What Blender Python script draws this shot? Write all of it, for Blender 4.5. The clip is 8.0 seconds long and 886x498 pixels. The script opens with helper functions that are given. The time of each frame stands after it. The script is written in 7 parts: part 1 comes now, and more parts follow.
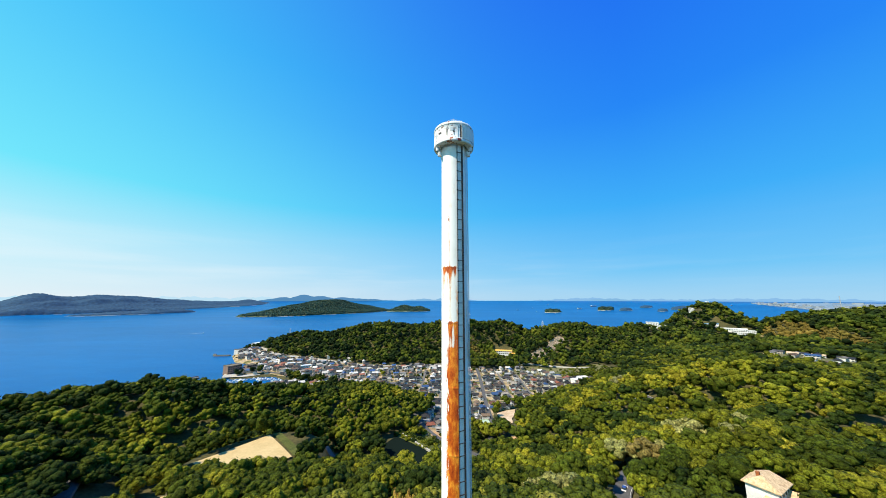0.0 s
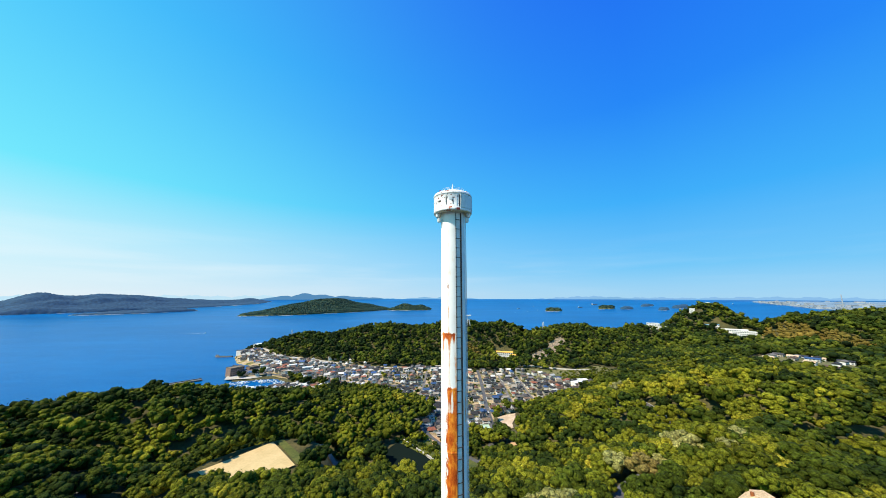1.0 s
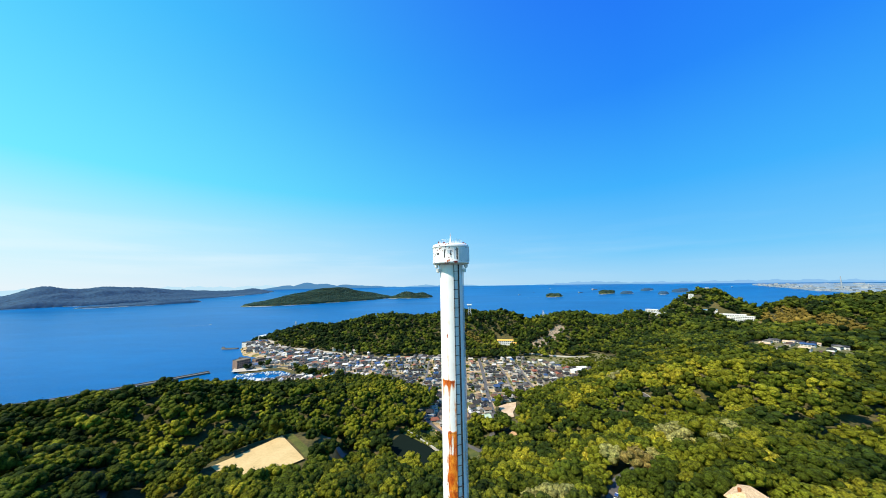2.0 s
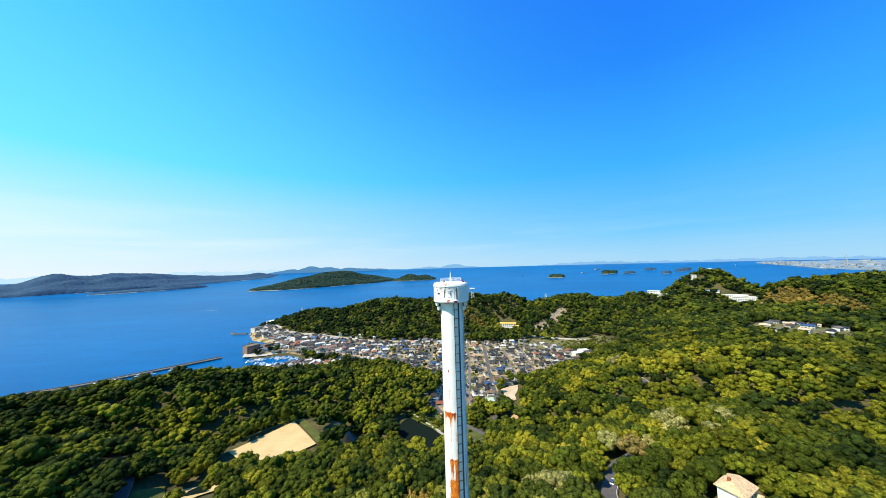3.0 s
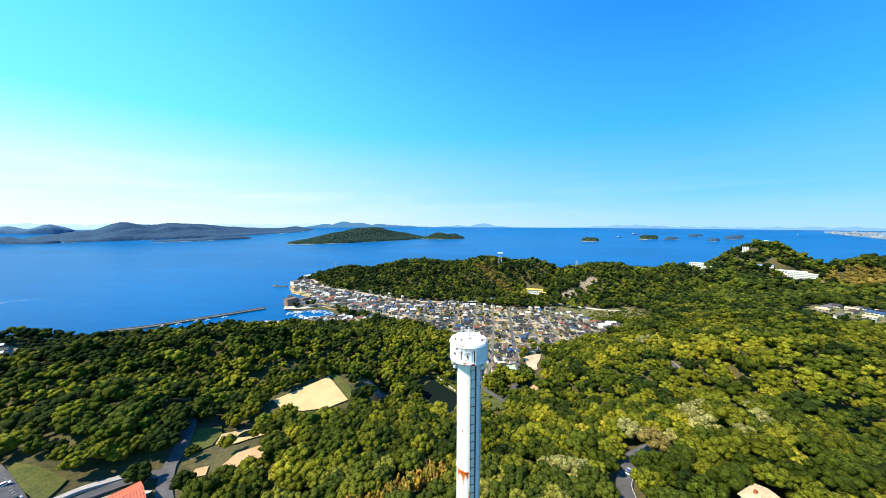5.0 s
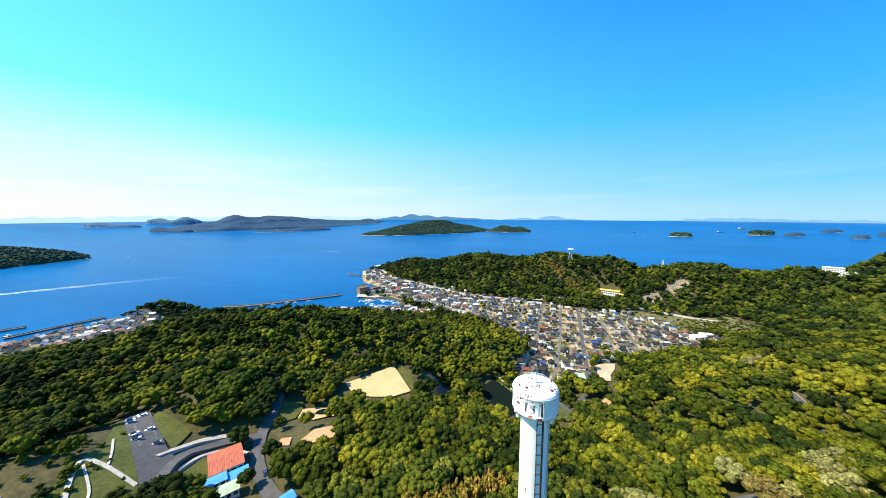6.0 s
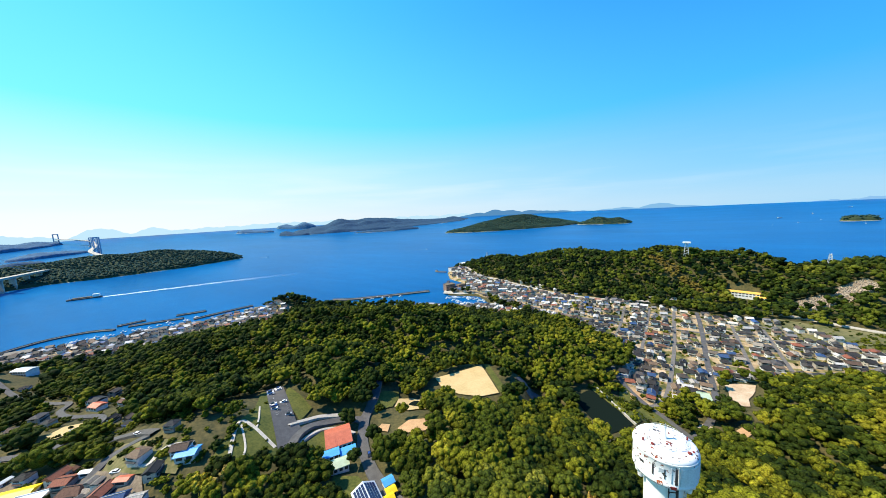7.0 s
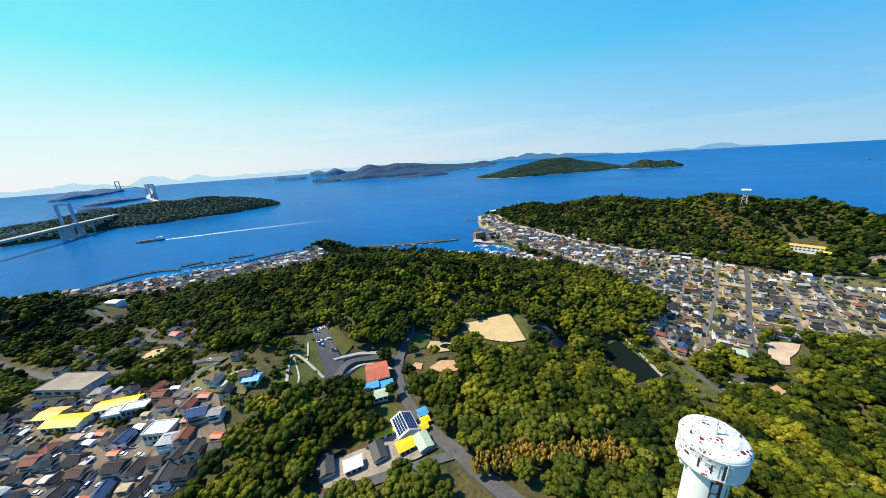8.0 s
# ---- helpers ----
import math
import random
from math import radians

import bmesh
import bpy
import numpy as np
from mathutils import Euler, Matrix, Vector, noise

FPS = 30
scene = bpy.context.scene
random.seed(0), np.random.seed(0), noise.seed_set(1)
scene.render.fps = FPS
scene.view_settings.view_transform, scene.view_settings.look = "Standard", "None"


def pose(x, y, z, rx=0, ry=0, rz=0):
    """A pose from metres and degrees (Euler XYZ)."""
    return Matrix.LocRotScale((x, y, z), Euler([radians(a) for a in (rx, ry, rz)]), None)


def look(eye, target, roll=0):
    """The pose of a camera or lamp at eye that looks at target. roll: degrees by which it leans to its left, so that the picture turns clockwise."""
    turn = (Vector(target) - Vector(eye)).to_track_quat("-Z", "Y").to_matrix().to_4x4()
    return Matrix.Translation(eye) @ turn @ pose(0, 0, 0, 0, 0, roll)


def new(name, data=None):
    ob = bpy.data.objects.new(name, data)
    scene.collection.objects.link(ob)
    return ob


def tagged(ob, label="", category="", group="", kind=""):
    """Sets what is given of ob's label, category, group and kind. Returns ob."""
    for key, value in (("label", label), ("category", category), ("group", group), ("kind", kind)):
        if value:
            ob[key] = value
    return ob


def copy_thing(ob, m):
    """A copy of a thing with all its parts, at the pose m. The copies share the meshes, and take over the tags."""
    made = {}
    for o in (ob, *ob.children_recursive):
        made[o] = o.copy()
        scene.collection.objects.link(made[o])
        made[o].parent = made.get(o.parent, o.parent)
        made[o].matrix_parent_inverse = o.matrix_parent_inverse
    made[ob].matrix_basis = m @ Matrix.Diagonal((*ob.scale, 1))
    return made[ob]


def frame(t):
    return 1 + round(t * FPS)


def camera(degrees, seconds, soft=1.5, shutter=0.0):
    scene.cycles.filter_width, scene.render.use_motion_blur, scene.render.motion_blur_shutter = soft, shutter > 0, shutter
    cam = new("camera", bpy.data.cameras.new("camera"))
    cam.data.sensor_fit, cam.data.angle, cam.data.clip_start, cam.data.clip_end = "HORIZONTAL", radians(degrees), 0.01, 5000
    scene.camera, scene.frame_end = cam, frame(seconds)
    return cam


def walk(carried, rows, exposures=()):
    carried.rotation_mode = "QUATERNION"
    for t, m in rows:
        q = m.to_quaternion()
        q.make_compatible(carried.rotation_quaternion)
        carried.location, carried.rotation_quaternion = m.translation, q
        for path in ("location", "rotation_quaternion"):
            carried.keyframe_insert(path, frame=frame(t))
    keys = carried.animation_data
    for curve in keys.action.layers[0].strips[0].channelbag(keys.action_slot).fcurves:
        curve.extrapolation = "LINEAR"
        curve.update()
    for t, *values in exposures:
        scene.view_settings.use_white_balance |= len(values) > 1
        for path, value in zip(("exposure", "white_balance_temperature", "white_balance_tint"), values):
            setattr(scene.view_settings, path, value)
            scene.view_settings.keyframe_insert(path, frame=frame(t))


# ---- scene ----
# ---------------------------------------------------------------- camera
def shot(x, y, z, yaw, pitch, roll):
    return pose(x, y, z, 0, 0, yaw) @ pose(0, 0, 0, 90 + pitch) @ pose(0, 0, 0, 0, 0, roll)


cam = camera(111.6, 8.0, soft=0.35)
PATH = [
    (0.0, shot(-2.12, -35.06, 128.85, -1.29, 9.27, -0.02)),
    (0.5, shot(-2.20, -36.54, 132.76, -1.33, 9.21, 0.01)),
    (1.0, shot(-2.00, -37.79, 136.67, -1.12, 8.88, -0.05)),
    (2.5, shot(-1.60, -42.13, 148.45, -0.82, 4.68, -1.37)),
    (3.0, shot(-1.26, -42.81, 152.25, -0.42, 2.91, -1.67)),
    (3.5, shot(-0.79, -41.88, 155.70, 0.16, 0.99, -1.71)),
    (4.0, shot(-0.19, -40.99, 158.66, 1.37, -1.01, -1.36)),
    (5.5, shot(0.08, -35.53, 166.82, 9.79, -6.21, 0.39)),
    (6.0, shot(-0.38, -33.19, 168.43, 17.39, -6.49, -0.01)),
    (6.5, shot(-1.22, -32.25, 169.99, 26.29, -6.61, -1.52)),
    (7.0, shot(-2.29, -31.26, 171.13, 33.36, -6.83, -3.04)),
    (7.5, shot(-3.51, -30.75, 172.69, 37.53, -9.34, -3.81)),
    (8.0, shot(-4.62, -29.91, 174.28, 39.59, -16.64, -3.79)),
]
walk(cam, PATH, [(0.0, 0.44), (2.5, 0.52), (4.0, 0.62), (5.5, 0.76), (6.5, 0.62), (7.3, 0.50), (8.0, 0.38)])

# ---------------------------------------------------------------- sky and sun
SUN_AZ, SUN_EL = -118.0, 52.0            # degrees clockwise from +y, and above the horizon
a, e = radians(SUN_AZ), radians(SUN_EL)
sun_way = Vector((math.sin(a) * math.cos(e), math.cos(a) * math.cos(e), math.sin(e)))
sun = new("sun", bpy.data.lights.new("sun", "SUN"))
sun.data.energy, sun.data.angle, sun.data.color = 5.0, radians(0.53), (1.0, 0.885, 0.70)
sun.matrix_world = look(sun_way * 1000, (0, 0, 0))

world = bpy.data.worlds.new("sky")
scene.world = world
world.use_nodes = True
wn, wl = world.node_tree.nodes, world.node_tree.links
wn.clear()
sky = wn.new("ShaderNodeTexSky")
sky.sky_type, sky.sun_disc = "NISHITA", False
sky.sun_elevation, sky.sun_rotation = radians(SUN_EL), radians(SUN_AZ)
sky.altitude, sky.air_density, sky.dust_density, sky.ozone_density = 100, 1.0, 0.9, 2.2


def wmath(how, *vals, clamp=False):
    m = wn.new("ShaderNodeMath")
    m.operation, m.use_clamp = how, clamp
    for k, v in enumerate(vals):
        if isinstance(v, (int, float)):
            m.inputs[k].default_value = v
        else:
            wl.new(v, m.inputs[k])
    return m.outputs[0]


def wramp(fac, stops):
    r = wn.new("ShaderNodeValToRGB")
    while len(r.color_ramp.elements) < len(stops):
        r.color_ramp.elements.new(0.5)
    for el, (p, c) in zip(r.color_ramp.elements, stops):
        el.position, el.color = p, (*c, 1)
    wl.new(fac, r.inputs[0])
    return r.outputs[0]


def wmix(fac, c1, c2, how="MIX"):
    m = wn.new("ShaderNodeMix")
    m.data_type, m.blend_type = "RGBA", how
    for val, idx in ((fac, 0), (c1, 6), (c2, 7)):
        if isinstance(val, (int, float)):
            m.inputs[idx].default_value = val
        elif isinstance(val, tuple):
            m.inputs[idx].default_value = (*val, 1)
        else:
            wl.new(val, m.inputs[idx])
    return m.outputs[2]


# a clear spring sky: brighter and paler towards the sun's side and the horizon, with a thin veil of cirrus low down
wtc = wn.new("ShaderNodeTexCoord")
wxyz = wn.new("ShaderNodeSeparateXYZ")
wl.new(wtc.outputs["Generated"], wxyz.inputs[0])
up = wmath("MAXIMUM", wxyz.outputs[2], 0.0)
flat_len = wmath("SQRT", wmath("MAXIMUM", wmath("SUBTRACT", 1.0, wmath("MULTIPLY", wxyz.outputs[2], wxyz.outputs[2])), 0.001))
side = wmath("DIVIDE", wmath("ADD", wmath("MULTIPLY", wxyz.outputs[0], math.sin(a)), wmath("MULTIPLY", wxyz.outputs[1], math.cos(a))), flat_len)
near_sun = wmath("SMOOTH_MIN", wmath("MULTIPLY_ADD", side, 0.56, 0.50, clamp=True), 1.0, 0.1)
away = wramp(up, [(0.0, (0.36, 0.67, 0.92)), (0.08, (0.15, 0.56, 0.94)), (0.26, (0.037, 0.425, 0.97)), (0.50, (0.012, 0.245, 0.96)), (0.76, (0.010, 0.155, 0.92)), (1.0, (0.01, 0.12, 0.75))])
toward = wramp(up, [(0.0, (0.93, 0.98, 0.98)), (0.11, (0.72, 1.0, 1.0)), (0.27, (0.20, 0.94, 1.0)), (0.60, (0.07, 0.65, 1.0)), (1.0, (0.04, 0.30, 0.9))])
clear = wmix(near_sun, away, toward)
wmap = wn.new("ShaderNodeMapping")
wmap.inputs["Scale"].default_value = (1.2, 1.2, 14.0)
wl.new(wtc.outputs["Generated"], wmap.inputs["Vector"])
wno = wn.new("ShaderNodeTexNoise")
wno.inputs["Scale"].default_value, wno.inputs["Detail"].default_value = 2.2, 6.0
wl.new(wmap.outputs[0], wno.inputs["Vector"])
veil = wmath("MULTIPLY", wramp(wno.outputs["Fac"], [(0.45, (0, 0, 0)), (0.75, (0.5, 0.5, 0.5))]), wramp(up, [(0.0, (0.2, 0.2, 0.2)), (0.06, (1, 1, 1)), (0.13, (0.5, 0.5, 0.5)), (0.2, (0, 0, 0))]))
veil = wmath("MULTIPLY", veil, wmath("MULTIPLY_ADD", near_sun, 0.8, 0.2))
clear = wmix(veil, clear, (0.95, 0.98, 1.0))
blend = wmix(0.93, wmix(1.0, sky.outputs[0], (0.12, 0.12, 0.12), "MULTIPLY"), clear)
bg = wn.new("ShaderNodeBackground")
bg.inputs["Strength"].default_value = 0.74
wl.new(blend, bg.inputs["Color"])
wo = wn.new("ShaderNodeOutputWorld")
wl.new(bg.outputs[0], wo.inputs["Surface"])


# ---------------------------------------------------------------- materials
def make(name, rough=0.7, metal=0.0, spec=0.4):
    m = bpy.data.materials.new(name)
    m.use_nodes = True
    b = m.node_tree.nodes["Principled BSDF"]
    b.inputs["Roughness"].default_value = rough
    b.inputs["Metallic"].default_value = metal
    b.inputs["Specular IOR Level"].default_value = spec
    return m, m.node_tree.nodes, m.node_tree.links, b


def coords(nd, kind="Object"):
    return nd.new("ShaderNodeTexCoord").outputs[kind]


def noise_tex(nd, ln, vec, scale, detail=4.0, rough=0.55, stretch=None):
    if stretch:
        mp = nd.new("ShaderNodeMapping")
        mp.inputs["Scale"].default_value = stretch
        ln.new(vec, mp.inputs["Vector"])
        vec = mp.outputs[0]
    t = nd.new("ShaderNodeTexNoise")
    t.inputs["Scale"].default_value = scale
    t.inputs["Detail"].default_value = detail
    t.inputs["Roughness"].default_value = rough
    ln.new(vec, t.inputs["Vector"])
    return t.outputs["Fac"]


def ramp(nd, ln, fac, stops):
    r = nd.new("ShaderNodeValToRGB")
    while len(r.color_ramp.elements) < len(stops):
        r.color_ramp.elements.new(0.5)
    for el, (p, c) in zip(r.color_ramp.elements, stops):
        el.position, el.color = p, (*c, 1)
    ln.new(fac, r.inputs[0])
    return r.outputs[0]


def mix(nd, ln, fac, c1, c2, how="MIX"):
    m = nd.new("ShaderNodeMix")
    m.data_type, m.blend_type = "RGBA", how
    for val, idx in ((fac, 0), (c1, 6), (c2, 7)):
        if isinstance(val, (int, float)):
            m.inputs[idx].default_value = val
        elif isinstance(val, tuple):
            m.inputs[idx].default_value = (*val, 1)
        else:
            ln.new(val, m.inputs[idx])
    return m.outputs[2]


def calc(nd, ln, how, *vals):
    m = nd.new("ShaderNodeMath")
    m.operation = how
    for i, v in enumerate(vals):
        if isinstance(v, (int, float)):
            m.inputs[i].default_value = v
        else:
            ln.new(v, m.inputs[i])
    return m.outputs[0]


def bump(nd, ln, b, height, strength=0.4, dist=0.1):
    n = nd.new("ShaderNodeBump")
    n.inputs["Strength"].default_value, n.inputs["Distance"].default_value = strength, dist
    ln.new(height, n.inputs["Height"])
    ln.new(n.outputs[0], b.inputs["Normal"])


def rough_paint(name, c1, c2, scale=0.4, rough=0.75, bumpy=0.2, metal=0.0, fine=9.0):
    """A worn surface: two scales of noise between two near colours."""
    m, nd, ln, b = make(name, rough, metal)
    v = coords(nd)
    big, small = noise_tex(nd, ln, v, scale, 5), noise_tex(nd, ln, v, scale * fine, 4)
    both = calc(nd, ln, "MULTIPLY_ADD", small, 0.5, calc(nd, ln, "MULTIPLY", big, 0.5))
    ln.new(ramp(nd, ln, both, [(0.36, c1), (0.62, c2)]), b.inputs["Base Color"])
    if bumpy:
        bump(nd, ln, b, small, bumpy, 0.05)
    return m


def per_object(name, colours, rough=0.6, scale=0.6, strength=0.35, ribs=False):
    """One of several colours for each object, with weather stains."""
    m, nd, ln, b = make(name, rough)
    info = nd.new("ShaderNodeObjectInfo")
    r = nd.new("ShaderNodeValToRGB")
    r.color_ramp.interpolation = "CONSTANT"
    while len(r.color_ramp.elements) < len(colours):
        r.color_ramp.elements.new(0.5)
    for i, (el, c) in enumerate(zip(r.color_ramp.elements, colours)):
        el.position, el.color = i / len(colours), (*c, 1)
    ln.new(info.outputs["Random"], r.inputs[0])
    n = noise_tex(nd, ln, coords(nd), scale, 6)
    dark = ramp(nd, ln, n, [(0.3, (1 - strength,) * 3), (0.65, (1.0, 1.0, 1.0))])
    out = mix(nd, ln, 1.0, r.outputs[0], dark, "MULTIPLY")
    if ribs:
        w = nd.new("ShaderNodeTexWave")
        w.bands_direction = "X"
        w.inputs["Scale"].default_value, w.inputs["Distortion"].default_value = 1.1, 0.6
        ln.new(coords(nd), w.inputs["Vector"])
        out = mix(nd, ln, 1.0, out, ramp(nd, ln, w.outputs["Fac"], [(0.2, (0.62, 0.62, 0.62)), (0.6, (1.15, 1.15, 1.15))]), "MULTIPLY")
        bump(nd, ln, b, w.outputs["Fac"], 0.6, 0.12)
    ln.new(out, b.inputs["Base Color"])
    return m


def foliage(name, gain=1.0):
    m, nd, ln, b = make(name, 0.65, 0.0, 0.06)
    at = nd.new("ShaderNodeAttribute")
    at.attribute_name = "tint"
    v = coords(nd)
    n1, n2 = noise_tex(nd, ln, v, 1.5, 5, 0.7), noise_tex(nd, ln, v, 0.02, 4)
    c = mix(nd, ln, 1.0, at.outputs["Color"], ramp(nd, ln, n1, [(0.36, (0.30 * gain,) * 3), (0.64, (1.7 * gain,) * 3)]), "MULTIPLY")
    c = mix(nd, ln, 1.0, c, ramp(nd, ln, n2, [(0.35, (0.8, 0.85, 0.8)), (0.65, (1.2, 1.12, 1.0))]), "MULTIPLY")
    ln.new(c, b.inputs["Base Color"])
    leafy = calc(nd, ln, "ADD", noise_tex(nd, ln, v, 1.3, 5, 0.75), calc(nd, ln, "MULTIPLY", noise_tex(nd, ln, v, 3.6, 3, 0.7), 0.5))
    bump(nd, ln, b, leafy, 0.9, 0.7)
    tr = nd.new("ShaderNodeBsdfTranslucent")
    ln.new(c, tr.inputs["Color"])
    ms = nd.new("ShaderNodeMixShader")
    ms.inputs[0].default_value = 0.22
    ln.new(b.outputs[0], ms.inputs[1])
    ln.new(tr.outputs[0], ms.inputs[2])
    ln.new(ms.outputs[0], nd["Material Output"].inputs["Surface"])
    return m


LEAF = foliage("leaves", 1.5)
SOIL = rough_paint("forest_floor", (0.022, 0.028, 0.007), (0.110, 0.090, 0.030), 0.06, 0.95, 0.3)
SCRUB = rough_paint("scrub_meadow", (0.055, 0.070, 0.016), (0.20, 0.17, 0.07), 0.05, 0.95, 0.3)
GRASS = rough_paint("grass", (0.036, 0.056, 0.006), (0.125, 0.125, 0.022), 0.10, 0.95, 0.3)
SAND = rough_paint("sand", (0.47, 0.34, 0.145), (0.60, 0.44, 0.21), 0.08, 0.95, 0.15)
BARE = rough_paint("pale_bare_ground", (0.40, 0.28, 0.165), (0.60, 0.46, 0.32), 0.12, 0.95, 0.2)
EARTH = rough_paint("bare_earth", (0.36, 0.21, 0.10), (0.52, 0.33, 0.17), 0.15, 0.95, 0.3)
ASPHALT = rough_paint("asphalt", (0.062, 0.060, 0.060), (0.115, 0.112, 0.110), 0.3, 0.9, 0.2)
CONCRETE = rough_paint("concrete", (0.31, 0.285, 0.24), (0.52, 0.48, 0.41), 0.2, 0.85, 0.2)
BARK = rough_paint("bark", (0.05, 0.035, 0.025), (0.12, 0.09, 0.06), 2.0, 0.9, 0.4)
WHITE = rough_paint("white_paint", (0.62, 0.62, 0.60), (0.82, 0.82, 0.80), 0.8, 0.5, 0.05)
RUST = rough_paint("rust", (0.16, 0.045, 0.015), (0.38, 0.12, 0.03), 3.0, 0.85, 0.3)
DARK = rough_paint("dark_steel", (0.03, 0.03, 0.035), (0.09, 0.085, 0.085), 2.0, 0.6, 0.1, 0.3)


def sea_material():
    m, nd, ln, b = make("sea_water", 0.3, 0.0, 0.03)
    v = coords(nd)
    big = noise_tex(nd, ln, v, 0.0016, 5, 0.6, (1.0, 2.5, 1.0))
    mid = noise_tex(nd, ln, v, 0.02, 4, 0.6, (0.7, 1.6, 1.0))
    f = calc(nd, ln, "MULTIPLY_ADD", mid, 0.3, calc(nd, ln, "MULTIPLY", big, 0.7))
    ln.new(ramp(nd, ln, f, [(0.35, (0.0005, 0.072, 0.230)), (0.55, (0.0005, 0.100, 0.30)), (0.72, (0.001, 0.136, 0.37))]), b.inputs["Base Color"])
    rip = noise_tex(nd, ln, v, 0.35, 5, 0.6)
    bump(nd, ln, b, rip, 0.35, 0.6)
    return m


SEA = sea_material()


def tower_paint():
    """White steel with rust that runs down from the flanges on its front and specks of lost paint."""
    m, nd, ln, b = make("tower_paint", 0.42)
    v = coords(nd)
    xyz = nd.new("ShaderNodeSeparateXYZ")
    ln.new(v, xyz.inputs[0])
    x, z = xyz.outputs[0], xyz.outputs[2]
    base = ramp(nd, ln, noise_tex(nd, ln, v, 0.5, 5), [(0.3, (0.80, 0.79, 0.76)), (0.7, (0.90, 0.89, 0.86))])
    runs = noise_tex(nd, ln, v, 1.0, 6, 0.65, (3.2, 3.2, 0.10))
    blot = noise_tex(nd, ln, v, 1.6, 6, 0.7, (1.0, 1.0, 0.45))
    # one broad run on the front, left of the rail, with ragged edges, thin at first and solid lower down
    jag = calc(nd, ln, "SUBTRACT", noise_tex(nd, ln, v, 1.0, 5, 0.7, (2.5, 2.5, 0.5)), 0.5)
    level = calc(nd, ln, "DIVIDE", calc(nd, ln, "SUBTRACT", z, 100.0), 40.0)
    y = calc(nd, ln, "LESS_THAN", xyz.outputs[1], 0.0)

    def grey(stops):
        return ramp(nd, ln, level, [((zz - 100.0) / 40.0, (q, q, q)) for zz, q in stops])

    def run(centre, half, amount):
        off = calc(nd, ln, "ABSOLUTE", calc(nd, ln, "ADD", calc(nd, ln, "MULTIPLY_ADD", jag, 0.9, x), -centre))
        return calc(nd, ln, "MULTIPLY", calc(nd, ln, "MINIMUM", calc(nd, ln, "MAXIMUM", calc(nd, ln, "MULTIPLY", calc(nd, ln, "SUBTRACT", 1.0, calc(nd, ln, "DIVIDE", off, half)), 3.0), -0.3), 0.8), amount)

    broad = run(-0.30, 0.66, grey([(104.0, 1.0), (116.0, 0.95), (120.0, 0.80), (120.3, 0.62), (123.4, 0.56), (123.7, 0.36), (126.2, 0.50), (126.4, 0.12), (131.5, 0.14), (132.2, 0.0)]))
    upper = run(-0.60, 0.95, grey([(127.6, 0.0), (130.2, 0.17), (131.5, 0.30), (132.25, 0.70), (132.4, 0.10), (133.2, 0.0)]))
    s = calc(nd, ln, "MULTIPLY", calc(nd, ln, "MAXIMUM", broad, upper), y)
    s = calc(nd, ln, "ADD", s, calc(nd, ln, "MULTIPLY", calc(nd, ln, "SUBTRACT", runs, 0.5), 1.2))
    s = calc(nd, ln, "ADD", s, calc(nd, ln, "MULTIPLY", calc(nd, ln, "SUBTRACT", blot, 0.5), 0.5))
    # a single blister higher up
    sx = calc(nd, ln, "DIVIDE", calc(nd, ln, "ABSOLUTE", calc(nd, ln, "ADD", x, 0.68)), 0.30)
    sz = calc(nd, ln, "DIVIDE", calc(nd, ln, "ABSOLUTE", calc(nd, ln, "ADD", z, -137.8)), 0.85)
    spot = calc(nd, ln, "MULTIPLY", calc(nd, ln, "SUBTRACT", 0.55, calc(nd, ln, "ADD", sx, sz)), y)
    s = calc(nd, ln, "MAXIMUM", s, calc(nd, ln, "ADD", spot, calc(nd, ln, "MULTIPLY", calc(nd, ln, "SUBTRACT", noise_tex(nd, ln, v, 4.5, 4, 0.6), 0.5), 2.4)))
    mask = ramp(nd, ln, s, [(0.19, (0, 0, 0)), (0.28, (1, 1, 1))])
    rust = ramp(nd, ln, blot, [(0.34, (0.24, 0.026, 0.004)), (0.5, (0.55, 0.105, 0.009)), (0.66, (0.85, 0.33, 0.03))])
    halo = ramp(nd, ln, s, [(0.10, (0, 0, 0)), (0.24, (0.55, 0.55, 0.55))])
    c = mix(nd, ln, halo, base, (0.72, 0.42, 0.16))
    ln.new(mix(nd, ln, mask, c, rust), b.inputs["Base Color"])
    bump(nd, ln, b, blot, 0.08, 0.05)
    return m


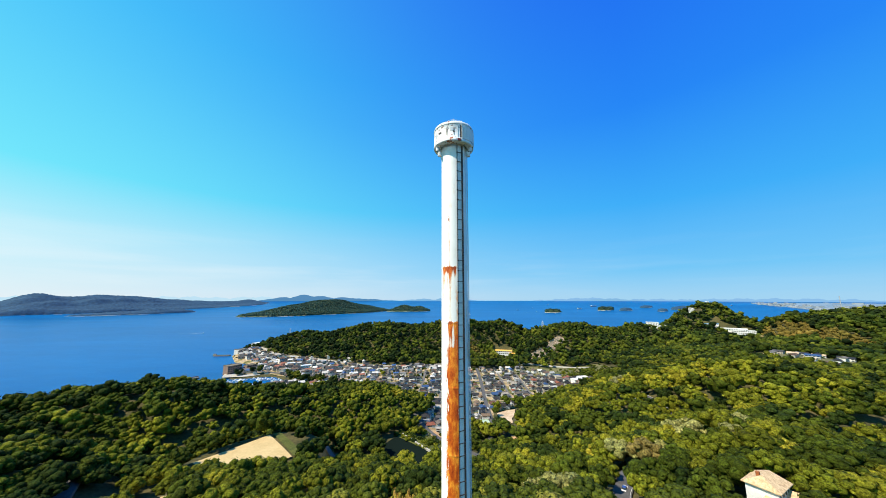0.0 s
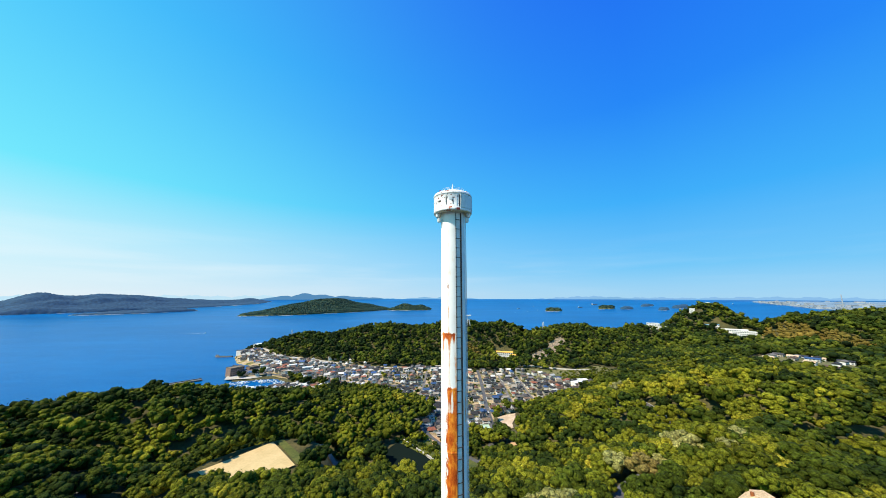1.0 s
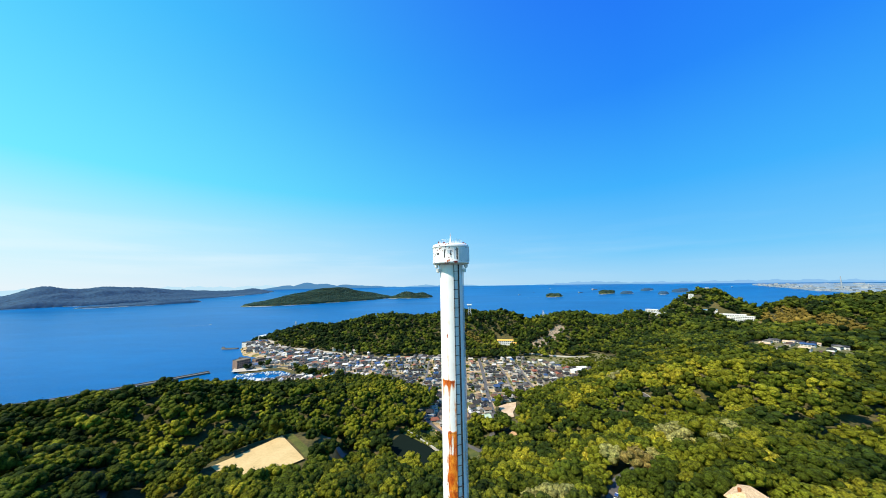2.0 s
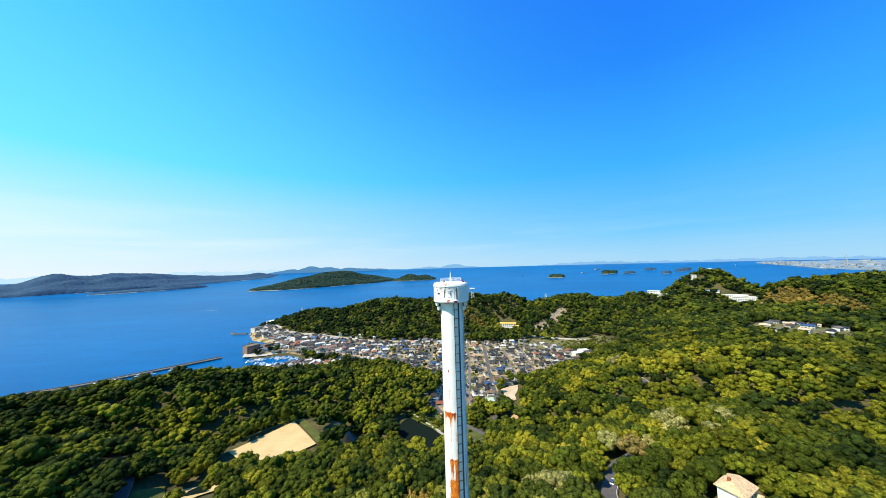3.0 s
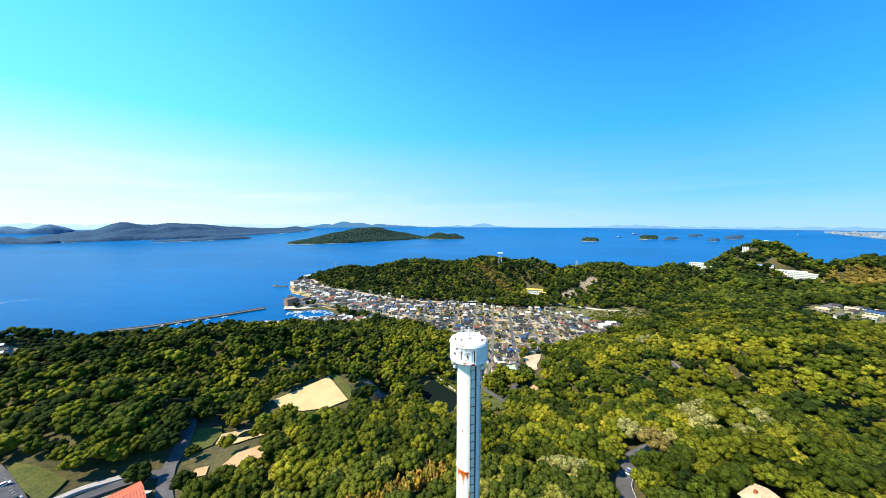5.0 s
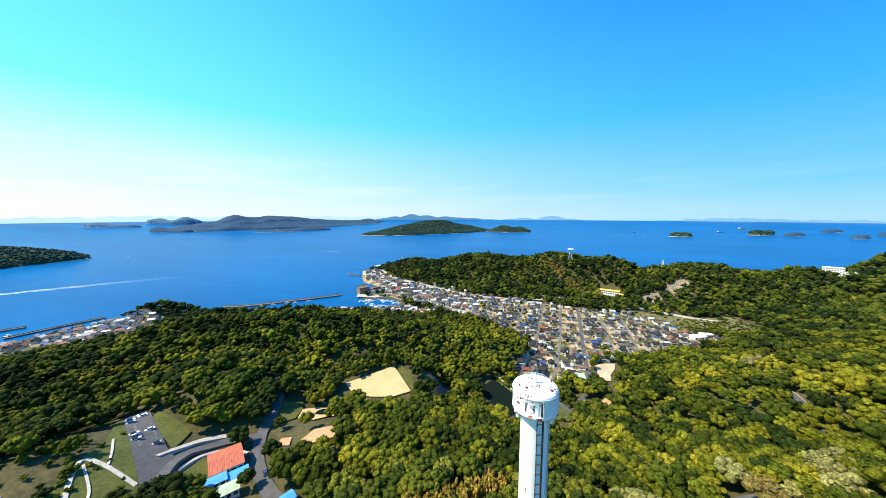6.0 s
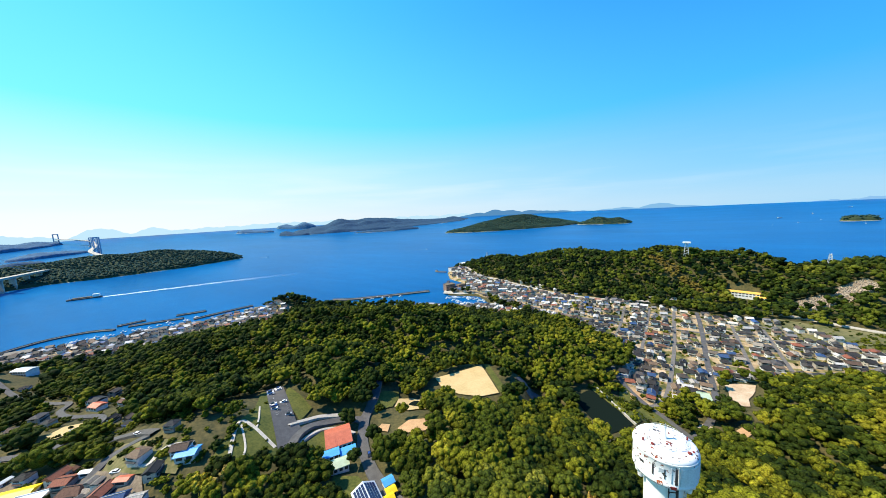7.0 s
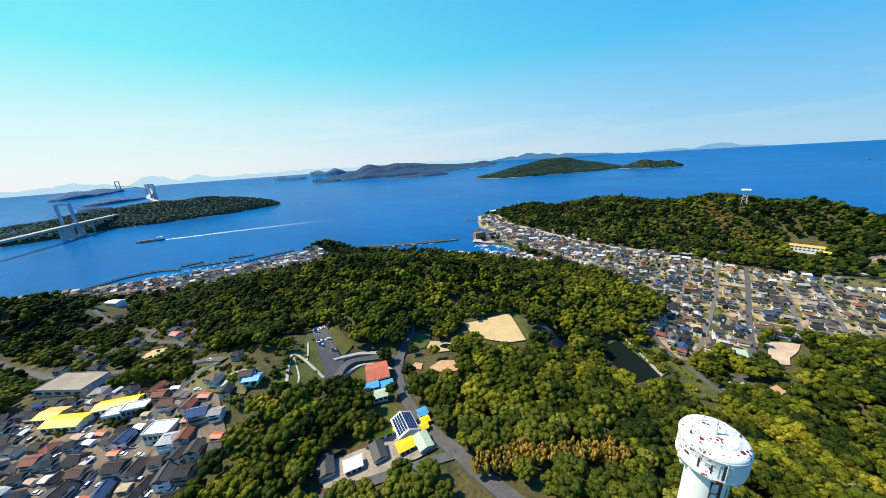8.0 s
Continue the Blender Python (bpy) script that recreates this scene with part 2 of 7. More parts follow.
def head_paint():
    """White drum with flaked patches of dark red and black."""
    m, nd, ln, b = make("drum_paint", 0.45)
    v = coords(nd)
    base = ramp(nd, ln, noise_tex(nd, ln, v, 0.7, 5), [(0.3, (0.72, 0.73, 0.73)), (0.7, (0.86, 0.86, 0.85))])
    fl = noise_tex(nd, ln, v, 3.4, 3, 0.5)
    mask = ramp(nd, ln, fl, [(0.615, (0, 0, 0)), (0.63, (1, 1, 1))])
    col = ramp(nd, ln, noise_tex(nd, ln, v, 1.3, 2), [(0.46, (0.05, 0.04, 0.04)), (0.56, (0.24, 0.05, 0.02))])
    # rust round the lower rim of the front
    xyz = nd.new("ShaderNodeSeparateXYZ")
    ln.new(v, xyz.inputs[0])
    low = calc(nd, ln, "MINIMUM", calc(nd, ln, "DIVIDE", calc(nd, ln, "SUBTRACT", 147.55, xyz.outputs[2]), 0.5), 0.35)
    side = calc(nd, ln, "DIVIDE", calc(nd, ln, "ABSOLUTE", calc(nd, ln, "ADD", xyz.outputs[0], 0.45)), 1.5)
    front = calc(nd, ln, "LESS_THAN", xyz.outputs[1], -1.2)
    rim = calc(nd, ln, "ADD", calc(nd, ln, "SUBTRACT", low, side), calc(nd, ln, "MULTIPLY", calc(nd, ln, "SUBTRACT", noise_tex(nd, ln, v, 3.0, 4, 0.6), 0.5), 3.0))
    rim = calc(nd, ln, "MULTIPLY", rim, front)
    c = mix(nd, ln, mask, base, col)
    ln.new(mix(nd, ln, ramp(nd, ln, rim, [(0.30, (0, 0, 0)), (0.42, (1, 1, 1))]), c, (0.36, 0.075, 0.012)), b.inputs["Base Color"])
    bump(nd, ln, b, fl, 0.05, 0.03)
    return m


TOWER, DRUM = tower_paint(), head_paint()
GARDEN, GN, GL, GB = make("garden_lots", 0.95)
GV = coords(GN)
GC = ramp(GN, GL, noise_tex(GN, GL, GV, 0.07, 3), [(0.38, (0.075, 0.085, 0.018)), (0.45, (0.20, 0.17, 0.05)), (0.51, (0.36, 0.25, 0.13)), (0.60, (0.46, 0.35, 0.21)), (0.7, (0.36, 0.28, 0.19))])
GL.new(mix(GN, GL, 1.0, GC, ramp(GN, GL, noise_tex(GN, GL, GV, 0.8, 5), [(0.3, (0.6, 0.6, 0.6)), (0.7, (1.2, 1.2, 1.2))]), "MULTIPLY"), GB.inputs["Base Color"])
PONDWATER = make("pond_water", 0.3, 0.0, 0.0)[0]
PONDWATER.node_tree.nodes["Principled BSDF"].inputs["Base Color"].default_value = (0.008, 0.014, 0.011, 1)
DULL_RED = rough_paint("dull_red_paint", (0.10, 0.010, 0.010), (0.26, 0.03, 0.022), 3.0, 0.7, 0.2)


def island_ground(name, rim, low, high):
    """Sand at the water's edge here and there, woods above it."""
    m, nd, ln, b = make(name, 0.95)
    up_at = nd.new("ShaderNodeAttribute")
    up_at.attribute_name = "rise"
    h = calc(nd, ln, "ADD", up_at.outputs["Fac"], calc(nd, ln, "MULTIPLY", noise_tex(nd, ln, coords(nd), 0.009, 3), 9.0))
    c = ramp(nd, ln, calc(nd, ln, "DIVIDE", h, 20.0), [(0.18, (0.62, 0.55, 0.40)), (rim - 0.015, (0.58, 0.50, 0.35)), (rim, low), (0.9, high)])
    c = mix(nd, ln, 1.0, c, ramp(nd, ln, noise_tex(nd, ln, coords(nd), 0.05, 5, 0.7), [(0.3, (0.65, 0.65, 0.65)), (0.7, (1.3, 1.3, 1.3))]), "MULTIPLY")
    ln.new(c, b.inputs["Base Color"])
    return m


# Sea haze is mixed into these two woods colours, more in the farther.
BEACH = island_ground("haze_blue_island", 0.25, (0.020, 0.065, 0.112), (0.018, 0.063, 0.120))
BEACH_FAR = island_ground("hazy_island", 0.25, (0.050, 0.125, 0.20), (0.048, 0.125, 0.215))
BEACH_NEAR = island_ground("wooded_island", 0.285, (0.040, 0.062, 0.026), (0.030, 0.052, 0.022))
BRIDGE = rough_paint("bridge_steel", (0.24, 0.32, 0.40), (0.34, 0.42, 0.50), 0.2, 0.6, 0.05)

YARD = rough_paint("pale_yard", (0.20, 0.165, 0.12), (0.40, 0.34, 0.26), 0.12, 0.95, 0.2)
RAIL = rough_paint("brown_rail", (0.040, 0.027, 0.022), (0.105, 0.060, 0.042), 2.0, 0.7, 0.1, 0.2)
LANE = rough_paint("village_lane", (0.10, 0.092, 0.083), (0.185, 0.17, 0.15), 0.3, 0.9, 0.2)
BRICKY = rough_paint("brown_render", (0.15, 0.095, 0.07), (0.30, 0.20, 0.15), 0.2, 0.85, 0.2)
LANES = rough_paint("grey_lanes", (0.085, 0.068, 0.048), (0.24, 0.185, 0.125), 0.14, 0.95, 0.2)
ROOF = per_object("tiled_roof", [(0.030, 0.029, 0.030), (0.042, 0.041, 0.043), (0.026, 0.028, 0.034), (0.075, 0.072, 0.070), (0.034, 0.033, 0.033), (0.19, 0.155, 0.12), (0.13, 0.080, 0.055), (0.022, 0.022, 0.023), (0.42, 0.36, 0.29), (0.045, 0.043, 0.044), (0.19, 0.09, 0.055), (0.028, 0.030, 0.038), (0.11, 0.10, 0.095), (0.034, 0.034, 0.036), (0.50, 0.46, 0.40), (0.04, 0.10, 0.24), (0.020, 0.021, 0.024), (0.065, 0.055, 0.047), (0.24, 0.16, 0.10), (0.030, 0.030, 0.032), (0.085, 0.070, 0.056), (0.34, 0.11, 0.06), (0.70, 0.68, 0.64), (0.024, 0.024, 0.026), (0.028, 0.027, 0.027)], 0.72, 1.2, 0.4, True)
WALL = per_object("house_wall", [(0.82, 0.80, 0.76), (0.70, 0.66, 0.58), (0.86, 0.85, 0.83), (0.84, 0.82, 0.78), (0.50, 0.44, 0.36), (0.66, 0.64, 0.60), (0.42, 0.37, 0.32)], 0.8, 0.7)
GLASS = rough_paint("window_glass", (0.02, 0.025, 0.03), (0.05, 0.06, 0.07), 0.5, 0.12, 0.0)
CARS = per_object("car_paint", [(0.8, 0.8, 0.8), (0.02, 0.02, 0.025), (0.7, 0.71, 0.72), (0.03, 0.07, 0.25), (0.35, 0.36, 0.38), (0.82, 0.82, 0.8)], 0.25, 0.8, 0.05)
TYRE = rough_paint("tyre_rubber", (0.012, 0.012, 0.012), (0.03, 0.03, 0.03), 4.0, 0.9, 0.2)
RED_TIN = rough_paint("red_tin_roof", (0.42, 0.10, 0.05), (0.60, 0.17, 0.09), 0.5, 0.55, 0.2)
BLUE_TIN = rough_paint("blue_tin_roof", (0.05, 0.28, 0.62), (0.09, 0.38, 0.75), 0.5, 0.45, 0.1)
GREEN_TIN = rough_paint("pale_green_roof", (0.33, 0.42, 0.28), (0.47, 0.56, 0.40), 0.5, 0.55, 0.1)
YELLOW = rough_paint("yellow_roof", (0.85, 0.55, 0.01), (0.95, 0.68, 0.02), 0.4, 0.5, 0.1)
ORANGE = rough_paint("orange_roof", (0.72, 0.36, 0.05), (0.85, 0.48, 0.10), 0.4, 0.55, 0.1)
TERRACOTTA = rough_paint("pale_terracotta", (0.36, 0.21, 0.10), (0.78, 0.58, 0.34), 1.3, 0.85, 0.5)
SOLAR = rough_paint("solar_cell", (0.012, 0.016, 0.05), (0.025, 0.035, 0.10), 1.5, 0.15, 0.0)
STEEL = rough_paint("pale_steel", (0.42, 0.47, 0.52), (0.56, 0.61, 0.66), 0.2, 0.5, 0.05, 0.2)
STONE = rough_paint("grave_stone", (0.22, 0.17, 0.12), (0.50, 0.41, 0.31), 0.3, 0.85, 0.2)
PIER = rough_paint("sea_wall", (0.07, 0.065, 0.06), (0.17, 0.155, 0.14), 0.1, 0.9, 0.2)
FOAM = rough_paint("foam", (0.45, 0.62, 0.78), (0.85, 0.9, 0.95), 0.05, 0.6, 0.1)
TINT = make("village_tint", 0.7)
TINT_AT = TINT[1].new("ShaderNodeAttribute")
TINT_AT.attribute_name = "tint"
TINT[2].new(mix(TINT[1], TINT[2], 1.0, TINT_AT.outputs["Color"], ramp(TINT[1], TINT[2], noise_tex(TINT[1], TINT[2], coords(TINT[1]), 0.9, 5), [(0.3, (0.7, 0.7, 0.7)), (0.65, (1.0, 1.0, 1.0))]), "MULTIPLY"), TINT[3].inputs["Base Color"])
TINT = TINT[0]


LEAF_ONE, LN, LL, LB = make("tree_leaves", 0.65, 0.0, 0.06)
LR = LN.new("ShaderNodeObjectInfo").outputs["Random"]
LC = ramp(LN, LL, LR, [(0.0, (0.027, 0.040, 0.006)), (0.5, (0.062, 0.076, 0.009)), (0.82, (0.106, 0.110, 0.011)), (0.94, (0.155, 0.155, 0.024)), (1.0, (0.125, 0.10, 0.035))])
LBUMP = noise_tex(LN, LL, coords(LN), 9.0, 5, 0.75)
bump(LN, LL, LB, LBUMP, 0.9, 0.10)
LL.new(mix(LN, LL, 1.0, LC, ramp(LN, LL, noise_tex(LN, LL, coords(LN), 8.0, 5, 0.7), [(0.36, (0.32, 0.32, 0.30)), (0.64, (1.75, 1.75, 1.4))]), "MULTIPLY"), LB.inputs["Base Color"])


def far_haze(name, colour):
    """Plain glowing backdrop of distant land, with sea haze painted into its colour."""
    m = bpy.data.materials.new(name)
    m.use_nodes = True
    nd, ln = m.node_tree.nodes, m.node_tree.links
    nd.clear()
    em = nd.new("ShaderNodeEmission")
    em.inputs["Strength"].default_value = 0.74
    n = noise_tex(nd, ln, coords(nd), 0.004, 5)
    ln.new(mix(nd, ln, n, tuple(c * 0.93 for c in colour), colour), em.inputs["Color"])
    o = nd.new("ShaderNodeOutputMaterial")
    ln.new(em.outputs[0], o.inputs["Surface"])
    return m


# Far shore: its blue-grey land colour has sea haze put in.
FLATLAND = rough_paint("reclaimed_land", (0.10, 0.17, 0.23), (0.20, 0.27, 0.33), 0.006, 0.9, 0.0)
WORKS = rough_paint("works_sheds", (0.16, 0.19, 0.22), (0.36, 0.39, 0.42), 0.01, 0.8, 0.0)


def broken_foam():
    """Foam that thins out: bare water shows between its streaks and towards its end."""
    nd, ln = FOAM.node_tree.nodes, FOAM.node_tree.links
    fade = nd.new("ShaderNodeAttribute")
    fade.attribute_name = "tint"
    n = noise_tex(nd, ln, coords(nd), 0.12, 5, 0.7)
    k = calc(nd, ln, "ADD", calc(nd, ln, "MULTIPLY", calc(nd, ln, "SUBTRACT", n, 0.5), 1.6), fade.outputs["Fac"])
    cover = ramp(nd, ln, k, [(0.15, (0, 0, 0)), (0.75, (0.9, 0.9, 0.9))])
    tr, ms = nd.new("ShaderNodeBsdfTransparent"), nd.new("ShaderNodeMixShader")
    ln.new(cover, ms.inputs[0])
    ln.new(tr.outputs[0], ms.inputs[1])
    ln.new(nd["Principled BSDF"].outputs[0], ms.inputs[2])
    ln.new(ms.outputs[0], nd["Material Output"].inputs["Surface"])


broken_foam()

# ---------------------------------------------------------------- building helpers
def obj(name, verts, faces, material, parent=None, smooth=False):
    me = bpy.data.meshes.new(name)
    me.from_pydata([tuple(map(float, v)) for v in verts], [], [tuple(map(int, f)) for f in faces])
    if material:
        me.materials.append(material)
    if smooth:
        me.polygons.foreach_set("use_smooth", [True] * len(me.polygons))
    me.update()
    o = new(name, me)
    if parent:
        o.parent = parent
    return o


def part(name, bm, material, parent=None, label="", smooth=False):
    me = bpy.data.meshes.new(name)
    bmesh.ops.recalc_face_normals(bm, faces=bm.faces)
    bm.to_mesh(me)
    bm.free()
    me.materials.append(material)
    if smooth:
        me.polygons.foreach_set("use_smooth", [True] * len(me.polygons))
    o = new(name, me)
    if parent:
        o.parent = parent
    if label:
        tagged(o, label)
    return o


def empty(name, m, label, category, group="", kind=""):
    o = new(name)
    o.empty_display_size = 0.5
    o.matrix_basis = m
    return tagged(o, label, category, group, kind)


def box(bm, cx, cy, cz, sx, sy, sz, rz=0.0, bevel=0.0):
    """A box whose base centre is at cx, cy, cz."""
    r = bmesh.ops.create_cube(bm, size=1.0, matrix=pose(cx, cy, cz + sz / 2, 0, 0, rz) @ Matrix.Diagonal((sx, sy, sz, 1)))
    if bevel:
        eds = list({e for v in r["verts"] for e in v.link_edges})
        bmesh.ops.bevel(bm, geom=eds, offset=bevel, segments=1, affect="EDGES")


def cyl(bm, m, r1, r2, depth, seg=16, caps=True):
    """A cone along z of the pose m, from z 0 to depth."""
    bmesh.ops.create_cone(bm, cap_ends=caps, segments=seg, radius1=r1, radius2=r2, depth=depth, matrix=m @ Matrix.Translation((0, 0, depth / 2)))


def bar(bm, p, q, r, seg=6):
    p, q = Vector(p), Vector(q)
    d = q - p
    cyl(bm, Matrix.Translation(p) @ d.to_track_quat("Z", "Y").to_matrix().to_4x4(), r, r, d.length, seg)


def ring(bm, z, radius, r, seg=32):
    """One closed round bar, bent to a circle."""
    loops = []
    for i in range(seg):
        a = 2 * math.pi * i / seg
        loops.append([bm.verts.new(((radius + r * math.cos(k * 2 * math.pi / 5)) * math.cos(a), (radius + r * math.cos(k * 2 * math.pi / 5)) * math.sin(a), z + r * math.sin(k * 2 * math.pi / 5))) for k in range(5)])
    for i in range(seg):
        p, q = loops[i], loops[(i + 1) % seg]
        for k in range(5):
            bm.faces.new((p[k], q[k], q[(k + 1) % 5], p[(k + 1) % 5]))


def lathe(bm, profile, seg=48, caps=True):
    rings = [[bm.verts.new((r * math.cos(2 * math.pi * i / seg), r * math.sin(2 * math.pi * i / seg), z)) for i in range(seg)] for r, z in profile]
    for a0, b0 in zip(rings, rings[1:]):
        for i in range(seg):
            bm.faces.new((a0[i], a0[(i + 1) % seg], b0[(i + 1) % seg], b0[i]))
    if caps:
        bm.faces.new(rings[0][::-1])
        bm.faces.new(rings[-1])


# ---------------------------------------------------------------- terrain
COAST = [(-905, -700), (-830, -134), (-775, -44), (-736, -11), (-702, 55), (-668, 120), (-649, 174), (-636, 241), (-583, 308), (-480, 343), (-368, 394),
         (-270, 436), (-232, 464), (-272, 500), (-333, 483), (-355, 524), (-333, 552), (-362, 593), (-410, 617), (-457, 680), (-474, 762), (-335, 826),
         (-101, 852), (99, 848), (334, 878), (485, 886), (638, 985), (879, 984), (1102, 797), (1900, 760), (1900, -700)]
# x, y, height, spread along its own x and y, turn in degrees
HILLS = [(15, 15, 67, 154, 106, 0), (130, 87, 65, 64, 58, 20), (231, 189, 73, 96, 85, 0), (328, 299, 55, 100, 85, 0), (480, 403, 46, 138, 138, 0), (754, 805, 104, 83, 72, 0), (533, 720, 57, 79, 60, 0), (605, 632, 35, 92, 55, 0),
         (913, 580, 95, 130, 107, 0), (721, 504, 39, 143, 143, 0), (846, 682, 71, 65, 57, 0), (638, 228, 46, 183, 146, 0), (992, 388, 56, 173, 156, 0), (48, 723, 68, 85, 58, 0), (-126, 727, 60, 126, 71, 8), (-326, 733, 38, 68, 46, 0),
         (160, 712, 63, 55, 48, 0), (308, 688, 59, 95, 76, 0), (423, 694, 44, 77, 67, 0), (-335, 175, 48, 70, 65, 30), (-245, 240, 50, 80, 45, 10), (-131, 275, 33, 79, 38, -10), (-61, 295, 28, 34, 30, 0), (-572, 275, 23, 28, 22, 45),
         (-400, 80, 38, 75, 60, 0), (-196, 20, 62, 69, 52, 0), (-92, 98, 40, 58, 36, 0), (-20, -223, 60, 248, 133, 0), (-575, -110, 46, 62, 55, 0), (-260, -52, 43, 150, 107, 0), (-213, 111, 54, 56, 51, 0)]


# level places: x, y, half length, half width, turn in degrees, height
FLATS = [(-24, 205, 32, 20, -50, 19.5), (-116, 172, 36, 27, 45, 33.0)]


def inland(x, y):
    """Distance to the coast, positive on land."""
    x, y = np.asarray(x, float), np.asarray(y, float)
    best = np.full(x.shape, 1e9)
    inside = np.zeros(x.shape, bool)
    for (x0, y0), (x1, y1) in zip(COAST, COAST[1:] + COAST[:1]):
        dx, dy = x1 - x0, y1 - y0
        t = np.clip(((x - x0) * dx + (y - y0) * dy) / (dx * dx + dy * dy), 0, 1)
        best = np.minimum(best, np.hypot(x - x0 - t * dx, y - y0 - t * dy))
        cross = ((y0 > y) != (y1 > y)) & (x < dx * (y - y0) / (dy if dy else 1e-9) + x0)
        inside ^= cross
    return np.where(inside, best, -best)


def height(x, y):
    x, y = np.asarray(x, float), np.asarray(y, float)
    s = np.full(x.shape, 3.0 ** 3)
    for cx, cy, h, sx, sy, turn in HILLS:
        c, n = math.cos(radians(turn)), math.sin(radians(turn))
        u, v = (x - cx) * c + (y - cy) * n, -(x - cx) * n + (y - cy) * c
        s = s + (h * np.exp(-0.5 * ((u / sx) ** 2 + (v / sy) ** 2))) ** 3
    for cx, cy, rx, ry, turn, level in FLATS:
        c, n = math.cos(radians(turn)), math.sin(radians(turn))
        u, v = (x - cx) * c + (y - cy) * n, -(x - cx) * n + (y - cy) * c
        w = np.clip((1.55 - np.hypot(u / rx, v / ry)) / 0.55, 0, 1)
        s = s + (level ** 3 - s) * w * w * (3 - 2 * w)
    wob = 2.2 * np.sin(x * 0.021 + 1.3 * np.sin(y * 0.017)) * np.sin(y * 0.026 + 0.8)
    h = np.cbrt(s) + wob * np.clip((np.cbrt(s) - 12) / 30, 0, 1)
    d = inland(x, y)
    k = np.clip(d / 26, 0, 1)
    k = k * k * (3 - 2 * k)
    shore = np.where(d > 0, 2.2, np.maximum(-8, 2.2 + d * 1.2))
    return shore + (h - 2.2) * k * (d > 0)


def ground_at(x, y):
    return float(height(np.array([x]), np.array([y]))[0])


def grid_sheet(name, x0, x1, y0, y1, step, zfun, material):
    xs, ys = np.arange(x0, x1 + 1e-6, step), np.arange(y0, y1 + 1e-6, step)
    gx, gy = np.meshgrid(xs, ys)
    z = zfun(gx, gy)
    v = np.stack([gx.ravel(), gy.ravel(), z.ravel()], 1)
    n = len(xs)
    i = (np.arange(len(ys) - 1)[:, None] * n + np.arange(n - 1)[None]).ravel()
    f = np.stack([i, i + 1, i + 1 + n, i + n], 1)
    me = bpy.data.meshes.new(name)
    me.vertices.add(len(v))
    me.vertices.foreach_set("co", v.ravel())
    me.loops.add(f.size)
    me.loops.foreach_set("vertex_index", f.ravel())
    me.polygons.add(len(f))
    me.polygons.foreach_set("loop_start", np.arange(len(f)) * 4)
    me.polygons.foreach_set("use_smooth", np.ones(len(f), bool))
    me.materials.append(material)
    me.update(calc_edges=True)
    return new(name, me)


land = grid_sheet("ground", -920, 1800, -597, 1104, 7.5, height, SOIL)
tagged(land, "wooded hills of dark soil and undergrowth falling to the sea", "ground", kind="structure")


def sea_level(r):
    """The far sea lifts a little, as the earth's own horizon is nearer the eye's level than a flat sheet's end."""
    return 88.0 * np.maximum(0.0, (r - 2800.0) / 2080.0) ** 2


def build_sea():
    radii = [0, 150, 300, 450, 600, 800, 1000, 1300, 1600, 2000, 2400, 2800] + [2800 + 80 * k for k in range(1, 27)]
    seg = 144
    v, f = [(0, -35, 0)], []
    for r in radii[1:]:
        for i in range(seg):
            a0 = 2 * math.pi * i / seg
            v.append((r * math.sin(a0), r * math.cos(a0) - 35, sea_level(r)))
    for i in range(seg):
        f.append((0, 1 + (i + 1) % seg, 1 + i))
    for k in range(len(radii) - 2):
        for i in range(seg):
            p, q = 1 + k * seg + i, 1 + k * seg + (i + 1) % seg
            f.append((p, q, q + seg, p + seg))
    o = obj("water", v, f, SEA, smooth=True)
    return tagged(o, "calm deep blue inland sea with fine ripples", "sea", kind="structure")


build_sea()

# ---------------------------------------------------------------- clearings and roads
from mathutils.geometry import delaunay_2d_cdt

